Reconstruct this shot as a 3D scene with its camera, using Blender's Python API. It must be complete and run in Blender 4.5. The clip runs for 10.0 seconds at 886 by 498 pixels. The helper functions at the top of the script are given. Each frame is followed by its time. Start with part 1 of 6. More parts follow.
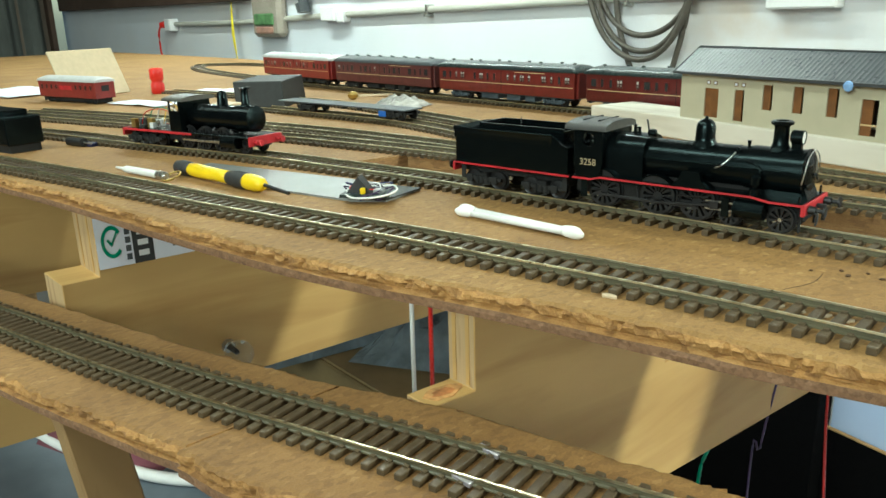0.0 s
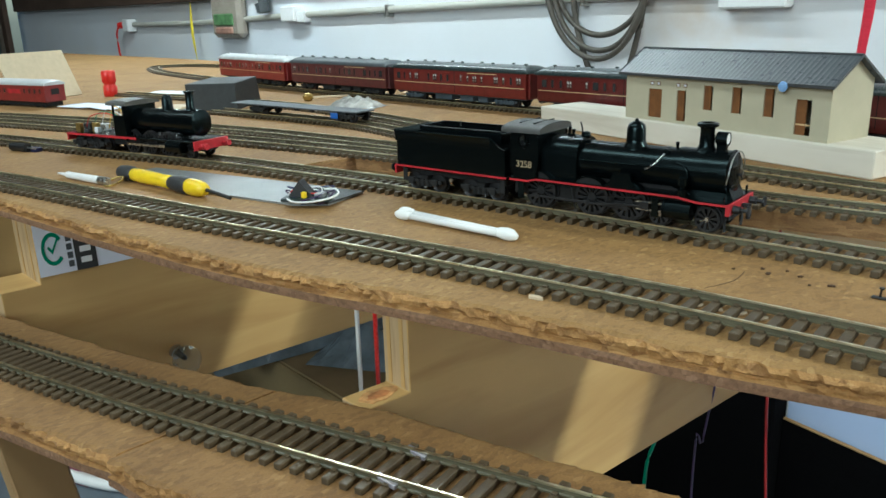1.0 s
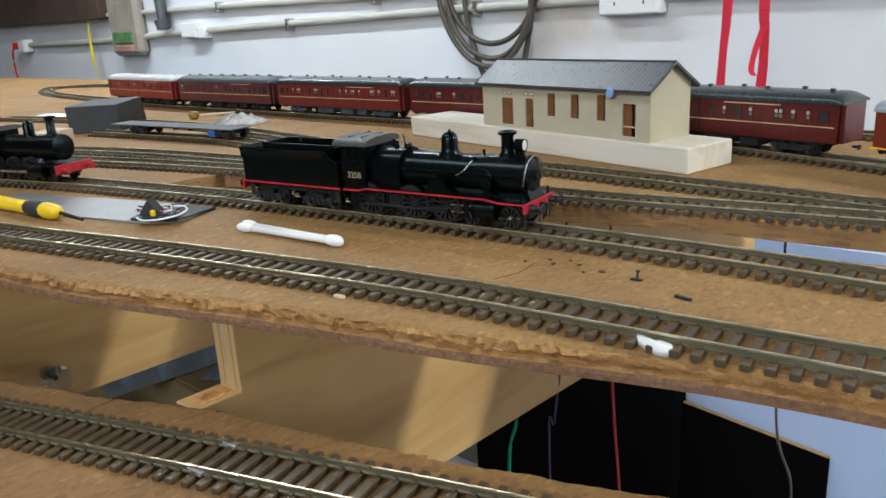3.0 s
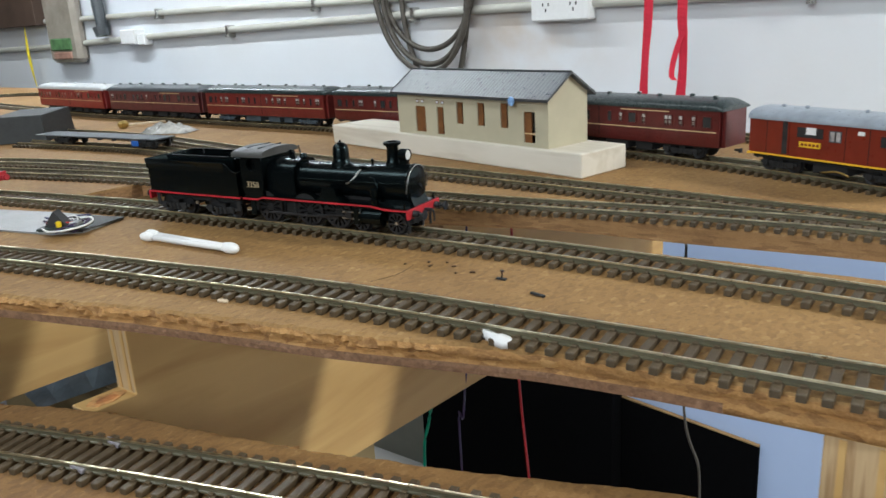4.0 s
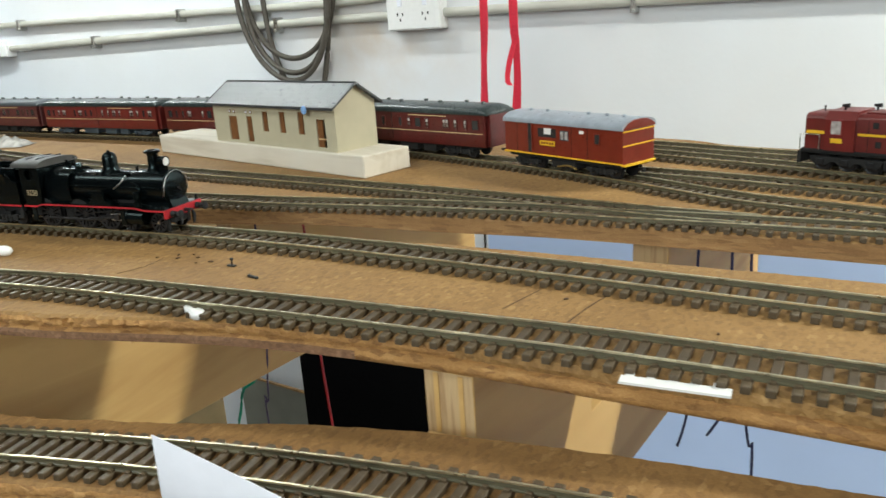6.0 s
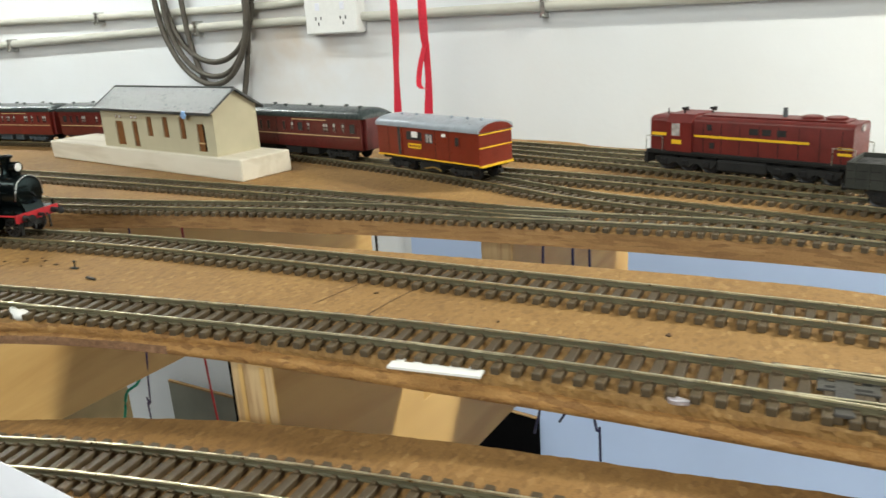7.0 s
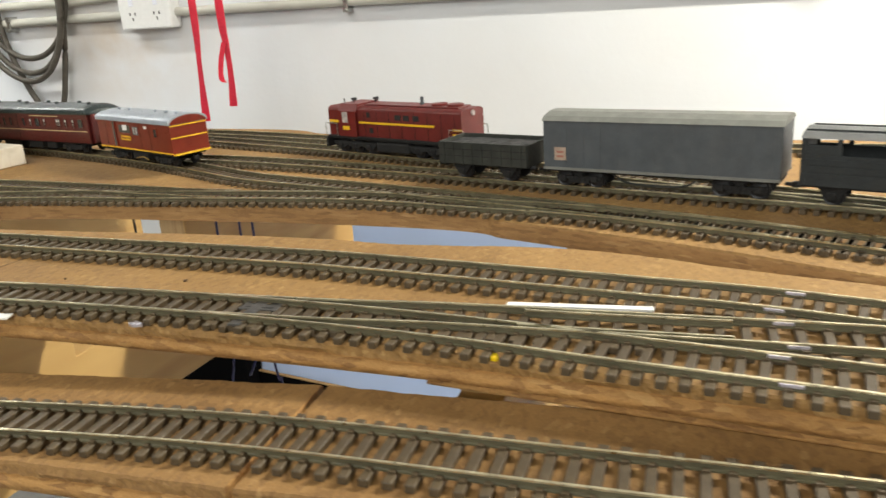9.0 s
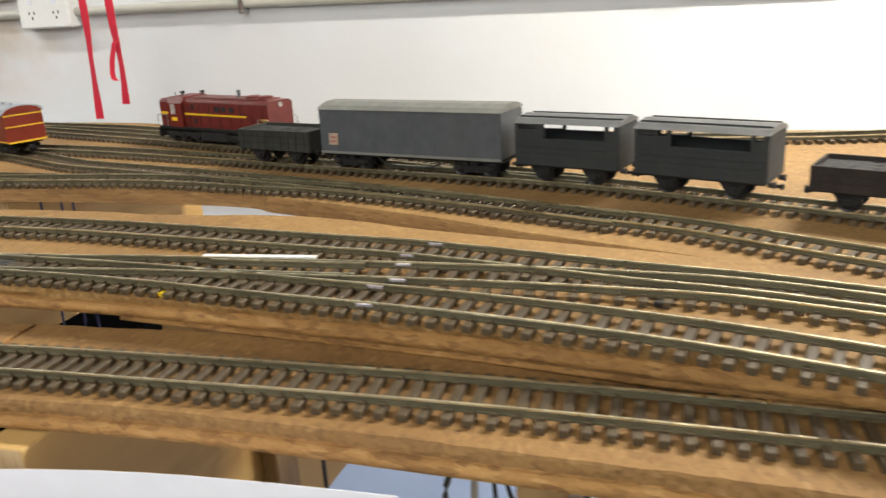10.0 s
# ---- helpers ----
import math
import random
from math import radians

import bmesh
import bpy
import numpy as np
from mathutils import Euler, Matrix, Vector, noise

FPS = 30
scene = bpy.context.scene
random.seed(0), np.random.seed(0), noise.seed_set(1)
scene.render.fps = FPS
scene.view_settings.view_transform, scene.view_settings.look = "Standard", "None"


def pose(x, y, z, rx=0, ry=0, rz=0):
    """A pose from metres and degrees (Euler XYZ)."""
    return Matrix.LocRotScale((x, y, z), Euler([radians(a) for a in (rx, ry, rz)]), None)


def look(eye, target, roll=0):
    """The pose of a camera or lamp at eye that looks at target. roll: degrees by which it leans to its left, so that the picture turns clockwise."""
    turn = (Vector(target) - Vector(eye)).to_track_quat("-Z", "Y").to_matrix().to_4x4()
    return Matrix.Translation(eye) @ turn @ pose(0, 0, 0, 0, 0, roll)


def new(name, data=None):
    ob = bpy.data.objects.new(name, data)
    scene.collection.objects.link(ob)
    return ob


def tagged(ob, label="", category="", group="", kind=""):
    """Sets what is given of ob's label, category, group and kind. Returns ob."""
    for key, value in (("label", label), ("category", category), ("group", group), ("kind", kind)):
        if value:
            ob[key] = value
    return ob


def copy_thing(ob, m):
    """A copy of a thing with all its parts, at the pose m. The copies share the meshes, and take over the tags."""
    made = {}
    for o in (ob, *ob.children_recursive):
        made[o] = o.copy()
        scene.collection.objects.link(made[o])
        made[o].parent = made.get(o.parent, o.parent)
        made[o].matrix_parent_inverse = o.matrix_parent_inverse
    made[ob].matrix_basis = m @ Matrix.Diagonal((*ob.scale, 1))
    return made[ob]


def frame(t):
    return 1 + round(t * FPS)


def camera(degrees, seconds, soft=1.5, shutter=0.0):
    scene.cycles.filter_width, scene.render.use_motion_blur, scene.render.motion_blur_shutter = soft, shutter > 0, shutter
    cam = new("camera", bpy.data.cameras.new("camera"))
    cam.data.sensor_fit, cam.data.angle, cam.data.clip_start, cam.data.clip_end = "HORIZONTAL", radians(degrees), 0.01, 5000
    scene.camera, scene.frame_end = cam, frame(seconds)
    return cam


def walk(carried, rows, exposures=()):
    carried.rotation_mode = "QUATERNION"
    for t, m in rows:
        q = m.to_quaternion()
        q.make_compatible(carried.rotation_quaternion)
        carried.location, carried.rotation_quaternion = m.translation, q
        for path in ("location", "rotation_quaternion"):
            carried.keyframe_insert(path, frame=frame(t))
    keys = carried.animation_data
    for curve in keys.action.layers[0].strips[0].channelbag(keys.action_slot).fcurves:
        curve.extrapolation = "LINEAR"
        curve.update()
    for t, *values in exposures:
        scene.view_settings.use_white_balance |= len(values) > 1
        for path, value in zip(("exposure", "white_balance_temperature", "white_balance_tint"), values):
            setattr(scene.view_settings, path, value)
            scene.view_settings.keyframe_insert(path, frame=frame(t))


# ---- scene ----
# All layout measures below are in millimetres; the layout's top stands 1.0 m over the floor.
cam = camera(59.05, 10.0, 1.5, 0.3)
TOP = 1.0


def eye(x, y, z, yaw, pitch, roll):
    """A camera pose from layout millimetres, yaw to the left of +y, pitch up and roll."""
    e = Vector((x / 1000, y / 1000, TOP + z / 1000))
    a, b = radians(yaw), radians(pitch)
    way = Vector((-math.sin(a) * math.cos(b), math.cos(a) * math.cos(b), math.sin(b)))
    return look(e, e + way, roll)


ROWS = [
    (0, 198.0, -210.4, 94.7, 48.54, -16.89, -1.62),
    (0.5, 201.5, -207.0, 96.0, 47.16, -17.24, -1.51),
    (1, 209.4, -201.6, 96.8, 46.18, -17.03, -1.76),
    (1.5, 216.9, -197.5, 99.9, 45.17, -16.61, -2.00),
    (2, 227.5, -195.4, 99.4, 44.17, -16.57, -2.17),
    (2.5, 245.8, -194.1, 101.2, 42.36, -16.33, -2.81),
    (3, 263.4, -190.2, 101.7, 40.83, -16.68, -3.24),
    (4.5, 325.7, -185.1, 108.0, 36.03, -16.66, -3.73),
    (5, 351.3, -185.4, 107.6, 34.52, -16.93, -4.18),
    (5.5, 379.6, -187.2, 109.8, 32.65, -16.91, -4.09),
    (7, 464.5, -175.4, 109.6, 27.01, -16.79, -3.73),
    (7.5, 500.7, -171.9, 109.8, 24.85, -17.20, -3.73),
    (8, 539.7, -173.1, 108.3, 23.26, -17.71, -3.87),
    (8.5, 586.1, -180.5, 110.8, 20.94, -17.87, -3.74),
    (9, 632.7, -189.8, 111.0, 19.35, -18.06, -4.07),
    (9.5, 687.5, -201.9, 107.3, 17.93, -18.24, -4.10),
    (10, 751.8, -216.6, 103.9, 15.58, -17.98, -3.27),
]
walk(cam, [(t, eye(*p)) for t, *p in ROWS], [(0.0, -0.22, 5850, -15), (0.5, -0.5, 5600, -12), (1.0, -0.6, 5350, -7), (2.5, -0.68, 5550, 5), (4.5, -0.66, 5650, 3), (6.0, -0.54, 5950, 0), (8.5, -0.50, 6450, 3), (10.0, -0.60, 6400, 7)])

# ---- light ----
world = bpy.data.worlds.new("world")
scene.world = world
world.use_nodes = True
bg = world.node_tree.nodes["Background"]
sky = world.node_tree.nodes.new("ShaderNodeTexSky")
sky.sky_type, sky.sun_disc, sky.sun_elevation, sky.sun_rotation = "NISHITA", False, radians(40), radians(120)
world.node_tree.links.new(sky.outputs[0], bg.inputs[0])
bg.inputs[1].default_value = 0.1


def area(name, place, target, w, h, power, colour):
    d = bpy.data.lights.new(name, "AREA")
    d.shape, d.size, d.size_y, d.energy, d.color = "RECTANGLE", w, h, power, colour
    ob = new(name, d)
    ob.matrix_world = look(place, target)
    return ob


area("tube_light", (-1.45, 0.70, 1.80), (-1.45, 0.72, 1.0), 1.7, 0.05, 24, (1.0, 0.97, 0.92))
area("end_tube_light", (1.75, 0.70, 1.85), (1.75, 0.72, 1.0), 1.5, 0.05, 92, (1.0, 0.92, 0.79))
# Added soft fill from over the aisle, to brighten ramp and board fronts.
area("aisle_fill_light", (-0.7, -0.75, 2.56), (-0.7, -0.5, 1.0), 2.4, 0.3, 40, (1.0, 0.96, 0.88))
area("door_daylight", (0.55, -2.9, 2.0), (0.65, 0.6, 1.0), 1.8, 1.3, 112, (1.0, 0.96, 0.9))


# ---- materials ----
def material(name, rough=0.5, metal=0.0):
    m = bpy.data.materials.new(name)
    m.use_nodes = True
    b = m.node_tree.nodes["Principled BSDF"]
    b.inputs["Roughness"].default_value, b.inputs["Metallic"].default_value = rough, metal
    return m, m.node_tree, b


def node(tree, kind, **values):
    n = tree.nodes.new(kind)
    for key, value in values.items():
        n.inputs[key.replace("_", " ")].default_value = value
    return n


def ramp(tree, source, stops):
    r = tree.nodes.new("ShaderNodeValToRGB")
    e = r.color_ramp.elements
    while len(e) < len(stops):
        e.new(0.5)
    for k, (p, c) in zip(e, stops):
        k.position, k.color = p, (*c, 1)
    tree.links.new(source, r.inputs[0])
    return r.outputs[0]


def mix(tree, a, b, factor, blend="MIX"):
    n = tree.nodes.new("ShaderNodeMix")
    n.data_type, n.blend_type = "RGBA", blend
    for socket, v in ((n.inputs[0], factor), (n.inputs[6], a), (n.inputs[7], b)):
        if hasattr(v, "links"):
            tree.links.new(v, socket)
        else:
            socket.default_value = v if isinstance(v, (int, float)) else (*v, 1)
    return n.outputs[2]


def bump(tree, b, height, strength, distance):
    n = tree.nodes.new("ShaderNodeBump")
    n.inputs["Strength"].default_value, n.inputs["Distance"].default_value = strength, distance
    tree.links.new(height, n.inputs["Height"])
    tree.links.new(n.outputs[0], b.inputs["Normal"])


def coords(tree, scale=(1, 1, 1)):
    c = tree.nodes.new("ShaderNodeTexCoord")
    m = node(tree, "ShaderNodeMapping", Scale=scale)
    tree.links.new(c.outputs["Object"], m.inputs[0])
    return m.outputs[0]


def noisy(tree, scale, detail=4.0, stretch=(1, 1, 1), rough=0.55):
    n = node(tree, "ShaderNodeTexNoise", Scale=scale, Detail=detail, Roughness=rough)
    tree.links.new(coords(tree, stretch), n.inputs[0])
    return n.outputs[0]


def worn(name, colour, rough=0.5, metal=0.0, vary=0.25, scale=120, grain=900, depth=0.0001, dust=None, dusty=0.0, spread=0.12):
    """A plain surface with soft blotches, fine grain and, if wanted, dust on it."""
    m, t, b = material(name, rough, metal)
    low, high = [tuple(max(0, c * (1 + s * vary)) for c in colour) for s in (-1, 1)]
    c = ramp(t, noisy(t, scale), [(0.3, low), (0.7, high)])
    if dust:
        c = mix(t, c, dust, ramp(t, noisy(t, scale * 0.45, 6), [(0.45, (0, 0, 0)), (0.75, (dusty,) * 3)]))
    t.links.new(c, b.inputs["Base Color"])
    g = noisy(t, grain, 3)
    t.links.new(ramp(t, g, [(0.25, (max(0, rough - spread),) * 3), (0.75, (min(1, rough + spread),) * 3)]), b.inputs["Roughness"])
    bump(t, b, g, 0.4, depth)
    return m


def chipboard(name, dark, light, fleck, flake=260, stretch=(1.0, 0.55, 1.0), coarse=0.5):
    """Pressed wood flakes: small cells of differing brown, with grain and stains."""
    m, t, b = material(name, 0.75)
    v = node(t, "ShaderNodeTexVoronoi", Scale=flake)
    t.links.new(coords(t, stretch), v.inputs["Vector"])
    sep = t.nodes.new("ShaderNodeSeparateColor")
    t.links.new(v.outputs["Color"], sep.inputs[0])
    c = ramp(t, sep.outputs[0], [(0.0, dark), (0.55, light), (0.9, light), (1.0, fleck)])
    c = mix(t, c, ramp(t, noisy(t, 1400, 3), [(0.3, dark), (0.7, fleck)]), 0.3)
    stain = ramp(t, noisy(t, 14, 6), [(0.35, (0.72, 0.68, 0.62)), (0.6, (1.0, 1.0, 1.0))])
    c = mix(t, c, stain, 0.8, "MULTIPLY")
    t.links.new(c, b.inputs["Base Color"])
    bump(t, b, noisy(t, 700, 5), coarse, 0.0006 * coarse / 0.5)
    return m


def timber(name, dark, light, stretch, rough=0.6, scale=30):
    """Wood with rings drawn out along the grain."""
    m, t, b = material(name, rough)
    w = node(t, "ShaderNodeTexNoise", Scale=scale, Detail=6.0, Distortion=0.6)
    t.links.new(coords(t, stretch), w.inputs[0])
    c = ramp(t, w.outputs[0], [(0.3, dark), (0.5, light), (0.62, tuple(0.85 * a + 0.15 * d for a, d in zip(light, dark))), (0.75, light)])
    c = mix(t, c, ramp(t, noisy(t, 6, 4), [(0.3, (0.8, 0.76, 0.7)), (0.7, (1, 1, 1))]), 0.7, "MULTIPLY")
    t.links.new(c, b.inputs["Base Color"])
    bump(t, b, w.outputs[0], 0.25, 0.0005)
    return m


M_BOARD = chipboard("chipboard_top", (0.212, 0.113, 0.034), (0.32, 0.18, 0.056), (0.442, 0.274, 0.103), 620)
M_EDGE = chipboard("chipboard_broken_edge", (0.23, 0.107, 0.033), (0.47, 0.252, 0.078), (0.6, 0.365, 0.14), 520, (0.4, 0.6, 1.2), 0.9)
M_CUT = chipboard("sawn_board_edge", (0.2, 0.1, 0.036), (0.36, 0.2, 0.075), (0.46, 0.28, 0.12), 700, (0.15, 0.6, 1.0))
M_RAMP = chipboard("reddish_chipboard_top", (0.192, 0.098, 0.031), (0.292, 0.158, 0.05), (0.405, 0.242, 0.092), 560)
M_UNDERLAYER = chipboard("pressed_underlayer", (0.143, 0.074, 0.038), (0.253, 0.136, 0.070), (0.352, 0.206, 0.120), 700)
M_LEG = timber("brown_pine", (0.2, 0.115, 0.045), (0.32, 0.2, 0.085), (1, 1, 0.12), 0.65, 40)
M_PLY = timber("plywood_face", (0.43, 0.25, 0.075), (0.6, 0.39, 0.145), (1, 0.12, 1))
M_PLYEND = timber("plywood_end", (0.36, 0.23, 0.11), (0.55, 0.4, 0.22), (6, 6, 0.3), 0.7, 60)
M_PINE = timber("pale_pine", (0.5, 0.38, 0.24), (0.68, 0.56, 0.4), (0.15, 1, 1), 0.65, 40)
M_PLINTH = timber("raw_balsa_block", (0.6, 0.55, 0.46), (0.75, 0.71, 0.63), (0.12, 1, 1), 0.8, 60)
M_SLEEPER = worn("sleeper_plastic", (0.07, 0.048, 0.025), 0.54, vary=0.35, scale=90, dust=(0.125, 0.09, 0.045), dusty=0.4)
M_RAIL = worn("bright_rail_head", (0.72, 0.66, 0.46), 0.35, 1.0, 0.3, 90, 300, 0.00002)
M_RAILSIDE = worn("rail_sides", (0.095, 0.085, 0.05), 0.4, 0.0, 0.3, 60)
M_BLACK = worn("black_loco_paint", (0.0018, 0.0026, 0.003), 0.24, vary=0.2, scale=40, grain=200, depth=0.0000004, dust=(0.003, 0.004, 0.004), dusty=0.12, spread=0.03)
M_BLACK.node_tree.nodes["Principled BSDF"].inputs["Specular IOR Level"].default_value = 0.24
M_BLACK.node_tree.nodes["Principled BSDF"].inputs["Specular Tint"].default_value = (0.66, 0.95, 1.0, 1)
M_SLATE = worn("dark_slate_paint", (0.017, 0.021, 0.0235), 0.7, vary=0.15, dust=(0.04, 0.041, 0.04), dusty=0.3)
M_RED = worn("red_lining", (0.42, 0.014, 0.024), 0.5)
M_WALL = worn("white_wall_paint", (0.74, 0.77, 0.83), 0.7, vary=0.05, scale=2.2, grain=60, depth=0.0012, dust=(0.68, 0.58, 0.46), dusty=0.35)


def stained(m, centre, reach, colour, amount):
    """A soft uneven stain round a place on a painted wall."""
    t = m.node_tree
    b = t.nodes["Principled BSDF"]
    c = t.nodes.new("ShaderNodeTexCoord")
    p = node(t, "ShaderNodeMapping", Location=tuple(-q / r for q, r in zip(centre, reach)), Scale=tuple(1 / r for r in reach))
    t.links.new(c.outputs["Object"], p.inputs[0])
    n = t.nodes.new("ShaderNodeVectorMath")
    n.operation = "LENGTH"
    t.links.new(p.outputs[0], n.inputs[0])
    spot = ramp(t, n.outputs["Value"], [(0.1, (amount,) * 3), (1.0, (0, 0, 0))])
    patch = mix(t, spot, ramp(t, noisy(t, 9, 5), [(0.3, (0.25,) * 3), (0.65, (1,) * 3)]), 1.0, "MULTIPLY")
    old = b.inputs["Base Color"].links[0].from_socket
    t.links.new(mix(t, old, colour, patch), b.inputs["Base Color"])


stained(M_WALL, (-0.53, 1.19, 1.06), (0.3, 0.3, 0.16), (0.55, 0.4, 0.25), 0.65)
M_FLOOR = worn("concrete_floor", (0.3, 0.29, 0.28), 0.8, vary=0.2, scale=4, grain=60)
# Blue of the daylight on the lower wall, held as a base colour.
M_LOWER = worn("bluish_daylight_tint", (0.44, 0.55, 0.82), 0.6, vary=0.06, scale=3, grain=60)
M_SHED = worn("brown_shed_lining", (0.17, 0.14, 0.11), 0.8, vary=0.2, scale=3, grain=60)
M_TUSCAN = worn("tuscan_red_paint", (0.085, 0.011, 0.01), 0.36, vary=0.2)
M_ROOF = worn("dark_grey_roof", (0.05, 0.052, 0.056), 0.5, vary=0.2)
M_HOUSE = worn("cream_card", (0.47, 0.43, 0.31), 0.75, vary=0.06, scale=40)
M_GREY = worn("wagon_grey_paint", (0.066, 0.075, 0.086), 0.6, vary=0.15, dust=(0.1, 0.1, 0.1), dusty=0.3)


# ---- building helpers ----
MM = 0.001


def place(x, y, z=0.0, turn=0.0):
    """A pose on the layout, from millimetres and degrees."""
    return pose(x * MM, y * MM, TOP + z * MM, 0, 0, turn)


def thing(name, label, category, m=None, group="", kind=""):
    ob = tagged(new(name), label, category, group, kind)
    ob.empty_display_size = 0.01
    if m is not None:
        ob.matrix_basis = m
    return ob


def mesh_of(name, bm, mats):
    """A mesh in metres from a bmesh in millimetres."""
    bm.transform(Matrix.Scale(MM, 4))
    me = bpy.data.meshes.new(name)
    bm.to_mesh(me)
    bm.free()
    for m in mats if isinstance(mats, (list, tuple)) else [mats]:
        me.materials.append(m)
    return me


def part(name, bm, mats, parent, label="", smooth=False):
    me = mesh_of(name, bm, mats)
    if smooth:
        for p in me.polygons:
            p.use_smooth = True
    ob = new(name, me)
    if parent is not None:
        ob.parent = parent
    if label:
        ob["label"] = label
    return ob


def box(bm, x0, x1, y0, y1, z0, z1, bevel=0.0, mat=0):
    r = bmesh.ops.create_cube(bm, size=1.0, matrix=Matrix.Translation(((x0 + x1) / 2, (y0 + y1) / 2, (z0 + z1) / 2)) @ Matrix.Diagonal((x1 - x0, y1 - y0, z1 - z0, 1)))
    faces = {f for v in r["verts"] for f in v.link_faces}
    for f in faces:
        f.material_index = mat
    if bevel:
        edges = list({e for v in r["verts"] for e in v.link_edges})
        b = bmesh.ops.bevel(bm, geom=edges, offset=bevel, segments=1, affect="EDGES")
        for f in b["faces"]:
            f.material_index = mat
    return bm


def slab(x0, x1, y0, y1, z0, z1, bevel=0.0):
    return box(bmesh.new(), x0, x1, y0, y1, z0, z1, bevel)


def rod(bm, a, b, r0, r1=None, n=12, mat=0):
    a, b = Vector(a), Vector(b)
    m = Matrix.Translation((a + b) / 2) @ (b - a).to_track_quat("Z", "Y").to_matrix().to_4x4()
    r = bmesh.ops.create_cone(bm, cap_ends=True, segments=n, radius1=r0, radius2=r0 if r1 is None else r1, depth=(b - a).length, matrix=m)
    for f in {f for v in r["verts"] for f in v.link_faces}:
        f.material_index = mat
    return bm


def prism(outline, z0, z1, bm=None, axis="z", mat=0):
    """An outline drawn out from z0 to z1 along an axis."""
    bm = bm or bmesh.new()
    put = {"z": lambda a, b, c: (a, b, c), "y": lambda a, b, c: (a, c, b), "x": lambda a, b, c: (c, a, b)}[axis]
    low = [bm.verts.new(put(a, b, z0)) for a, b in outline]
    high = [bm.verts.new(put(a, b, z1)) for a, b in outline]
    n = len(outline)
    faces = [bm.faces.new(low), bm.faces.new(high)] + [bm.faces.new((low[i], low[(i + 1) % n], high[(i + 1) % n], high[i])) for i in range(n)]
    for f in faces:
        f.material_index = mat
    bmesh.ops.recalc_face_normals(bm, faces=faces)
    return bm


def smooth_line(points, step):
    """A curve through the points (Catmull-Rom), as points a step apart."""
    p = [np.array(q, float) for q in points]
    p = [2 * p[0] - p[1]] + p + [2 * p[-1] - p[-2]]
    fine = []
    for a, b, c, d in zip(p, p[1:], p[2:], p[3:]):
        for s in np.linspace(0, 1, 24, endpoint=False):
            fine.append(0.5 * (2 * b + (c - a) * s + (2 * a - 5 * b + 4 * c - d) * s * s + (3 * b - a - 3 * c + d) * s ** 3))
    fine = np.array(fine + [p[-2]])
    run = np.r_[0, np.cumsum(np.linalg.norm(np.diff(fine, axis=0), axis=1))]
    at = np.arange(0, run[-1], step)
    return np.stack([np.interp(at, run, fine[:, k]) for k in range(fine.shape[1])], 1)


def along(line):
    """Unit directions and left normals (in plan) of a line."""
    d = np.gradient(line, axis=0)
    d /= np.linalg.norm(d, axis=1)[:, None]
    n = np.stack([-d[:, 1], d[:, 0], 0 * d[:, 0]], 1)
    n /= np.linalg.norm(n, axis=1)[:, None]
    return d, n


def sweep(line, profile, mats=None):
    """A profile (across, up) drawn along a line of points; mats: a material index for each side."""
    _, n = along(line)
    bm = bmesh.new()
    rings = [[bm.verts.new(Vector(p + a * q) + Vector((0, 0, u))) for a, u in profile] for p, q in zip(line, n)]
    k = len(profile)
    for r, s in zip(rings, rings[1:]):
        for i in range(k):
            f = bm.faces.new((r[i], s[i], s[(i + 1) % k], r[(i + 1) % k]))
            f.material_index = mats[i] if mats else 0
    bm.faces.new(rings[0])
    bm.faces.new(rings[-1])
    bmesh.ops.recalc_face_normals(bm, faces=bm.faces)
    return bm


RAIL = [(-0.9, 2.0), (0.9, 2.0), (0.9, 2.5), (0.35, 2.8), (0.3, 3.9), (0.44, 4.1), (0.44, 4.7), (-0.44, 4.7), (-0.44, 4.1), (-0.3, 3.9), (-0.35, 2.8), (-0.9, 2.5)]
RAIL_MATS = [1, 1, 1, 1, 1, 1, 0, 0, 1, 1, 1, 1]
GAUGE = 17.2
PITCH = 6.75


def sleeper_bmesh(length=30.0):
    bm = slab(-1.5, 1.5, -length / 2, length / 2, 0.0, 2.5, 0.25)
    for s in (-1, 1):
        for o in (-1.6, 1.6):
            box(bm, -0.9, 0.9, s * GAUGE / 2 + o - 0.7, s * GAUGE / 2 + o + 0.7, 2.4, 3.2)
    return bm


SLEEPER = mesh_of("sleeper", sleeper_bmesh(), M_SLEEPER)


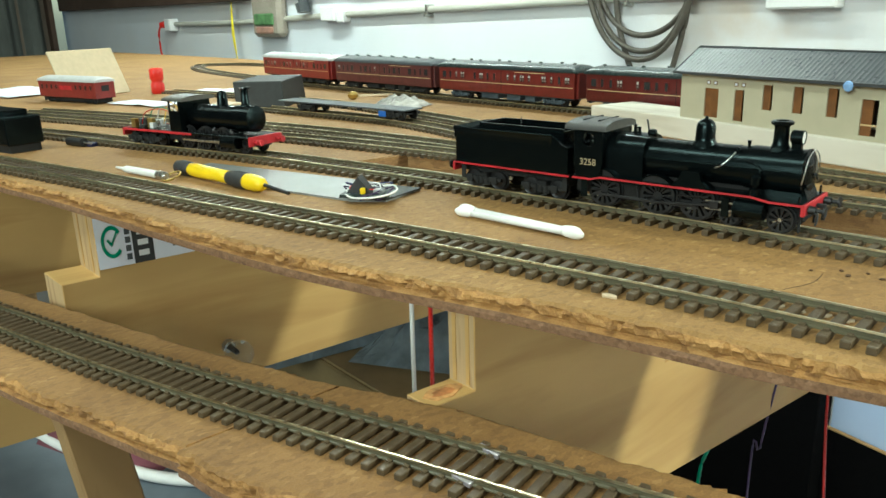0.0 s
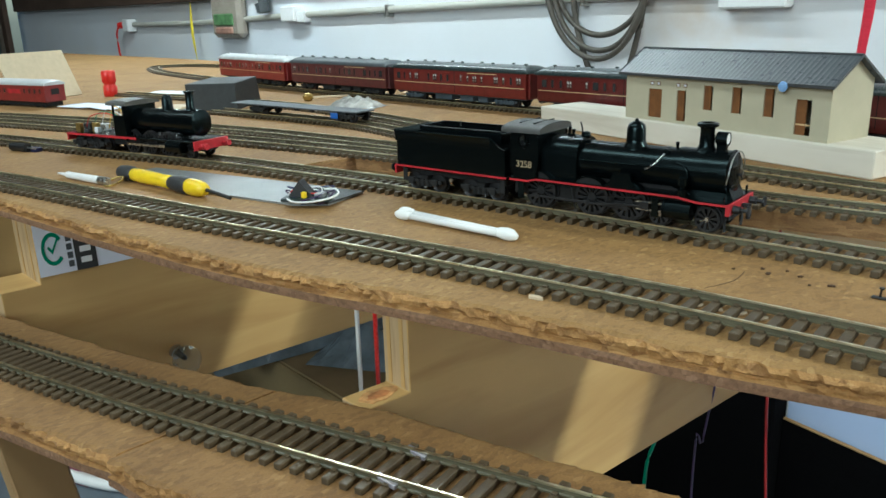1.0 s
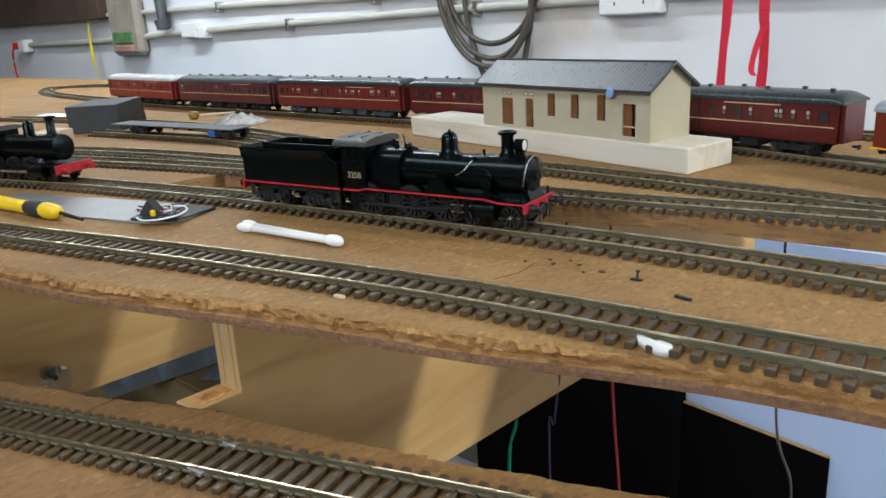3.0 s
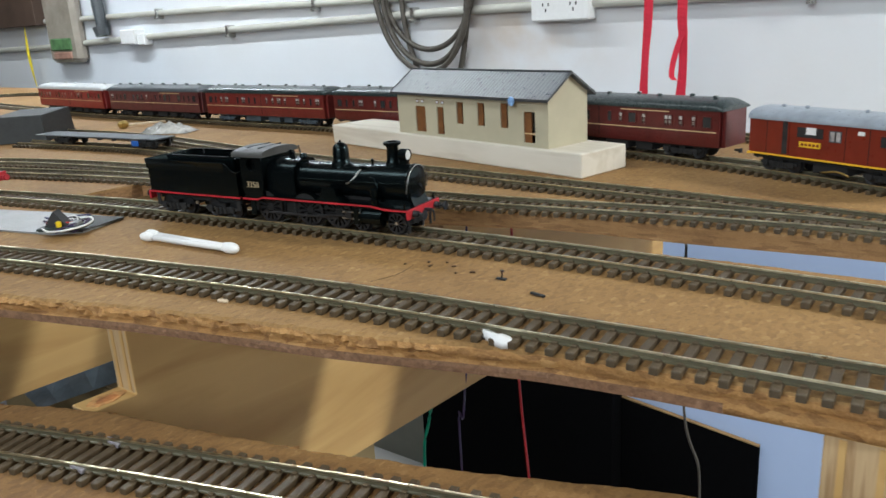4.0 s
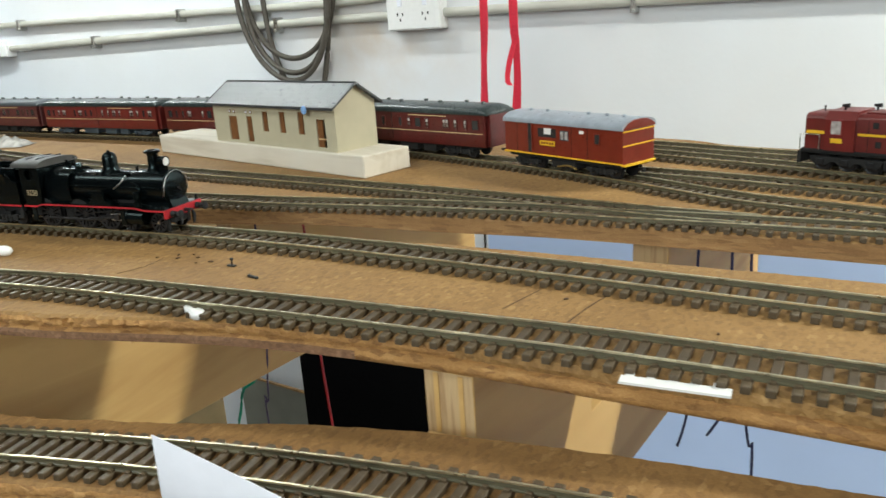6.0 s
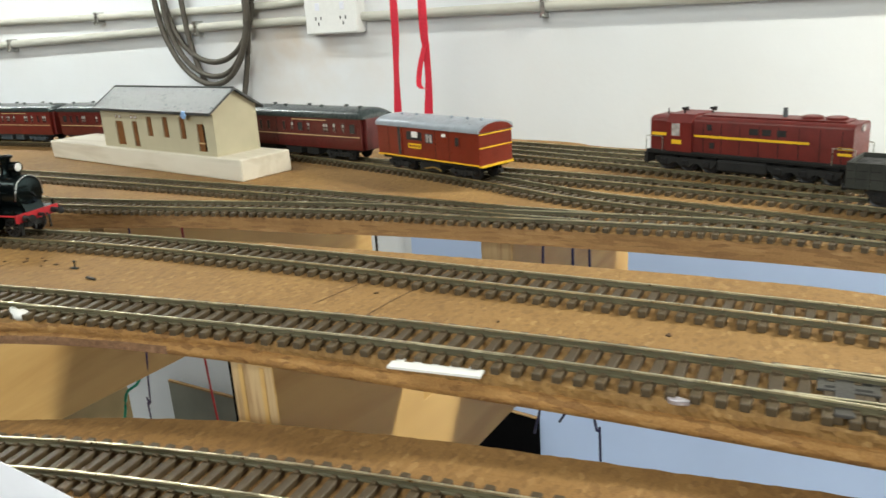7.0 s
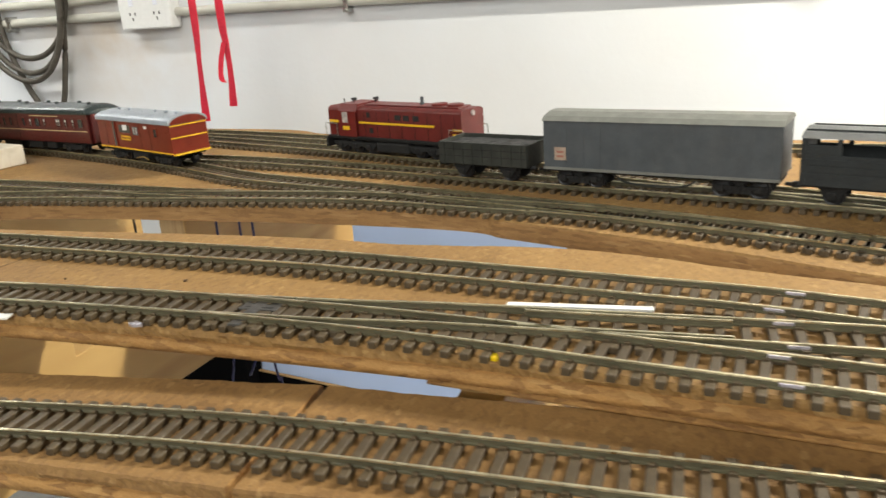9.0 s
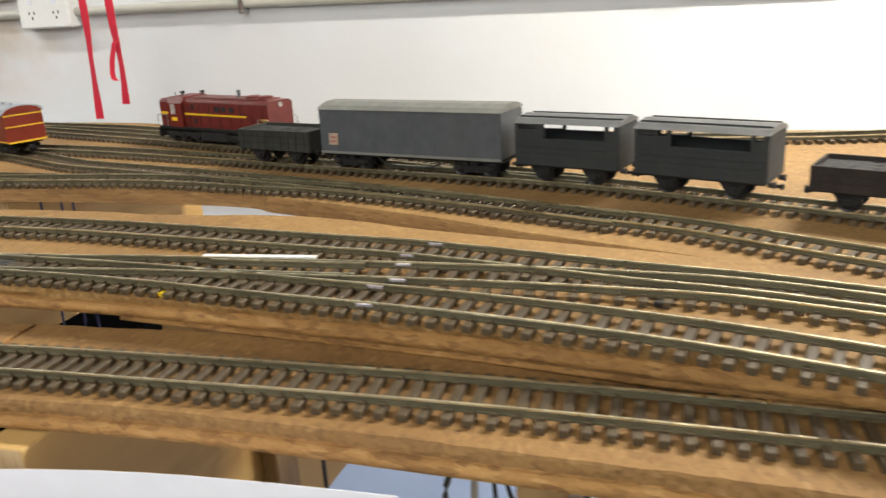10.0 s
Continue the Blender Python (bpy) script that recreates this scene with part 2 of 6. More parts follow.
def track(label, points, single=True, z=0.0, spread=None):
    """Model railway track along the points (x, y or x, y, z): two rails and its sleepers."""
    pts = [(*p, z) if len(p) == 2 else p for p in points]
    root = thing("model_railway_track", label, "railway track", place(0, 0, 0), "model railway tracks")
    fine = smooth_line(pts, 4.0)
    _, n = along(fine)
    for s in (-1, 1):
        part("rail", sweep(fine + n * s * GAUGE / 2, RAIL, RAIL_MATS), [M_RAIL, M_RAILSIDE], root, "dull nickel-silver rail")
    ties = smooth_line(pts, PITCH)
    d, _ = along(ties)
    rng = random.Random(len(pts) * 7 + int(pts[0][0]))
    joined = None if single else bmesh.new()
    stamp = None if single else sleeper_bmesh()
    if stamp:
        flat = bpy.data.meshes.new("tie")
        stamp.to_mesh(flat)
    for i, (p, q) in enumerate(zip(ties, d)):
        m = Matrix.Translation(p * MM) @ Matrix.Rotation(math.atan2(q[1], q[0]) + rng.gauss(0, 0.012), 4, "Z")
        if single:
            ob = new("sleeper", SLEEPER)
            ob.parent, ob.matrix_basis = root, m
        else:
            k = len(joined.verts)
            joined.from_mesh(flat)
            joined.verts.ensure_lookup_table()
            m.translation = p
            bmesh.ops.transform(joined, matrix=m, verts=joined.verts[k:])
    if not single:
        tagged(part("sleeper_run", joined, M_SLEEPER, root), kind="stuff")
        bpy.data.meshes.remove(flat)
    return root


def turnout(label, points, single, z):
    """The second route of a turnout: its two rails, a frog and check rails, on the sleepers of the routes it joins."""
    root = thing("turnout_route", label, "railway track", place(0, 0, 0), "model railway tracks")
    fine = smooth_line([(*p, z) for p in points], 4.0)
    _, n = along(fine)
    for s in (-1, 1):
        part("rail", sweep(fine + n * s * GAUGE / 2, RAIL, RAIL_MATS), [M_RAIL, M_RAILSIDE], root, "dull nickel-silver rail")
    for s in (-1, 1):
        part("check_rail", sweep((fine + n * s * (GAUGE / 2 - 2.4))[30:48], RAIL, RAIL_MATS), [M_RAIL, M_RAILSIDE], root)
    for i in range(0, len(fine) - 1, 2):
        ob = new("sleeper", SLEEPER)
        d = fine[i + 1] - fine[i]
        ob.parent, ob.matrix_basis = root, Matrix.Translation(Vector(fine[i] + (0, 0, -0.05)) * MM) @ Matrix.Rotation(math.atan2(d[1], d[0]), 4, "Z")
    return root


# ---- room ----
def room_slab(name, x0, x1, y0, y1, z0, z1, mat, label, category):
    ob = part(name, slab(x0, x1, y0, y1, z0, z1), mat, None)
    return tagged(ob, label, category, kind="structure")


room_slab("floor", -4400, 3600, -3000, 1290, -60, 0, M_FLOOR, "grey concrete floor under the layout", "floor")
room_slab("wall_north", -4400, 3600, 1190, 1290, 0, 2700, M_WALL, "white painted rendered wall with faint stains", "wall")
# Added over the white wall; its blue puts the bluish daylight into colour.
room_slab("lower_wall_tint", -300, 2600, 1182, 1190, 0, 690, M_LOWER, "thin sheet added along the foot of the wall, coloured like bluish daylight", "wall panel")
room_slab("wall_west", -4400, -4310, -3000, 1112, 0, 2700, M_SHED, "plain end wall of the shed with a narrow gap in its corner", "wall")
room_slab("wall_east", 3600, 3700, -3000, 1290, 0, 2700, M_SHED, "plain end wall of the shed", "wall")
room_slab("wall_south", -4400, 3600, -3100, -3000, 0, 2700, M_SHED, "plain wall behind the layout's aisle", "wall")
room_slab("ceiling", -4400, 3600, -3000, 1290, 2700, 2760, M_SHED, "brown lined shed ceiling", "ceiling")


# ---- boards ----
def at_x(line, xs):
    """The line's y and z at each x."""
    p = smooth_line(line, 2.0)
    o = np.argsort(p[:, 0], kind="stable")
    return np.interp(xs, p[o, 0], p[o, 1]), np.interp(xs, p[o, 0], p[o, 2])


def baseboard(label, front, back, z_top, thick, seed, chip=2.2, under=None, top=M_BOARD, sawn=False):
    """A sheet of chipboard between a front and a back line, with crumbled edges."""
    rng = random.Random(seed)
    front, back = [[(*p, z_top) if len(p) == 2 else p for p in line] for line in (front, back)]
    xs = np.arange(max(front[0][0], back[0][0]), min(front[-1][0], back[-1][0]) + 1, 1.5)
    (fy, fz), (by, bz) = at_x(front, xs), at_x(back, xs)
    bm = bmesh.new()

    def column(x, y, z, out):
        h = [noise.noise(Vector((x * 0.04, y * 0.02 + k * 3.1, seed + k * 0.7))) for k in range(5)]
        g = noise.noise(Vector((x * 0.2, k_seed, 1.5)))
        q = [noise.noise(Vector((x * 0.33, k * 2.3, k_seed + out))) for k in range(3)]
        deep = -1.7 if x < 260 else -1.4
        rows = [(0.0, chip * (0.9 * h[0] + 0.6 * g + 0.5 * q[0]) - 2.6), (-0.9 - 0.5 * g, chip * (0.8 * h[0] + 0.6 * g + 0.6 * q[1]) - 0.8),
                (-thick * 0.24, chip * (h[1] + 0.6 * g + 0.6 * q[2]) + rng.gauss(0, 0.65)), (-thick * 0.42, -0.6 + chip * (0.8 * h[2] + 0.5 * q[1]) + rng.gauss(0, 0.75)),
                (-thick * (0.52 + 0.03 * h[4]), deep + chip * h[2] * 0.5), (-thick * (0.58 + 0.03 * h[4]), deep + 0.2 + 0.3 * h[3]), (-thick * (0.64 + 0.03 * h[4]), 0.5 + 0.4 * chip * h[3]), (-thick * 0.8, 0.7 + rng.gauss(0, 0.15)), (-thick, 0.5)]
        if x > 100:
            calm = max(0.35, 1 - (x - 100) / 260)
            rows = [(dz, w * calm - 0.6 * (1 - calm)) for dz, w in rows]
            if x > 240:
                rows[4], rows[5] = (rows[4][0], -2.4 + 0.8 * h[2]), (rows[5][0], -2.4 + 0.8 * h[2])
        if sawn:
            rows = [(dz, -0.5 + 0.25 * h[0] if k == 0 else 0.25 * h[0]) for k, (dz, w) in enumerate(rows)]
        return [bm.verts.new((x, y + out * w, z + dz)) for dz, w in rows]

    k_seed = seed * 1.7
    fc = [column(x, y, z, -1) for x, y, z in zip(xs, fy, fz)]
    bc = [column(x, y, z, 1) for x, y, z in zip(xs, by, bz)]
    k = len(fc[0])
    for i in range(len(xs) - 1):
        for r in range(k - 1):
            layer = 0 if r == 0 or (r < 3 and xs[i] > 280 and not sawn) else 1 if r < 6 or (xs[i] > 240 and not under) else 2
            bm.faces.new((fc[i][r], fc[i][r + 1], fc[i + 1][r + 1], fc[i + 1][r])).material_index = layer
            bm.faces.new((bc[i][r], bc[i + 1][r], bc[i + 1][r + 1], bc[i][r + 1])).material_index = layer
        bm.faces.new((fc[i][0], fc[i + 1][0], bc[i + 1][0], bc[i][0]))
        bm.faces.new((fc[i][-1], bc[i][-1], bc[i + 1][-1], fc[i + 1][-1]))
    for e in (0, -1):
        bm.faces.new(fc[e] + bc[e][::-1]).material_index = 1
    bmesh.ops.recalc_face_normals(bm, faces=bm.faces)
    for f in bm.faces:
        f.smooth = f.material_index == 1 and f.calc_center_median().x > 150
    ob = part("baseboard", bm, [top, M_CUT if sawn else M_EDGE, under or M_UNDERLAYER], None)
    ob.matrix_basis = place(0, 0)
    return tagged(ob, label, "baseboard")


BOARD_C = -5.0
MAIN = baseboard("brown chipboard strip carrying two tracks, front edge crumbled",
          [(-760, -190), (-600, -140), (-400, -100), (-288, -81), (-164, -66), (-74, -52), (12, -29), (63, -16), (111, -5), (190, 17), (266, 26.5), (344, 29), (400, 30), (458, 29.5), (520, 28), (574, 25), (686, 14), (754, 4), (791, -2), (814, -6), (900, -36), (1100, -120)],
          [(-760, -40), (-600, 2), (-400, 48), (-117, 106), (0, 116), (192, 136), (261, 138), (426, 142), (501, 137), (562, 140), (605, 134), (645, 122), (686, 112), (710, 107), (727, 103), (763, 95), (803, 80), (820, 72), (900, 34), (1100, -60)], 0.0, 10.0, 1)
baseboard("wide brown chipboard yard board at the back of the layout",
          [(-2600, -260), (-1200, -120), (-760, -38), (-600, 6), (-400, 55), (-258, 96), (-246, 148), (-180, 156), (-53, 164), (24, 177), (93, 194), (166, 200), (246, 209), (330, 211), (380, 212), (440, 211), (490, 208), (518, 203), (530, 196), (552, 189), (588, 177), (648, 155), (686, 138), (710, 129), (763, 109), (803, 93), (820, 85), (900, 47), (1100, -46)],
          [(-2600, 760), (-1500, 745), (-900, 600), (-300, 530), (200, 492), (320, 455), (600, 420), (840, 405), (1100, 400)], BOARD_C, 10.0, 2, 1.0, M_CUT, M_BOARD, True)
A_LINE = [(-700, -214, -81), (-420, -160, -68), (-330, -142.5, -63.8), (-240, -125.3, -59.5), (-160, -110.5, -55.5), (-80, -94.1, -50.4), (0, -75.7, -44.8), (80, -57, -39.5), (160, -39.7, -34.5), (240, -25.7, -29.7), (320, -17.8, -25), (400, -14.7, -20.3), (500, -12.2, -15.5), (600, -11.9, -14.1), (700, -11.5, -14.1), (800, -13.1, -15.3), (1000, -18.7, -18.7)]
def ramp_edges(line, front, back):
    return [(x, y - front(x), z) for x, y, z in line], [(x, y + back(x), z) for x, y, z in line]


def ramp_piece(x0, x1):
    """The part of the ramp's centre line between two places along it."""
    xs = [x0] + [p[0] for p in A_LINE if x0 + 4 < p[0] < x1 - 4] + [x1]
    p = smooth_line(A_LINE, 2.0)
    return [(x, float(np.interp(x, p[:, 0], p[:, 1])), float(np.interp(x, p[:, 0], p[:, 2]))) for x in xs]


def swell(stops):
    """A width that changes along the ramp."""
    return lambda x: float(np.interp(x, [a for a, _ in stops], [b for _, b in stops]))


strip_front = [(546, 31), (574, 28), (686, 16), (754, 6), (791, 0), (814, -4), (900, -34), (1000, -76)]
baseboard("thin chipboard packing strip under the main board", strip_front, [(x, y + 34) for x, y in strip_front], -10.2, 3.6, 11, 0.5)
f, g = ramp_edges(ramp_piece(-700, -45), lambda x: 35, lambda x: 34)
baseboard("narrow brown chipboard ramp piece carrying the front track, edge chipped", f, g, 0.0, 10.0, 7, 2.2, None, M_RAMP)
WIDE = (swell([(-43, 37), (-24, 41), (10, 40), (100, 19), (400, 19), (480, 24), (600, 21), (760, 27)]), swell([(-43, 34), (0, 37), (70, 30), (160, 29), (222, 31), (230, 36), (300, 39), (700, 39)]))
f, g = ramp_edges(ramp_piece(-43, 509.2), *WIDE)
baseboard("wider brown chipboard ramp piece carrying the front track", f, g, 0.0, 10.0, 3, 2.2, None, M_RAMP)
f, g = ramp_edges(ramp_piece(511.6, 1000), *WIDE)
baseboard("last brown chipboard ramp piece, butted to the one before with a gap", f, g, 0.0, 10.0, 5, 2.2, None, M_RAMP)


def crack(board, pts, w):
    """A dark crack or joint in a board's top."""
    o = [(x, y) for x, y, z in pts]
    bm = bmesh.new()
    line = smooth_line(pts, 3.0)
    _, n = along(line)
    rows = [[bm.verts.new(p + q * s * w * (0.7 + 0.5 * noise.noise(Vector(p * 0.3))) + np.array([0, 0, u])) for s, u in ((-1, -0.5), (1, -0.5), (1, 0.12), (-1, 0.12))] for p, q in zip(line, n)]
    for r, s in zip(rows, rows[1:]):
        for k in range(4):
            bm.faces.new((r[k], r[(k + 1) % 4], s[(k + 1) % 4], s[k]))
    bmesh.ops.recalc_face_normals(bm, faces=bm.faces)
    part("crack", bm, M_CRACK, board)


M_CRACK = worn("dark_crack", (0.07, 0.035, 0.015), 0.9)
crack(MAIN, [(309, 62, 0), (311, 80, 0), (315, 100, 0)], 0.35)
crack(MAIN, [(281, 66, 0), (284, 80, 0), (287, 94, 0)], 0.3)
crack(MAIN, [(86, 44, 0), (90, 58, 0), (88, 72, 0)], 0.2)

# ---- tracks ----
ramp_track = track("model railway track on brown plastic sleepers, on the ramp", A_LINE)
M_JOINER = worn("bright_joiner", (0.66, 0.63, 0.72), 0.42, 0.8)
for x, y in ((43, -56.4), (48, -73.2)):
    part("rail_joiner", slab(x - 4.5, x + 4.5, y - 1.1, y + 1.1, -39.6, -37.9, 0.2), M_JOINER, ramp_track, "bright metal rail joiner")
B1 = [(-720, -150), (-560, -115), (-401, -80), (-283, -54), (-175, -34), (-60, -8), (0, 4), (41, 12), (98, 21), (183, 30), (234, 35), (335, 43), (437, 45), (502, 43), (557, 39), (614, 32), (684, 24), (744, 14), (800, 0), (900, -32), (1050, -90)]
B2 = [(455, 45.5), (505, 47), (546, 50), (600, 51), (676, 52.5), (742, 51), (797, 44), (900, 10), (1050, -52)]
L1 = [(-720, -62), (-604, -31), (-514, -5), (-434, 14.5), (-393, 25), (-316, 45.5), (-260, 58.5), (-178, 73.5), (-130, 81), (-60, 89.5), (0, 97), (60, 102.5), (111, 106.5), (155, 108.5), (203, 109), (260, 108.5), (326, 106.5), (446, 102.5), (501, 98.5), (605, 87), (660, 80), (742, 62), (800, 50), (900, 18), (1050, -45)]
edge_track = track("model railway track along the crumbled board edge", B1)
engine_track = track("model railway track that the black tender engine stands on", L1)
points = turnout("turnout rails leading over to the engine's track", B2, True, 0.0)
M_SLOT = worn("dark_slot", (0.012, 0.012, 0.012), 0.8)
M_TIEBAR = worn("grey_tie_bar", (0.05, 0.047, 0.045), 0.5, vary=0.2)
part("tie_bar", slab(470.5, 475.5, 31, 56, 2.0, 3.1, 0.2), M_TIEBAR, points, "grey plastic tie bar of the points")
part("hinge_plate", slab(466, 482, 45.5, 53.5, 2.0, 2.9, 0.2), M_TIEBAR, points)
for y in (47.4, 51.4):
    part("slot", slab(468, 480, y - 0.7, y + 0.7, 2.86, 2.96), M_SLOT, points)
for root, line, s, x in ((engine_track, L1, 1, 664), (engine_track, L1, -1, 656), (points, B2, 1, 658), (points, B2, -1, 661), (edge_track, B1, -1, 657), (edge_track, B1, 1, 655)):
    q = smooth_line([(*p, 0) for p in line], 3.0)
    a, b = [float(np.interp(u, q[:, 0], q[:, 1])) for u in (x - 4, x + 4)]
    j = part("rail_joiner", slab(-3.2, 3.2, -0.85, 0.85, 2.9, 4.1, 0.2), M_JOINER, root, "bright metal rail joiner")
    j.matrix_basis = Matrix.Translation((x * MM, ((a + b) / 2 + s * GAUGE / 2) * MM, 0)) @ Matrix.Rotation(math.atan2(b - a, 8), 4, "Z")
C1 = [(-900, -14), (-700, 40), (-500, 98), (-365, 132), (-239, 158), (-148, 170), (-48, 184), (49, 194), (143, 209), (220, 218), (272, 219), (330, 222.5), (386, 225), (428, 225.5), (470, 221), (515, 213), (574, 203), (650, 180), (712, 159), (764, 141), (807, 118), (836, 103), (900, 72), (1050, 8)]
C2 = [(-900, 250), (-700, 285), (-560, 300), (-426, 295), (-233, 269), (-129, 262), (-21, 256), (125, 247), (182, 242), (240, 236), (300, 229), (350, 226)]
C3 = [(-1250, 640), (-1390, 620), (-1440, 555), (-1300, 492), (-1150, 465), (-1000, 448), (-800, 428), (-500, 420), (-200, 412), (-80, 402), (47, 381), (144, 351), (200, 331), (265, 304), (323, 277), (357, 266), (459, 240), (560, 211), (650, 182), (740, 147)]
C3U = [(130, 358), (190, 343), (257, 335), (320, 324), (390, 308), (454, 292), (523, 273), (549, 266), (600, 253), (669, 236), (733, 216), (799, 189), (900, 145), (1050, 78)]
C4 = [(160, 432), (250, 402), (355, 369), (445, 337), (486, 322), (560, 295), (640, 262), (720, 226)]
C5 = [(-100, 500), (80, 473), (226, 443), (333, 414), (480, 388), (600, 374), (700, 366), (843, 362), (904, 368), (1050, 384)]
YB = [(-586, 226), (-507, 236), (-440, 244), (-376, 248), (-311, 241), (-230, 227), (-164, 211), (-100, 199), (-48, 187)]
YC = [(-800, 48), (-600, 112), (-430, 160), (-300, 180), (-200, 187), (-120, 182), (-60, 182)]
track("yard track along the edge of the back board", C1, False, BOARD_C)
track("yard track passing the station building", C2, False, BOARD_C)
track("yard track with the carriages standing on it", C3, False, BOARD_C)
track("yard track with the goods wagons standing on it", C3U, False, BOARD_C)
track("yard siding under the red diesel engine", C4, False, BOARD_C)
track("yard track near the rear edge of the board", C5, False, BOARD_C)
track("yard siding under the bare flat wagon", YB, False, BOARD_C)
track("yard siding between two others, weathered", YC, False, BOARD_C)


# ---- more materials ----
M_IRON = worn("dark_wheel_metal", (0.03, 0.03, 0.032), 0.45, 0.6, 0.3)
M_STEEL = worn("bright_steel", (0.5, 0.5, 0.48), 0.3, 0.95, 0.15)
M_UNDER = worn("underframe_black", (0.007, 0.007, 0.0075), 0.85, vary=0.3, dust=(0.02, 0.018, 0.015), dusty=0.3)
M_TEAL = worn("underframe_blue_grey", (0.045, 0.06, 0.075), 0.6, vary=0.25)
M_GLASSY = worn("frosted_window", (0.4, 0.37, 0.36), 0.2, vary=0.35, scale=300)
M_REDGLASS = worn("red_brown_window", (0.07, 0.03, 0.028), 0.2, vary=0.3)
M_DIMGLASS = worn("dim_frosted_window", (0.16, 0.13, 0.12), 0.25, vary=0.35, scale=300)
M_DARKGLASS = worn("dark_window", (0.03, 0.03, 0.032), 0.15, vary=0.3)
M_CREAM = worn("cream_line", (0.55, 0.4, 0.22), 0.5)
M_YELLOW = worn("yellow_paint", (0.75, 0.45, 0.02), 0.45, vary=0.12)
M_VANRED = worn("orange_red_paint", (0.16, 0.02, 0.009), 0.36, vary=0.12)
M_BRIGHTRED = worn("faded_red_paint", (0.2, 0.02, 0.018), 0.42, vary=0.15)
M_WHITEROOF = worn("white_silver_roof", (0.5, 0.51, 0.52), 0.4, vary=0.1)
M_CABRED = worn("cab_red_paint", (0.13, 0.014, 0.012), 0.4, vary=0.15)
M_SILVER = worn("silver_roof", (0.32, 0.355, 0.41), 0.36, 0.15, 0.15, 120, 300, 0.00001)
M_ZINC = worn("grey_metal_roof", (0.075, 0.083, 0.092), 0.34, 0.0, 0.1, 120, 300, 0.00001)
M_DARKROOF = worn("dark_green_grey_roof", (0.026, 0.036, 0.037), 0.3, vary=0.2)
M_PALEROOF = worn("pale_grey_roof", (0.17, 0.172, 0.16), 0.6, vary=0.15)
M_BROWNOPEN = worn("dark_wagon_brown", (0.02, 0.022, 0.018), 0.7, vary=0.3, dust=(0.06, 0.058, 0.05), dusty=0.35)
M_WHITE = worn("white_plastic", (0.8, 0.8, 0.8), 0.45, vary=0.03)
M_COTTON = worn("cotton_wool", (0.86, 0.86, 0.85), 0.95, vary=0.03, grain=1500, depth=0.0004)
M_PAPER = worn("white_paper", (0.78, 0.79, 0.88), 0.8, vary=0.02)
M_CARD = worn("beige_card", (0.6, 0.5, 0.34), 0.85, vary=0.06)
M_DOOR = worn("brown_door", (0.16, 0.065, 0.018), 0.6, vary=0.25)
M_BLUE = worn("pale_blue_putty", (0.25, 0.42, 0.75), 0.5)
M_TOOLYELLOW = worn("yellow_tool_grip", (0.85, 0.6, 0.01), 0.35, vary=0.06)
M_RUBBER = worn("black_rubber", (0.03, 0.03, 0.032), 0.6, vary=0.15)
M_PLATE = worn("grey_sheet_metal", (0.3, 0.31, 0.31), 0.35, 0.3, 0.12, 40)
M_REDPLASTIC = worn("red_plastic", (0.6, 0.02, 0.015), 0.3, vary=0.08)
M_STRAP = worn("red_webbing", (0.62, 0.015, 0.045), 0.7, vary=0.08, grain=2500, depth=0.0004)
M_TAPE = worn("yellow_webbing", (0.75, 0.62, 0.02), 0.6, vary=0.1)
M_HOSE = worn("grey_black_cable", (0.07, 0.06, 0.048), 0.55, vary=0.2)
M_CONDUIT = worn("grey_conduit", (0.5, 0.49, 0.44), 0.5, vary=0.1, scale=12)
M_BEAM = worn("dark_brown_timber", (0.08, 0.05, 0.035), 0.7, vary=0.3, scale=8)
M_CURTAIN = worn("grey_curtain", (0.12, 0.13, 0.12), 0.85, vary=0.15, scale=6)
M_CABINET = worn("black_cabinet", (0.0025, 0.0025, 0.003), 0.9, vary=0.2)
M_CABINET.node_tree.nodes["Principled BSDF"].inputs["Specular IOR Level"].default_value = 0.04
M_GREEN = worn("green_wire", (0.0, 0.22, 0.12), 0.4)
M_REDWIRE = worn("dark_red_wire", (0.32, 0.012, 0.014), 0.4)
M_WIREBLUE = worn("blue_wire", (0.02, 0.022, 0.09), 0.4)
M_WIREPURPLE = worn("purple_wire", (0.04, 0.02, 0.07), 0.4)
M_BRASS = worn("brass", (0.45, 0.32, 0.1), 0.35, 0.8, 0.2)
M_TUB = worn("olive_grey_plastic", (0.1, 0.085, 0.05), 0.65, vary=0.4, scale=20)
M_LOAD = worn("coal_load", (0.02, 0.02, 0.021), 0.8, vary=0.5, scale=400, grain=1800, depth=0.0008)


def clear(name, colour, rough=0.05, ior=1.4):
    m, t, b = material(name, rough)
    b.inputs["Base Color"].default_value = (*colour, 1)
    b.inputs["Transmission Weight"].default_value = 0.92
    b.inputs["IOR"].default_value = ior
    return m


M_GLASS = clear("clear_glass", (0.8, 0.83, 0.83), 0.03, 1.22)


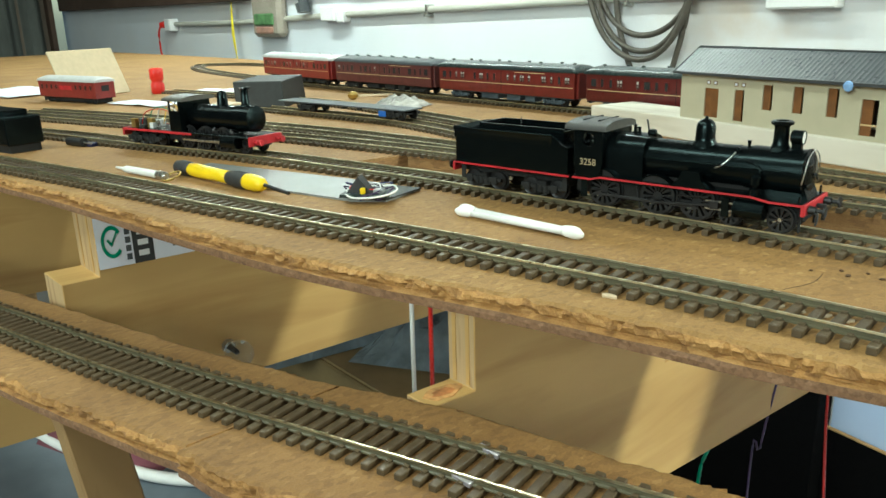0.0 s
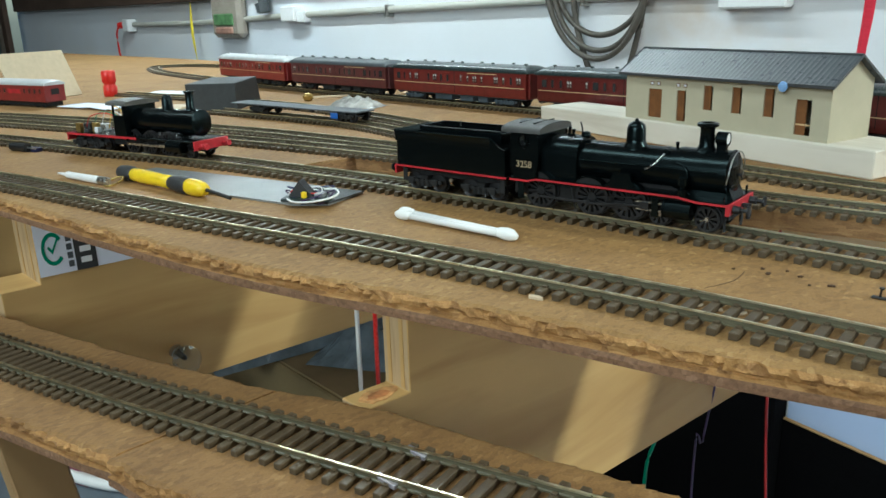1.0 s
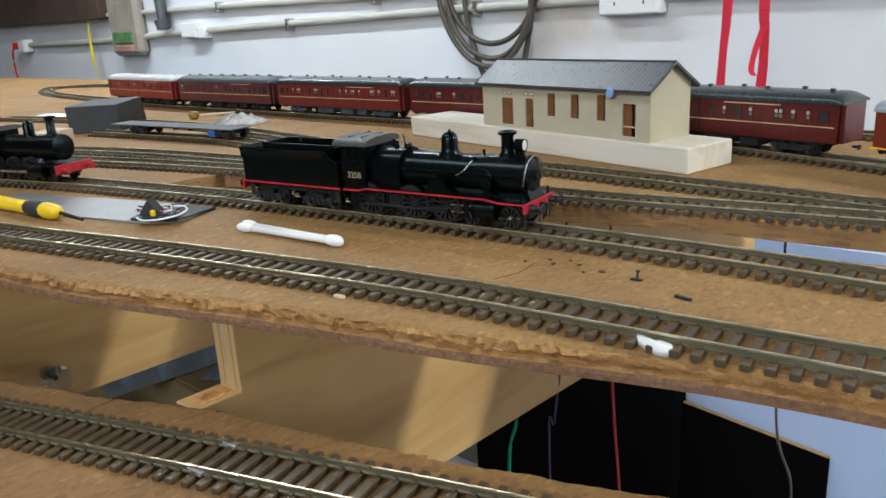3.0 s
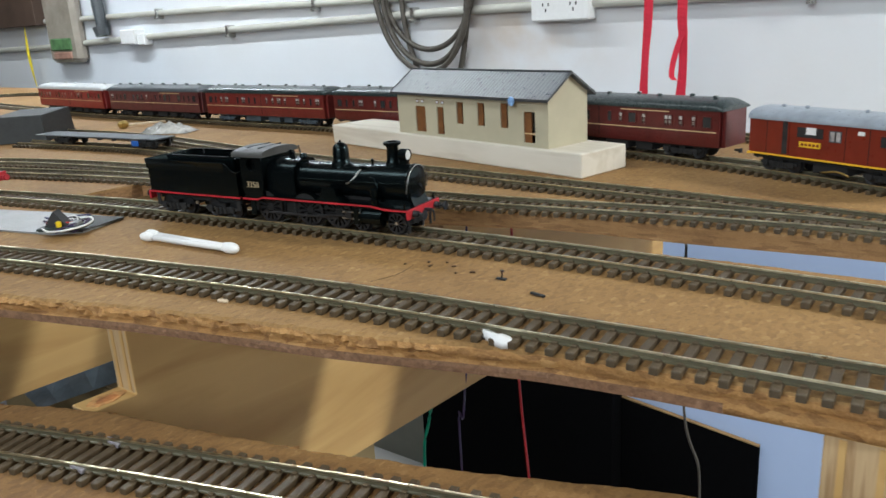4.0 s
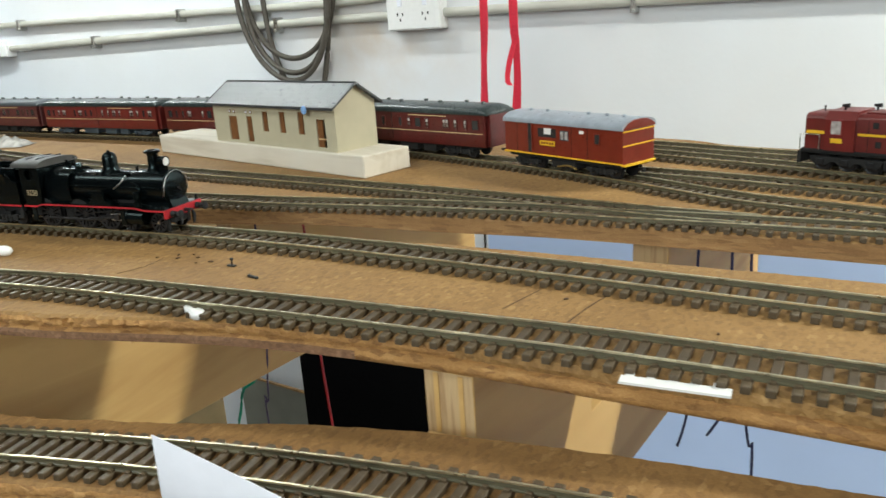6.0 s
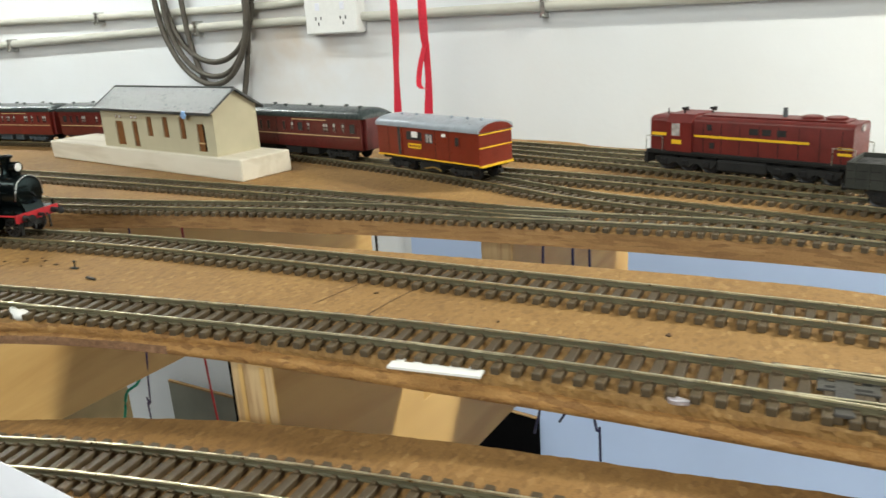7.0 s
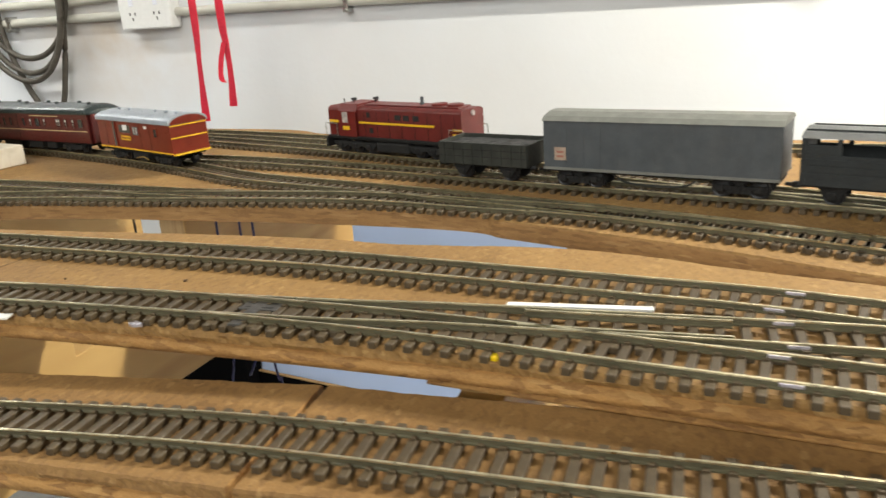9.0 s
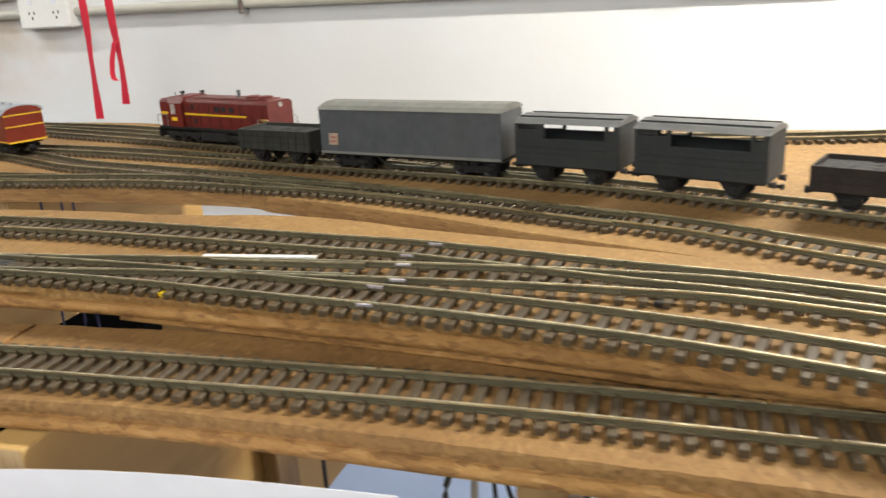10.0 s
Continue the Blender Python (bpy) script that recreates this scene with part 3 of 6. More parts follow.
# ---- more shapes ----
def tube(points, radius, mat, parent, name="wire", n=6, step=3.0, label="", loop=False):
    """A round wire through the points."""
    line = smooth_line(points, step)
    d = np.gradient(line, axis=0)
    bm, rings = bmesh.new(), []
    for p, q in zip(line, d):
        t = Vector(q).normalized()
        a = t.orthogonal().normalized() if abs(t.z) > 0.98 else t.cross(Vector((0, 0, 1))).normalized()
        b = t.cross(a)
        rings.append([bm.verts.new(Vector(p) + radius * (math.cos(k) * a + math.sin(k) * b)) for k in np.linspace(0, 2 * math.pi, n, endpoint=False)])
    for r, s in zip(rings, rings[1:]):
        for i in range(n):
            bm.faces.new((r[i], r[(i + 1) % n], s[(i + 1) % n], s[i]))
    bm.faces.new(rings[0])
    bm.faces.new(rings[-1])
    bmesh.ops.recalc_face_normals(bm, faces=bm.faces)
    return part(name, bm, mat, parent, label, True)


def lathe(profile, n=20, axis="z"):
    """A turned shape from (radius, height) steps."""
    bm = bmesh.new()
    rings = []
    for r, h in profile:
        ring = []
        for k in np.linspace(0, 2 * math.pi, n, endpoint=False):
            a, b = max(r, 0.01) * math.cos(k), max(r, 0.01) * math.sin(k)
            ring.append(bm.verts.new((a, b, h) if axis == "z" else (h, a, b) if axis == "x" else (a, h, b)))
        rings.append(ring)
    for r, s in zip(rings, rings[1:]):
        for i in range(n):
            bm.faces.new((r[i], r[(i + 1) % n], s[(i + 1) % n], s[i]))
    bm.faces.new(rings[0])
    bm.faces.new(rings[-1])
    bmesh.ops.recalc_face_normals(bm, faces=bm.faces)
    return bm


def moved(bm, x, y, z):
    bmesh.ops.translate(bm, vec=(x, y, z), verts=bm.verts)
    return bm


def smooth_by_angle(ob, angle=40):
    """Soft shading where faces meet at small angles."""
    me = ob.data
    for p in me.polygons:
        p.use_smooth = True
    bm = bmesh.new()
    bm.from_mesh(me)
    for e in bm.edges:
        if len(e.link_faces) == 2 and e.calc_face_angle(0) > radians(angle):
            e.smooth = False
    bm.to_mesh(me)
    bm.free()
    return ob


def wheel_bmesh(r, spokes=0, width=2.6):
    bm = bmesh.new()
    if not spokes:
        bm = lathe([(r * 0.25, -width / 2), (r * 0.8, -width / 2 + 0.4), (r, -width / 2), (r, width / 2 - 0.6), (r + 0.7, width / 2 - 0.6), (r + 0.7, width / 2), (r * 0.3, width / 2)], 24, "y")
        return bm
    n = 2 * spokes
    ring = []
    for rr, y in ((r * 0.84, -width / 2), (r, -width / 2), (r, width / 2 - 0.6), (r + 0.7, width / 2 - 0.6), (r + 0.7, width / 2), (r * 0.84, width / 2), (r * 0.24, 0.5), (r * 0.24, -width / 2 + 0.2)):
        ring.append([bm.verts.new((rr * math.cos(k), y, rr * math.sin(k))) for k in np.linspace(0, 2 * math.pi, n, endpoint=False)])
    rim = ring[:6]
    for a, b in zip(rim, rim[1:] + rim[:1]):
        for i in range(n):
            bm.faces.new((a[i], b[i], b[(i + 1) % n], a[(i + 1) % n]))
    front, rear, hub_rear, hub_front = ring[0], ring[5], ring[6], ring[7]
    bm.faces.new(hub_front)
    bm.faces.new(hub_rear)
    for i in range(n):
        j = (i + 1) % n
        if i % 2:
            bm.faces.new((hub_front[i], hub_front[j], hub_rear[j], hub_rear[i]))
            continue
        bm.faces.new((hub_front[i], hub_front[j], front[j], front[i]))
        bm.faces.new((hub_rear[i], hub_rear[j], rear[j], rear[i]))
        for k in (i, j):
            bm.faces.new((hub_front[k], front[k], rear[k], hub_rear[k]))
    bmesh.ops.recalc_face_normals(bm, faces=bm.faces)
    return bm


WHEELS = {}


def wheel(parent, x, y, r, spokes=0, mat=None):
    """A flanged wheel; its outer face looks away from the middle."""
    key = (r, spokes)
    if key not in WHEELS:
        WHEELS[key] = mesh_of("wheel", wheel_bmesh(r, spokes), M_IRON)
    ob = new("wheel", WHEELS[key])
    ob.parent = parent
    ob.matrix_basis = pose(x * MM, y * MM, r * MM, 0, 0, 0 if y < 0 else 180)
    return ob


def axle_pair(parent, x, r, spokes=0):
    for s in (-1, 1):
        wheel(parent, x, s * 8.2, r, spokes)
    part("axle", rod(bmesh.new(), (x, -8, r), (x, 8, r), 0.9, None, 8), M_IRON, parent)


def bogie(parent, x, half=11.0, r=5.2, mat=None):
    """A two-axle truck with its side frames, axle boxes and springs."""
    root = new("bogie")
    root.parent, root.matrix_basis = parent, pose(x * MM, 0, 0)
    for s in (-1, 1):
        bm = bmesh.new()
        box(bm, -half - 4, half + 4, s * 12.0 - 0.8, s * 12.0 + 0.8, 4.6, 6.6, 0.2)
        box(bm, -half + 3, half - 3, s * 12.0 - 0.6, s * 12.0 + 0.6, 2.6, 4.6, 0.2)
        for a in (-half, half):
            box(bm, a - 1.9, a + 1.9, s * 12.6 - 1.0, s * 12.6 + 1.0, 3.4, 7.0, 0.3)
        for a in (-3.2, 0, 3.2):
            rod(bm, (a, s * 12.4, 3.0), (a, s * 12.4, 6.6), 1.1, None, 8)
        part("side_frame", bm, mat or M_UNDER, root)
    part("bolster", slab(-2.5, 2.5, -12, 12, 5.0, 8.5, 0.3), mat or M_UNDER, root)
    for a in (-half, half):
        axle_pair(root, a, r)
    return root


def coupler(parent, x, s, z=6.5):
    bm = bmesh.new()
    box(bm, min(x, x + s * 4.5), max(x, x + s * 4.5), -0.9, 0.9, z - 0.8, z + 0.8, 0.2)
    box(bm, min(x + s * 3.4, x + s * 4.8), max(x + s * 3.4, x + s * 4.8), -1.6, 1.6, z - 1.6, z + 1.4, 0.3)
    part("coupler", bm, M_IRON, parent)


def roof_bmesh(x0, x1, half, z_eave, z_top, over=1.0, end_drop=0.0, thick=0.8, n=14):
    """A bowed roof; end_drop: how far its ends come down (a domed end)."""
    bm = bmesh.new()
    xs = list(np.linspace(0, 1, 9) * 9 + x0) + list(x1 - np.linspace(1, 0, 9) * 9)
    rows = []
    for x in xs:
        e = min(x - x0, x1 - x)
        fall = end_drop * max(0.0, 1 - e / 9.0) ** 2
        row = []
        for k in range(n + 1):
            a = math.pi * k / n
            y = -(half + over) * math.cos(a)
            z = z_eave + (z_top - z_eave - fall) * math.sin(a) ** 0.75
            row.append(bm.verts.new((x, y, z)))
        row.append(bm.verts.new((x, half + over, z_eave - thick)))
        row.append(bm.verts.new((x, -half - over, z_eave - thick)))
        rows.append(row)
    k = len(rows[0])
    for a, b in zip(rows, rows[1:]):
        for i in range(k):
            bm.faces.new((a[i], a[(i + 1) % k], b[(i + 1) % k], b[i]))
    bm.faces.new(rows[0])
    bm.faces.new(rows[-1])
    bmesh.ops.recalc_face_normals(bm, faces=bm.faces)
    return bm


def pane(parent, x0, x1, z0, z1, half, mat=None, name="window", frame_mat=None, sides=(-1, 1)):
    """A small framed window on each side."""
    for s in sides:
        bm = bmesh.new()
        y = s * half
        box(bm, x0, x1, min(y, y + s * 0.25), max(y, y + s * 0.25), z0, z1, 0.0, 0)
        for a, b, c, d in ((x0 - 0.5, x1 + 0.5, z1, z1 + 0.5), (x0 - 0.5, x1 + 0.5, z0 - 0.5, z0), (x0 - 0.5, x0, z0, z1), (x1, x1 + 0.5, z0, z1)):
            box(bm, a, b, min(y, y + s * 0.5), max(y, y + s * 0.5), c, d, 0.0, 1)
        part(name, bm, [mat or M_GLASSY, frame_mat or M_TUSCAN], parent)


def on(line, x):
    """Place and heading on a plan line at x (the part of it that runs to the right)."""
    p = smooth_line([(a, b) for a, b, *_ in line], 2.0)
    i = int(np.argmin(abs(p[:, 0] - x) + 1000 * (np.gradient(p[:, 0]) < 0)))
    d = p[min(i + 20, len(p) - 1)] - p[max(i - 20, 0)]
    return p[i][0], p[i][1], math.degrees(math.atan2(d[1], d[0]))


RAIL_TOP = 4.7


def on_track(line, x, z=BOARD_C, back=False):
    x, y, a = on(line, x)
    return place(x, y, z + RAIL_TOP, a + (180 if back else 0))


# ---- the tender engine ----
def tender_engine(m):
    e = thing("steam_tender_engine", "black model steam tender engine with red lining on the track", "locomotive", m)
    axis = 23.6
    # boiler, smokebox and firebox along x
    boiler = lathe([(8.9, 24), (8.9, 72), (9.3, 72.2), (9.3, 73.2), (9.5, 73.4), (9.5, 94.6), (9.9, 94.8), (9.9, 95.6), (8.4, 96), (0, 96)], 40, "x")
    b = smooth_by_angle(part("boiler", moved(boiler, 0, 0, axis), M_BLACK, e), 30)
    for x in (34, 45, 58, 67):
        smooth_by_angle(part("boiler_band", moved(lathe([(8.9, x - 0.5), (9.05, x - 0.5), (9.05, x + 0.5), (8.9, x + 0.5)], 40, "x"), 0, 0, axis), M_BLACK, b))
    door = moved(lathe([(8.3, 96), (8.1, 96.6), (5.5, 97.4), (0, 97.8)], 30, "x"), 0, 0, axis)
    d = smooth_by_angle(part("smokebox_door", door, M_BLACK, e), 30)
    part("door_handle", rod(rod(bmesh.new(), (97.6, 0, axis), (99, 0, axis), 0.6, None, 8), (98.6, 0, axis), (98.6, 2.0, axis - 2.4), 0.35, None, 6), M_IRON, d)
    for z in (axis - 4, axis + 4):
        part("hinge", slab(96.6, 97.6, -7.6, -1.5, z - 0.5, z + 0.5, 0.2), M_BLACK, d)
    tube([(96, -9.6, axis - 3), (96.8, -9.2, axis + 2), (97, -6.6, axis + 7), (97, 0, axis + 9.6), (97, 6.6, axis + 7), (96.8, 9.2, axis + 2), (96, 9.6, axis - 3)], 0.24, M_STEEL, e, "handrail", 6, 1.5, "thin bright wire handrail round the smokebox")
    for s in (-1, 1):
        tube([(14, s * 10.2, 25.2), (44, s * 9.8, 25.2), (92, s * 10.2, 25.2)], 0.28, M_BLACK, e, "handrail", 5, 6)
        for x in (32, 52, 72, 90):
            part("handrail_knob", rod(bmesh.new(), (x, s * 8.6, 25.0), (x, s * 10.4, 25.2), 0.4, None, 6), M_BLACK, e)
    fire = bmesh.new()
    prism([(-10.2, 12), (-10.6, 26), (-9.4, 30.4), (-6.4, 33), (-2.6, 34.2), (2.6, 34.2), (6.4, 33), (9.4, 30.4), (10.6, 26), (10.2, 12)], 8.6, 28, fire, "x")
    smooth_by_angle(part("firebox", fire, M_BLACK, e), 40)
    part("smokebox_saddle", prism([(-7.5, 13), (-5.4, 18), (5.4, 18), (7.5, 13)], 76, 96, None, "x"), M_BLACK, e)
    part("frame_block", slab(26, 78, -5.6, 5.6, 11, 17, 0.4), M_UNDER, e)
    part("sloping_front", prism([(95.6, 13.2), (98.6, 13.2), (96.2, 19), (95.6, 19)], -6.5, 6.5, None, "y"), M_BLACK, e)
    dome = moved(lathe([(5.9, -1.4), (5.3, 0.2), (4.4, 1.4), (4.15, 3), (4.1, 7.4), (3.5, 9.2), (2.2, 10.4), (0.8, 10.9), (0.7, 11.7), (0, 12)], 28), 51.8, 0, 32)
    smooth_by_angle(part("dome", dome, M_BLACK, e, "glossy black steam dome"), 50)
    chimney = moved(lathe([(4.9, -1.2), (3.7, 0.8), (3.1, 2.2), (2.9, 8.6), (3.3, 9.4), (4.3, 9.8), (4.5, 10.8), (3.8, 11.3), (2.6, 11.3), (2.4, 8.0), (0, 8.0)], 28), 83.6, 0, 32.8)
    smooth_by_angle(part("chimney", chimney, M_BLACK, e), 40)
    lamp = part("headlight", moved(lathe([(2.2, 87.6), (2.9, 88.2), (2.9, 92.6), (2.5, 92.6), (2.5, 92.0)], 20, "x"), 0, 0, 37.8), M_BLACK, e)
    part("lens", moved(lathe([(2.5, 91.9), (2.3, 92.4), (0, 92.6)], 18, "x"), 0, 0, 37.8), M_WHITE, lamp, "white headlight lens")
    part("headlight_bracket", slab(88.2, 92, -1.4, 1.4, 32.8, 35.4), M_BLACK, e)
    for x, h in ((18.4, 4.2), (20.4, 3.2)):
        part("safety_valve", moved(lathe([(1.3, 0), (1.1, 0.8), (0.8, 1.0), (0.8, h - 0.8), (1.2, h - 0.5), (0.6, h)], 10), x, 0, 33.9), M_BLACK, e)
    tube([(25, 0, 33.6), (25, 0, 37), (24.4, 0, 39.4), (23.8, 0.6, 40.4)], 0.4, M_IRON, e, "whistle", 6, 0.8)
    part("turret", moved(lathe([(1.8, 0), (2.3, 1.4), (1.7, 3.0), (0, 3.4)], 14), 27, 0, 33.2), M_BLACK, e)
    part("lubricator", rod(bmesh.new(), (71, 0, 32.4), (71, 0, 35), 0.6, 0.9, 8), M_BLACK, e)
    tube([(68, -5.0, 31.0), (66.6, -7.6, 28.6), (64, -9.1, 25.6), (60, -9.6, 23.4)], 0.42, M_STEEL, e, "pipe", 6, 1.2, "bare bright feed pipe")
    part("clack_valve", moved(lathe([(0.9, 0), (1.3, 0.6), (1.3, 1.6), (0.8, 2.4)], 10), 68.4, -5.0, 30.2), M_BLACK, e)
    tube([(74, -9.4, 27.6), (77.5, -10.0, 27.2), (80, -10.4, 24), (80, -10.6, 19), (78, -11, 15)], 0.5, M_BLACK, e, "steam_pipe", 6, 1.2)
    part("air_pump", moved(lathe([(1.9, 0), (2.1, 0.4), (2.1, 3.4), (1.2, 3.8), (1.2, 4.8), (2.1, 5.2), (2.1, 8.4), (1.4, 9)], 14), 79, -12, 14), M_BLACK, e)

    # running plate with its red edge, which steps up behind the front
    def plate(y0, y1, z0, z1):
        o = [(-6, z0), (4, z0), (8.6, z0 + 1.2), (78, z0 + 1.2), (86, z0), (99, z0)]
        return prism(o + [(x, z + z1 - z0) for x, z in reversed(o)], y0, y1, None, "y")
    part("running_plate", plate(-14.2, 14.2, 12.4, 13.8), M_BLACK, e)
    for s in (-1, 1):
        part("lining", plate(min(s * 14.2, s * 14.5), max(s * 14.2, s * 14.5), 12.7, 13.6), M_RED, e, "thin red line along the running plate")
        for x in (8.4, 35.5, 53.8):
            rim = [(10.1 * math.cos(a), 8.3 + 10.1 * math.sin(a)) for a in np.linspace(0.5, math.pi - 0.5, 16)]
            inner = [(9.6 * math.cos(a), 8.3 + 9.6 * math.sin(a)) for a in np.linspace(math.pi - 0.5, 0.5, 16)]
            sp = part("splasher", prism(rim + inner, min(s * 9.0, s * 12.6), max(s * 9.0, s * 12.6), None, "y"), M_BLACK, e)
            sp.matrix_basis = pose(x * MM, 0, 0)
            part("splasher_face", prism(inner[::-1], min(s * 11.6, s * 12.2), max(s * 11.6, s * 12.2), None, "y"), M_UNDER, sp)
        part("air_reservoir", prism([(43, 14.8), (46.6, 18), (48.2, 21.8), (55.6, 21.8), (57, 18), (60.6, 14.8)], min(s * 10.8, s * 13.8), max(s * 10.8, s * 13.8), None, "y"), M_BLACK, e)
        part("cylinder", rod(rod(bmesh.new(), (72.6, s * 12.6, 8.6), (84, s * 12.6, 8.6), 3.7, None, 20), (72, s * 12.6, 8.6), (72.8, s * 12.6, 8.6), 4.1, None, 20), M_BLACK, e)
        bars = bmesh.new()
        for z in (6.9, 10.2):
            box(bars, 59, 72.4, s * 12.6 - 0.5, s * 12.6 + 0.5, z - 0.3, z + 0.3)
        part("slide_bars", bars, M_STEEL, e, "bright steel slide bars")
        part("crosshead", slab(61, 65, s * 12.6 - 0.9, s * 12.6 + 0.9, 6.8, 10.4, 0.3), M_IRON, e)
        part("connecting_rod", rod(bmesh.new(), (63, s * 13.0, 8.5), (35.5, s * 13.0, 6.2), 0.6, 0.7, 6), M_IRON, e)
        rods = bmesh.new()
        box(rods, 6, 56, s * 12.0 - 0.35, s * 12.0 + 0.35, 5.6, 6.8, 0.1)
        for x in (8.4, 35.5, 53.8):
            rod(rods, (x, s * 11.4, 6.2), (x, s * 12.6, 6.2), 1.3, None, 12)
        part("coupling_rod", rods, M_IRON, e)
        for x in (-2, 66):
            part("footstep", slab(x, x + 3.4, s * 12.8 - 0.4, s * 12.8 + 0.4, 4.2, 12.4, 0.2), M_BLACK, e)
        part("valve_gear", rod(rod(bmesh.new(), (46, s * 12.2, 10.6), (60, s * 12.2, 11.4), 0.4, None, 6), (46, s * 12.2, 10.6), (46, s * 12.2, 6), 0.45, None, 6), M_IRON, e)
        part("sand_pipe", rod(bmesh.new(), (25, s * 9.4, 12.4), (27, s * 8.8, 1.6), 0.4, None, 6), M_IRON, e)
    part("main_frame", slab(-8, 97, -6.2, 6.2, 5.0, 12.6), M_UNDER, e)
    for x in (8.4, 35.5, 53.8):
        axle_pair(e, x, 8.3, 14)
    axle_pair(e, 68.4, 4.7, 9)
    axle_pair(e, 89.2, 5.4, 10)
    for x in (68.4, 89.2):
        part("axle_cap", rod(bmesh.new(), (x, -9.7, 4.7 if x < 80 else 5.4), (x, -9.2, 4.7 if x < 80 else 5.4), 0.9, None, 10), M_STEEL, e)
    part("ash_pan", slab(12, 30, -6, 6, 3.4, 6.2, 0.6), M_UNDER, e)
    # cab: two sides with a window each, a front and a bowed roof
    for s in (-1, 1):
        side = bmesh.new()
        y0, y1 = (13.0, 13.8) if s > 0 else (-13.8, -13.0)
        cx, cz, n = 1.8, 31.6, 20
        ring = [(cx + 3.0 * math.cos(a), cz + 3.2 * math.sin(a)) for a in np.linspace(0, 2 * math.pi, n, endpoint=False)]
        hull = []
        for a in np.linspace(0, 2 * math.pi, n, endpoint=False):
            c, v = math.cos(a), math.sin(a)
            k = min((7.6 if c > 0 else 7.4) / max(abs(c), 1e-6), (5.0 if v > 0 else 18.0) / max(abs(v), 1e-6))
            hull.append((cx + k * c, cz + k * v))
        vs = [[[side.verts.new((x, y, z)) for x, z in line] for line in (ring, hull)] for y in (y0, y1)]
        for i in range(n):
            j = (i + 1) % n
            for lay in vs:
                side.faces.new((lay[0][i], lay[0][j], lay[1][j], lay[1][i]))
            for r in (0, 1):
                side.faces.new((vs[0][r][i], vs[1][r][i], vs[1][r][j], vs[0][r][j]))
        bmesh.ops.recalc_face_normals(side, faces=side.faces)
        c = part("cab_side", side, M_BLACK, e)
        part("window_pillar", slab(2.6, 3.3, s * 13.2 - 0.2, s * 13.2 + 0.2, 28.6, 34.6), M_BLACK, c)
        cu = bpy.data.curves.new("number", "FONT")
        cu.body, cu.size, cu.extrude, cu.align_x, cu.align_y = "3258", 0.0044, 0.00008, "CENTER", "CENTER"
        cu.materials.append(worn("dull_cream_figures", (0.42, 0.33, 0.2), 0.5))
        ob = new("number", cu)
        ob.parent = c
        ob.matrix_basis = pose(1.8 * MM, s * 13.9 * MM, 20.8 * MM, 90, 0, 0 if s < 0 else 180)
        ob["label"] = "small cream painted number"
        tube([(-5.2, s * 13.6, 15), (-5.6, s * 13.9, 20), (-5.4, s * 13.7, 27)], 0.25, M_BLACK, c, "grab_rail", 5, 2)
    for y0, y1 in ((-13.0, -9.2), (9.2, 13.0)):
        part("cab_front", slab(8.4, 9.0, y0, y1, 13.6, 30.5), M_BLACK, e)
    part("cab_front_top", prism([(-13, 30.5), (13, 30.5), (13, 36), (7, 38.4), (-7, 38.4), (-13, 36)], 8.4, 9.0, None, "x"), M_BLACK, e)
    roof = roof_bmesh(-10.5, 11, 14.0, 36.4, 39.8, 0.6, 0, 0.7)
    r = smooth_by_angle(part("cab_roof", roof, worn("satin_cab_roof", (0.05, 0.05, 0.048), 0.5, vary=0.2), e, "satin black cab roof with two ribs"), 40)
    for x in (-4, 4):
        smooth_by_angle(part("roof_rib", slab(x, x + 0.6, -9, 9, 39.4, 39.95), M_BLACK, r))
    part("backhead", slab(4, 8.4, -7.5, 7.5, 13.6, 30, 0.6), M_UNDER, e)
    part("cab_floor", slab(-6, 8.4, -13, 13, 13.6, 14.4), M_UNDER, e)
    # front beam with buffers and coupling
    beam = part("buffer_beam", slab(98.2, 99.8, -14.6, 14.6, 9.0, 13.8, 0.2), M_RED, e, "bright red front buffer beam")
    for s in (-1, 1):
        part("buffer", moved(lathe([(1.7, 100), (1.5, 102.8), (0.8, 103), (0.8, 105.4), (2.3, 105.6), (2.2, 106.3), (0, 106.5)], 14, "x"), 0, s * 10, 11.2), M_IRON, beam)
        tube([(100.4, s * 5, 10.6), (102, s * 5, 8.4), (101.8, s * 5.4, 4.6), (101, s * 5.6, 3.6)], 0.5, M_RUBBER, beam, "brake_hose", 6, 0.8)
    part("coupling_hook", rod(slab(100, 103.8, -0.8, 0.8, 10.2, 12, 0.3), (103, 0, 10.6), (102.6, 0, 5.4), 0.7, None, 8), M_IRON, beam)
    for y in (-13.6, 13.6):
        part("lamp_iron", slab(96.8, 97.4, y - 0.6, y + 0.6, 13.8, 16.6), M_BLACK, beam)
    for s in (-1, 1):
        part("guard_iron", slab(96.4, 97.2, s * 9.8 - 0.6, s * 9.8 + 0.6, 1.2, 9.2), M_UNDER, e)
    # tender
    t = new("tender")
    t.parent = e
    x0, x1 = -78.6, -8.6
    tank = prism([(x0, -14.0), (x0 + 1, -14.6), (x1, -14.6), (x1, 14.6), (x0 + 1, 14.6), (x0, 14.0)], 13.8, 26.4)
    part("water_tank", tank, M_BLACK, t)
    flare = bmesh.new()
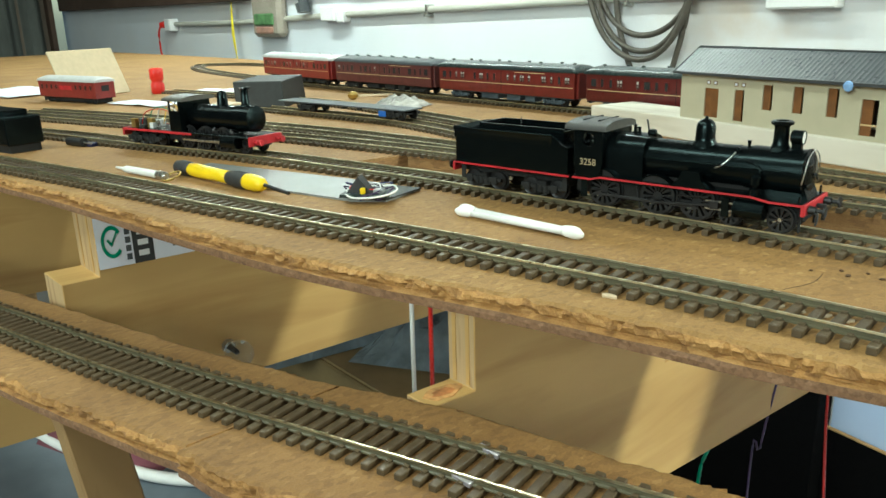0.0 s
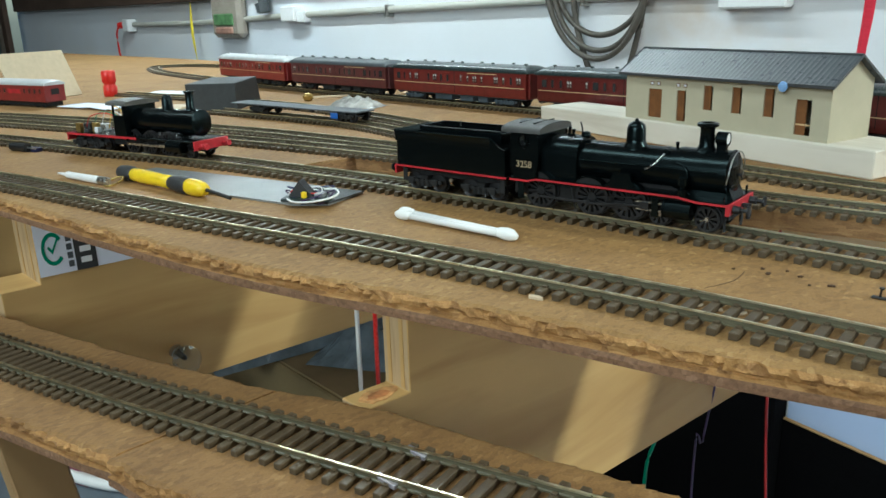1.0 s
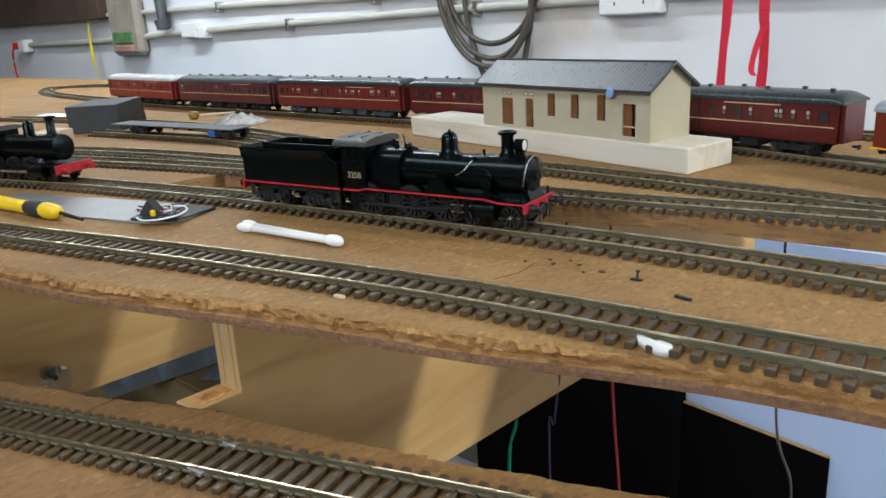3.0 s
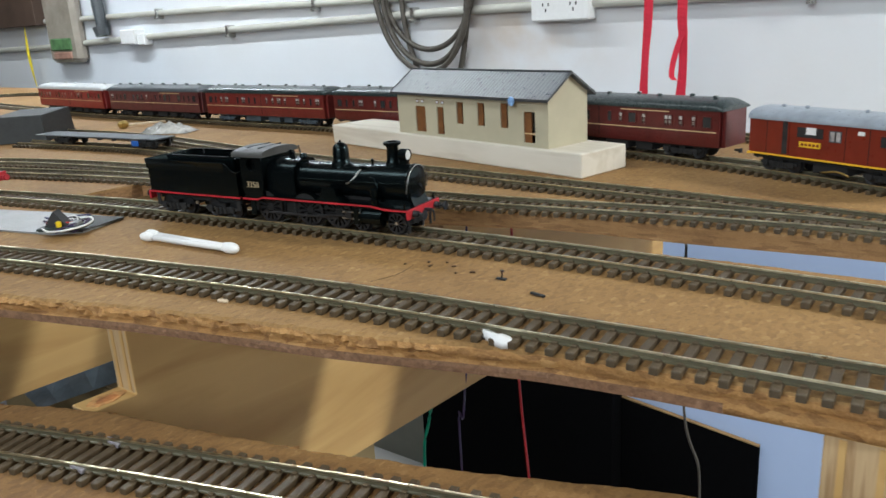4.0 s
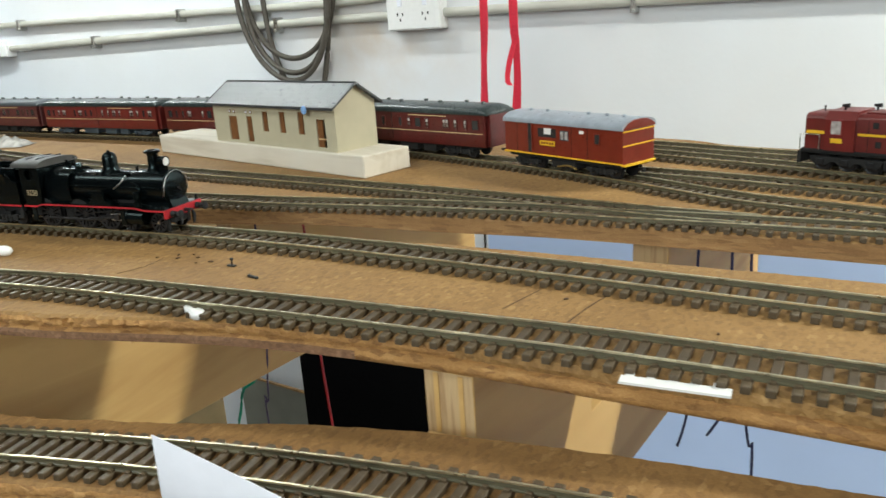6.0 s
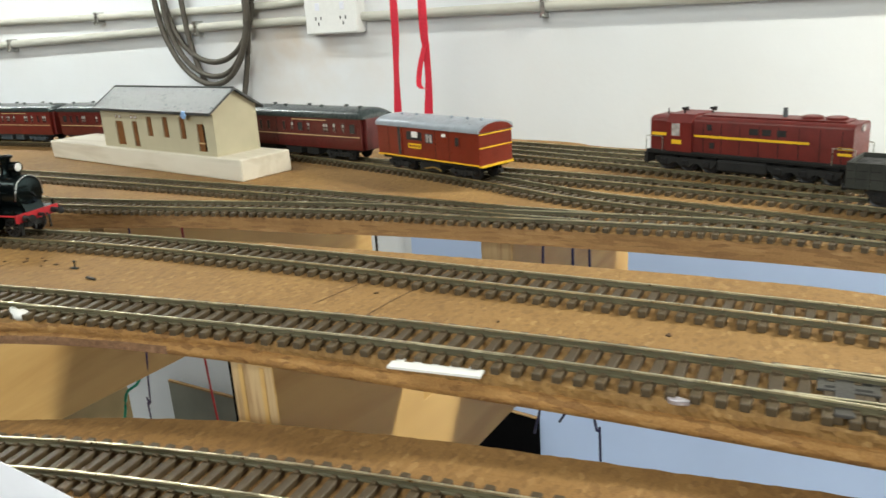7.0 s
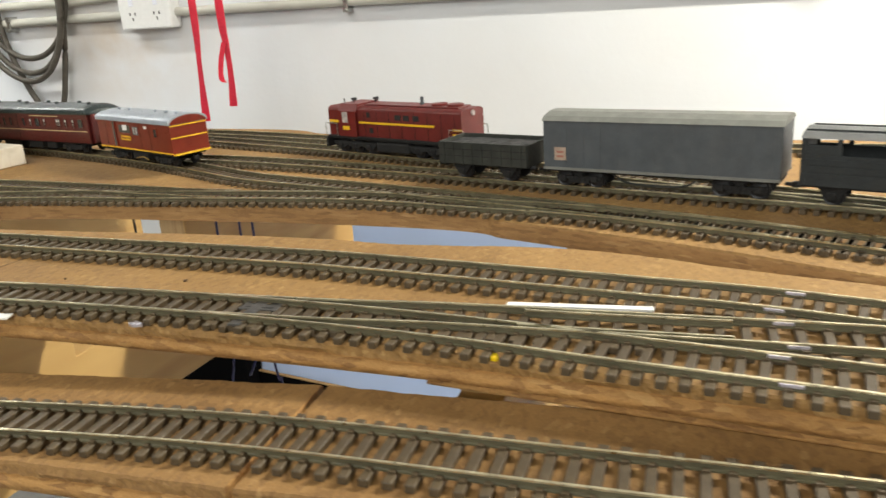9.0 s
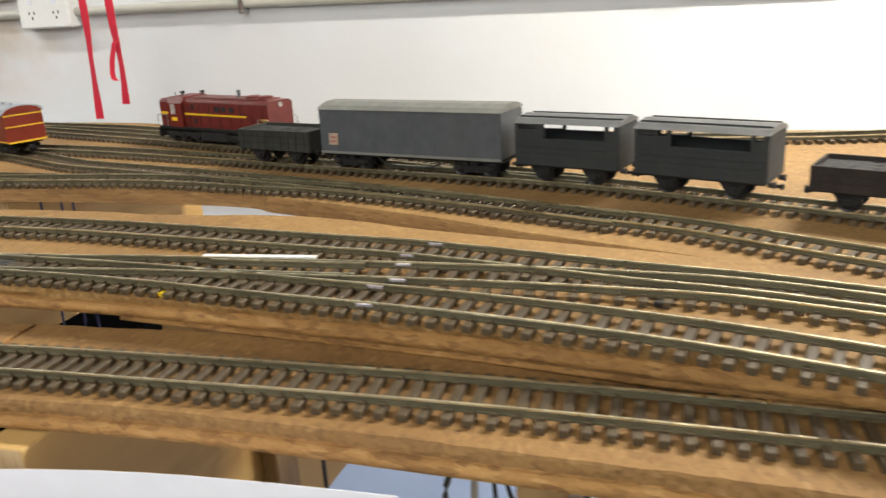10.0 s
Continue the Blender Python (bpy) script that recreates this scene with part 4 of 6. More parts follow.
    for s in (-1, 1):
        y = lambda v: s * v
        prism([(y(14.6), 26.4), (y(14.7), 28.5), (y(15.0), 30.6), (y(15.6), 31.8), (y(15.3), 32.3), (y(14.5), 31.2), (y(14.0), 28.8), (y(13.9), 26.4)], x0, x1 - 9, flare, "x")
        prism([(x1 - 9, 26.4), (x1 - 9, 31.6), (x1 - 6, 30.2), (x1 - 3.4, 27.6), (x1, 26.5)], min(y(13.9), y(14.8)), max(y(13.9), y(14.8)), flare, "y")
    prism([(x0, 26.4), (x0 - 0.3, 29.6), (x0 - 0.9, 31.8), (x0 - 0.4, 32.3), (x0 + 0.5, 30.2), (x0 + 0.8, 26.4)], -14.9, 14.9, flare, "y")
    smooth_by_angle(part("coal_rail", flare, M_BLACK, t), 30)
    bunker = bmesh.new()
    for s in (-1, 1):
        prism([(s * 10.0, 26.4), (s * 10.4, 34.6), (s * 9.8, 34.6), (s * 9.4, 26.4)], x0 + 14, x1 - 5, bunker, "x")
    prism([(x0 + 14, 26.4), (x0 + 13.4, 34.6), (x0 + 14, 34.6), (x0 + 14.8, 26.4)], -10.2, 10.2, bunker, "y")
    box(bunker, x1 - 5.6, x1 - 5, -10, 10, 26.4, 33.4)
    part("coal_bunker", bunker, M_BLACK, t)
    part("tank_lid", moved(lathe([(3.4, 0), (3.4, 1.6), (2.6, 2.2), (0, 2.4)], 16), x0 + 7, 0, 26.4), M_BLACK, t)
    part("tank_top", slab(x0 + 1, x1 - 0.4, -13.9, 13.9, 26, 26.7), M_BLACK, t)
    part("tender_frame", slab(x0 - 1, x1 + 0.6, -14.2, 14.2, 12.0, 13.8, 0.2), M_BLACK, t)
    for s in (-1, 1):
        part("lining", slab(x0 - 1, x1 + 0.6, min(s * 14.2, s * 14.8), max(s * 14.2, s * 14.8), 12.6, 13.5), M_RED, t, "thin red line along the tender frame")
        part("buffer", moved(lathe([(1.6, x0 - 1), (1.4, x0 - 4), (0.8, x0 - 4), (0.8, x0 - 5.6), (2.2, x0 - 5.8), (2.1, x0 - 6.6)], 12, "x"), 0, s * 10, 10.6), M_IRON, t)
        for x in (x0 + 3, x1 - 4):
            part("footstep", slab(x, x + 3, s * 13 - 0.3, s * 13 + 0.3, 5, 12, 0.2), M_UNDER, t)
        part("journal_cap", rod(bmesh.new(), (-43, s * 12.4, 8), (-43, s * 13.4, 8), 1.0, None, 10), M_STEEL, t, "small bright cap")
    part("rear_beam", slab(x0 - 2.2, x0 - 0.8, -14.2, 14.2, 8.4, 13.2, 0.2), M_RED, t)
    for x in (-62, -25):
        bogie(t, x, 8.0, 5.0)
    part("tank_bottom", slab(x0 + 2, x1 - 2, -9, 9, 8.4, 12), M_UNDER, t)
    tube([(-46, 0, 34), (-46, 0, 36.4), (-45.4, 0, 37.4)], 0.35, M_IRON, t, "vent_pipe", 6, 0.6)
    part("drawbar", slab(-9, -4, -1.5, 1.5, 9, 10.4), M_IRON, t)
    part("fall_plate", slab(x1, -5.6, -8, 8, 14.4, 15.0), M_UNDER, t)
    return e


tender_engine(on_track(L1, -29.5, 0.0))


# ---- carriages ----
def carriage(m, label, body_mat, roof_mat, windows, trucks, length=208.0, vents=9):
    c = thing("passenger_carriage", label, "railway carriage", m, "train of carriages")
    h = length / 2
    body = prism([(-15.4, 9.5), (-16.2, 12), (-16.4, 20), (-16.4, 35), (16.4, 35), (16.4, 20), (16.2, 12), (15.4, 9.5)], -h + 3, h - 3, None, "x")
    b = smooth_by_angle(part("body", body, body_mat, c), 30)
    for s in (-1, 1):
        part("waist_line", slab(-h + 5, h - 5, min(s * 16.4, s * 16.7), max(s * 16.4, s * 16.7), 19.5, 20.15), M_CREAM, b, "thin cream line along the waist")
        part("end_wall", slab(min(s * (h - 3), s * h), max(s * (h - 3), s * h), -13.5, 13.5, 9.5, 34.5, 0.6), body_mat, c)
    r = smooth_by_angle(part("roof", roof_bmesh(-h, h, 16.4, 35, 41.5, 0.9, 4.5), roof_mat, c), 50)
    for i in range(vents):
        x = (-h + 14) + (length - 28) * i / (vents - 1)
        part("roof_vent", moved(lathe([(1.5, 0), (1.5, 0.9), (2.0, 1.2), (1.6, 2.2), (0, 2.4)], 10), x, 3.5 if i % 2 else -3.5, 40.8), roof_mat, r)
    for x, w, mat in windows:
        pane(c, x - w / 2, x + w / 2, 23, 30, 16.4, M_REDGLASS if mat is M_GLASSY else mat, "window", body_mat)
        for s in (-1, 1):
            if mat is M_GLASSY:
                for q in ((-1, 1) if w > 4 else (0,)):
                    part("upper_light", slab(x + q * 1.6 - 1.1, x + q * 1.6 + 1.1, min(s * 16.65, s * 16.75), max(s * 16.65, s * 16.75), 27.2, 29.6), mat, c, "pale frosted upper light")
                    part("lower_light", slab(x + q * 1.6 - 1.0, x + q * 1.6 + 1.0, min(s * 16.65, s * 16.75), max(s * 16.65, s * 16.75), 24.2, 26.4), M_DIMGLASS, c)
    for s in (-1, 1):
        part("body_seam", slab(-0.3, 0.3, min(s * 16.4, s * 16.5), max(s * 16.4, s * 16.5), 12, 34), M_UNDER, b)
        part("letter_board", slab(20, 62, min(s * 16.4, s * 16.5), max(s * 16.4, s * 16.5), 32.0, 32.7), M_CREAM, b, "faded cream lettering line")
    under = bmesh.new()
    box(under, -h + 6, h - 6, -13, 13, 8.2, 9.6)
    part("underframe", under, trucks, c)
    for x, w in ((-22, 26), (14, 20), (38, 14)):
        part("equipment_box", slab(x - w / 2, x + w / 2, -12.5, 12.5, 2.6, 8.4, 0.6), trucks, c)
    for s in (-1, 1):
        bogie(c, s * (h - 34), 11.5, 5.2, trucks)
        coupler(c, s * h, s)
    return c


def window_row(rng, pale):
    row = []
    for k in range(-9, 10):
        x = k * 10.2
        if abs(x) < 6 or abs(abs(x) - 51) < 3:
            continue
        row.append((x, 3.0 if k % 3 else 6.2, M_GLASSY if rng.random() < pale else M_DARKGLASS))
    return row


rng = random.Random(4)
FADED = worn("dull_tuscan_paint", (0.09, 0.022, 0.022), 0.5, vary=0.2)
carriage(on_track(C3, 40), "dark red carriage with small windows and a dark domed roof", M_TUSCAN, M_DARKROOF, window_row(rng, 0.5), M_UNDER)
carriage(on_track(C3, -176), "dark red carriage standing behind the station building", M_TUSCAN, M_DARKROOF, window_row(rng, 0.35), M_TEAL)
carriage(on_track(C3, -393), "red carriage with pale windows and a dark roof", worn("red_coach_paint", (0.13, 0.015, 0.012), 0.42, vary=0.15), M_DARKROOF, window_row(rng, 0.6), M_TEAL)
carriage(on_track(C3, -610), "dull brownish red carriage with a grey roof", FADED, M_GREY, window_row(rng, 0.2), M_UNDER, 208, 15)
carriage(on_track(C3, -826), "bright red carriage with a silvery roof", M_BRIGHTRED, M_WHITEROOF, window_row(rng, 0.4), M_UNDER, 208, 5)


# ---- guard's van ----
def guard_van(m):
    c = thing("guard_van", "orange-red guard's van with a silver roof and yellow sill line", "railway van", m, "train of carriages")
    h = 54.0
    b = part("body", slab(-h, h, -16, 16, 11, 34, 0.4), M_VANRED, c)
    r = smooth_by_angle(part("roof", roof_bmesh(-h - 0.5, h + 0.5, 16, 33.6, 39.4, 1.0, 0.0), M_SILVER, c), 50)
    for x in (-40, -24, 14, 30, 44):
        part("roof_vent", moved(lathe([(1.2, 0), (1.2, 1.0), (1.7, 1.2), (0.8, 2.0)], 10), x, -2, 39.0), M_SILVER, r)
    for s in (-1, 1):
        part("sill_line", slab(-h, h, min(s * 16, s * 16.4), max(s * 16, s * 16.4), 10.9, 11.9), M_YELLOW, b, "yellow line along the sill")
        part("door_recess", slab(-30, -26, min(s * 16, s * 16.15), max(s * 16, s * 16.15), 12.6, 32.8), M_DARKGLASS, b)
        part("sliding_door", slab(-26, -25.2, min(s * 16, s * 16.8), max(s * 16, s * 16.8), 12.6, 33), M_VANRED, b)
        part("guard_window", slab(-20, -3, min(s * 16, s * 16.2), max(s * 16, s * 16.2), 24, 30), M_DARKGLASS, b)
        part("white_blind", slab(-14, -7.5, min(s * 16.2, s * 16.4), max(s * 16.2, s * 16.4), 26, 30.2), M_WHITE, b)
        part("yellow_board", slab(-18, -4, min(s * 16, s * 16.6), max(s * 16, s * 16.6), 18.2, 21.6), M_YELLOW, b)
        for k in range(5):
            part("board_letter", slab(-16.6 + 2.5 * k, -15 + 2.5 * k, min(s * 16.6, s * 16.7), max(s * 16.6, s * 16.7), 19.2, 20.6), M_VANRED, b)
        pane(c, 1.5, 8, 23.5, 29, 16, M_GLASSY, "window", M_GREY, (s,))
        part("lamp_patch", slab(18, 22, min(s * 16, s * 16.3), max(s * 16, s * 16.3), 28.4, 30.6, 0.1), M_WHITE, b)
        pane(c, 31.5, 35.5, 23, 29, 16, M_DARKGLASS, "window", M_VANRED, (s,))
        part("end_line", slab(h, h + 0.35, -15.6, 15.6, 22.4 + 9 * (s > 0), 23.3 + 9 * (s > 0)), M_YELLOW, b, "yellow line across the end")
        part("end_wall", prism([(-15.7, 33.0), (-15.4, 34.2), (-12, 36.6), (-6.5, 38.2), (0, 38.7), (6.5, 38.2), (12, 36.6), (15.4, 34.2), (15.7, 33.0)], min(s * (h + 0.45), s * (h + 0.75)), max(s * (h + 0.45), s * (h + 0.75)), None, "x"), M_VANRED, c)
        for x in (-41, 11, 25):
            part("panel_seam", slab(x - 0.2, x + 0.2, min(s * 16, s * 16.08), max(s * 16, s * 16.08), 12.4, 33.4), M_UNDER, b)
        part("window_bar", slab(4.4, 5.1, min(s * 16.25, s * 16.5), max(s * 16.25, s * 16.5), 23.5, 29), M_UNDER, c)
        bogie(c, s * 34, 9.0, 5.0)
        coupler(c, s * h, s)
        part("end_step", slab(s * h - 2, s * h + 2, -15, 15, 10.0, 11.2), M_YELLOW, c)
    part("underframe", slab(-h + 2, h - 2, -13, 13, 8.2, 11), M_UNDER, c)
    part("battery_box", slab(-10, 12, -13.5, 13.5, 3, 8.4, 0.5), M_UNDER, c)
    tube([(-4, -14, 4), (6, -14, 5.6), (14, -14, 3.8)], 0.6, M_BRASS, c, "truss_rod", 6, 2)
    return c


guard_van(on_track(C3, 214))


# ---- diesel ----
M_DIESEL = worn("diesel_maroon_paint", (0.115, 0.0145, 0.012), 0.42, vary=0.2)


def diesel(m):
    d = thing("diesel_engine", "maroon model diesel engine with yellow stripes on a siding", "locomotive", m)
    h = 66.0
    part("frame", slab(-h, h, -14, 14, 10.2, 12.5, 0.3), M_UNDER, d)
    part("fuel_tank", slab(-16, 16, -14, 14, 2.6, 9.5, 1.2), M_UNDER, d)
    body = prism([(-12.6, 12.5), (-12.8, 30.6), (-12.2, 31.8), (-10.4, 33.0), (-8, 33.4), (8, 33.4), (10.4, 33.0), (12.2, 31.8), (12.8, 30.6), (12.6, 12.5)], -34, h - 2, None, "x")
    smooth_by_angle(part("long_hood", body, M_DIESEL, d), 30)
    nose = prism([(-12.4, 12.5), (-12.6, 30.2), (-11.8, 31.6), (-9.6, 32.8), (9.6, 32.8), (11.8, 31.6), (12.6, 30.2), (12.4, 12.5)], -h + 2, -51, None, "x")
    smooth_by_angle(part("short_hood", nose, M_DIESEL, d), 30)
    cab = prism([(-15, 12.5), (-15, 30), (-11, 34.6), (11, 34.6), (15, 30), (15, 12.5)], -51, -33, None, "x")
    c = smooth_by_angle(part("cab", cab, M_CABRED, d), 30)
    part("top_deck", slab(-30, h - 8, -8, 8, 33.3, 34.3, 0.4), M_DIESEL, d)
    for x in (50, 36):
        part("roof_fan", moved(lathe([(6, 0), (6, 1.2), (5, 1.6), (0, 1.7)], 20), x, 0, 34.2), M_DIESEL, d)
    for s in (-1, 1):
        pane(c, -47, -41, 22, 29.5, 15, M_GLASSY, "window", M_BRIGHTRED, (s,))
        part("cab_stripe", slab(-47, -40, min(s * 15, s * 15.3), max(s * 15, s * 15.3), 17, 19.6), M_YELLOW, c, "yellow stripe")
        part("hood_stripe", slab(-32, 40, min(s * 12.6, s * 13.1), max(s * 12.6, s * 13.1), 21.6, 23.0), M_YELLOW, d, "long yellow stripe")
        part("nose_stripe", slab(-63, -51.2, min(s * 12.5, s * 13.0), max(s * 12.5, s * 13.0), 21.4, 23.2), M_YELLOW, d, "yellow stripe")
        for k in range(2):
            part("end_stripe", slab(56, h - 2.4, min(s * 12.7, s * 13.2), max(s * 12.7, s * 13.2), 17 + 3 * k, 18.4 + 3 * k), M_YELLOW, d)
        for x in (4, 12, 21):
            part("grille", slab(x, x + 5.5, min(s * 12.6, s * 13.0), max(s * 12.6, s * 13.0), 25, 28.5), M_DARKGLASS, d)
        for x in range(-26, 60, 12):
            part("door_seam", slab(x - 0.15, x + 0.15, min(s * 12.6, s * 12.9), max(s * 12.6, s * 12.9), 13, 30), M_UNDER, d)
        part("side_walk", slab(-h + 2, h - 2, min(s * 12.6, s * 14.8), max(s * 12.6, s * 14.8), 11.6, 12.6), M_UNDER, d)
        for x in (-22, -20):
            part("hatch", slab(x - 1.6, x + 1.6, min(s * 12.6, s * 13.0), max(s * 12.6, s * 13.0), 15.5 if x > -21 else 26, 19 if x > -21 else 29.5), M_DARKGLASS, d)
        for x in (-h, h - 12):
            tube([(x, s * 14.6, 12), (x, s * 14.6, 20), (x + 1, s * 14.6, 21), (x + 11, s * 14.6, 21), (x + 12, s * 14.6, 20), (x + 12, s * 14.6, 12)], 0.35, M_STEEL, d, "handrail", 5, 1.0)
        part("end_plate", slab(s * h - 1.2, s * h + 1.2, -15, 15, 4, 11, 0.3), M_UNDER, d)
        for k in range(3):
            part("white_step", slab(s * (h + 1.2) - 0.2, s * (h + 1.2) + 0.2, -14, -9, 4.6 + 2.4 * k, 5.4 + 2.4 * k), M_WHITE, d)
        bg = new("bogie")
        bg.parent, bg.matrix_basis = d, pose(s * 38 * MM, 0, 0)
        for a in (-15, 0, 15):
            axle_pair(bg, a, 5.6)
        for q in (-1, 1):
            part("side_frame", prism([(-22, 8.4), (-21, 5.6), (-18, 3.4), (-12, 3.4), (-9, 5.6), (-6, 5.6), (-3, 3.4), (3, 3.4), (6, 5.6), (9, 5.6), (12, 3.4), (18, 3.4), (21, 5.6), (22, 8.4)], q * 12 - 1.2, q * 12 + 1.2, None, "y"), M_UNDER, bg)
            for a in (-15, 0, 15):
                part("axle_box", slab(a - 2.2, a + 2.2, min(q * 13, q * 14.2), max(q * 13, q * 14.2), 3.8, 7.4, 0.4), M_IRON, bg)
        coupler(d, s * h, s)
        part("headlight", rod(bmesh.new(), (s * (h - 2.4), 0, 30.5), (s * (h - 0.8), 0, 30.5), 1.8, None, 14), M_GLASSY, d)
    for x, y in ((-44, -4), (-28, 3)):
        part("horn", rod(rod(bmesh.new(), (x, y, 34.4), (x, y, 37), 0.7, None, 8), (x - 2, y, 37), (x + 2.4, y, 37), 0.7, 1.3, 10), M_IRON, d)
    part("exhaust", rod(bmesh.new(), (20, 0, 34.4), (20, 0, 39.4), 1.5, 1.3, 12), M_GREY, d, "grey exhaust stack")
    part("aerial", rod(bmesh.new(), (-58, 0, 33), (-58, 0, 36.4), 0.5, None, 6), M_IRON, d)
    return d


dx, dy, da = on(C4, 421)
diesel(place(dx, dy, BOARD_C + RAIL_TOP, da) @ Matrix.Diagonal((1, 1, 1.08, 1)))


# ---- goods wagons ----
def grey_van(m):
    w = thing("covered_goods_van", "long grey covered goods van on bogies, weathered", "railway wagon", m, "goods wagons")
    h = 64.0
    b = part("body", slab(-h, h, -15.6, 15.6, 11, 36.8, 0.3), M_GREY, w)
    for s in (-1, 1):
        for k in range(-6, 7):
            part("side_rib", slab(k * 10 - 0.4, k * 10 + 0.4, min(s * 15.6, s * 15.75), max(s * 15.6, s * 15.75), 11.6, 36.4), M_GREY, b)
        part("sill", slab(-h, h, min(s * 15.6, s * 16.4), max(s * 15.6, s * 16.4), 10.2, 11.6), M_PALEROOF, b, "pale worn sill")
        part("paper_label", slab(-57, -50, min(s * 16.0, s * 16.25), max(s * 16.0, s * 16.25), 15.5, 22.5), worn("pale_brown_label", (0.36, 0.27, 0.21), 0.7), b, "small pale brown label")
        for k in range(2):
            part("label_mark", slab(-55.6, -51.4, min(s * 16.25, s * 16.35), max(s * 16.25, s * 16.35), 17 + 2.4 * k, 18.2 + 2.4 * k), worn("faded_red_print", (0.3, 0.12, 0.09), 0.7), b)
        bogie(w, s * 44, 9.5, 5.0)
        coupler(w, s * h, s)
        tube([(-24, s * 12, 9), (-14, s * 12, 4.2), (14, s * 12, 4.2), (24, s * 12, 9)], 0.6, M_BROWNOPEN, w, "truss_rod", 6, 3)
    part("roof", prism([(-16.6, 36.6), (-12.5, 38.7), (-5, 40.3), (5, 40.3), (12.5, 38.7), (16.6, 36.6)], -h - 0.6, h + 0.6, None, "x"), M_PALEROOF, w)
    part("underframe", slab(-h + 1, h - 1, -12, 12, 8.4, 11), M_UNDER, w)
    return w


def four_wheels(w, h):
    for s in (-1, 1):
        axle_pair(w, s * h * 0.52, 5.0)
        for q in (-1, 1):
            g = bmesh.new()
            x = s * h * 0.52
            prism([(x - 7, 9.4), (x - 2, 2.8), (x + 2, 2.8), (x + 7, 9.4)], q * 12 - 0.7, q * 12 + 0.7, g, "y")
            box(g, x - 2, x + 2, q * 12.6 - 1.2, q * 12.6 + 1.2, 3.4, 7, 0.3)
            part("axle_guard", g, M_UNDER, w)
        coupler(w, s * h, s)
        for q in (-1, 1):
            part("buffer", moved(lathe([(1.5, s * h), (1.3, s * (h + 2.4)), (2.0, s * (h + 2.6)), (1.9, s * (h + 3.2))], 12, "x"), 0, q * 9, 9), M_IRON, w)


def open_wagon(m, label, h, mat, top, load=None):
    w = thing("open_wagon", label, "railway wagon", m, "goods wagons")
    part("floor", slab(-h, h, -14.6, 14.6, 9.4, 11.2, 0.2), M_UNDER, w)
    for s in (-1, 1):
        p = part("side", slab(-h, h, s * 15 - 0.6, s * 15 + 0.6, 10, top, 0.15), mat, w)
        for k in range(-4, 5):
            part("side_post", slab(k * h / 4.6 - 0.5, k * h / 4.6 + 0.5, min(s * 15.6, s * 16.1), max(s * 15.6, s * 16.1), 10, top - 0.6), mat, p)
        for k in range(1, 3):
            z = 11 + (top - 11) * k / 3
            part("plank_joint", slab(-h + 0.3, h - 0.3, min(s * 15.6, s * 15.75), max(s * 15.6, s * 15.75), z - 0.2, z + 0.2), M_UNDER, p)
        part("end", slab(s * h - 0.6, s * h + 0.6, -14.4, 14.4, 10, top, 0.15), mat, w)
    bm = bmesh.new()
    n = 22
    grid = [[bm.verts.new((-h + 1 + (2 * h - 2) * i / n, -14.2 + 28.4 * j / 10, top - 2.2 + 1.3 * noise.noise(Vector((i * 0.8, j * 0.9, h))))) for j in range(11)] for i in range(n + 1)]
    for i in range(n):
        for j in range(10):
            bm.faces.new((grid[i][j], grid[i + 1][j], grid[i + 1][j + 1], grid[i][j + 1]))
    part("load", bm, load or M_LOAD, w)
    four_wheels(w, h)
    return w


M_SLATEROOF = worn("slate_grey_roof", (0.12, 0.124, 0.128), 0.5, vary=0.15)


def cattle_wagon(m, label, h):
    w = thing("louvred_wagon", label, "railway wagon", m, "goods wagons")
    part("floor", slab(-h, h, -14.6, 14.6, 9.4, 11.2, 0.2), M_UNDER, w)
    for s in (-1, 1):
        low = part("side", slab(-h, h, s * 15 - 0.6, s * 15 + 0.6, 10.4, 25.5, 0.15), M_SLATE, w)
        for z in (14, 17.5, 21):
            part("side_plank", slab(-h, h, min(s * 15.6, s * 15.95), max(s * 15.6, s * 15.95), z, z + 2.6), M_SLATE, low)
        high = 30.4 if s < 0 else 26.0
        part("short_plank", slab(-h, -h * 0.45, s * 15 - 0.6, s * 15 + 0.6, 25.5, high, 0.15), M_SLATE, w)
        part("short_plank", slab(h * 0.8, h, s * 15 - 0.6, s * 15 + 0.6, 25.5, high, 0.15), M_SLATE, w)
        for x in (-h + 1, -h * 0.45, h * 0.8, h - 1):
            part("corner_post", slab(x - 1, x + 1, s * 15 - 0.8, s * 15 + 0.8, 10.4, 33.6), M_SLATE, w)
        part("end", slab(s * h - 0.6, s * h + 0.6, -14.4, 14.4, 10.4, 33.4, 0.15), M_SLATE, w)
    r = part("roof", prism([(-16.0, 33.6), (-11, 35.8), (0, 37.2), (11, 35.8), (16.0, 33.6)], -h - 0.8, h + 0.8, None, "x"), M_SLATEROOF, w)
    for y in (-8, 8):
        part("roof_plank", slab(-h, h, y - 0.5, y + 0.5, 36.0, 36.9), M_SLATE, r)
    four_wheels(w, h)
    return w


open_wagon(on_track(C3U, 507), "low dark grey open wagon with a dark load", 31, M_BROWNOPEN, 23.5)
grey_van(on_track(C3U, 610) @ Matrix.Diagonal((1, 1, 1.06, 1)))
cattle_wagon(on_track(C3U, 709), "grey louvred wagon with an open band under its roof", 30)
cattle_wagon(on_track(C3U, 779), "grey louvred wagon with an open band, coupled behind another", 33)
open_wagon(on_track(C3U, 858), "low dark brown open wagon at the train's end", 33, worn("brown_wagon_paint", (0.02, 0.0145, 0.012), 0.85, vary=0.25), 21.5)


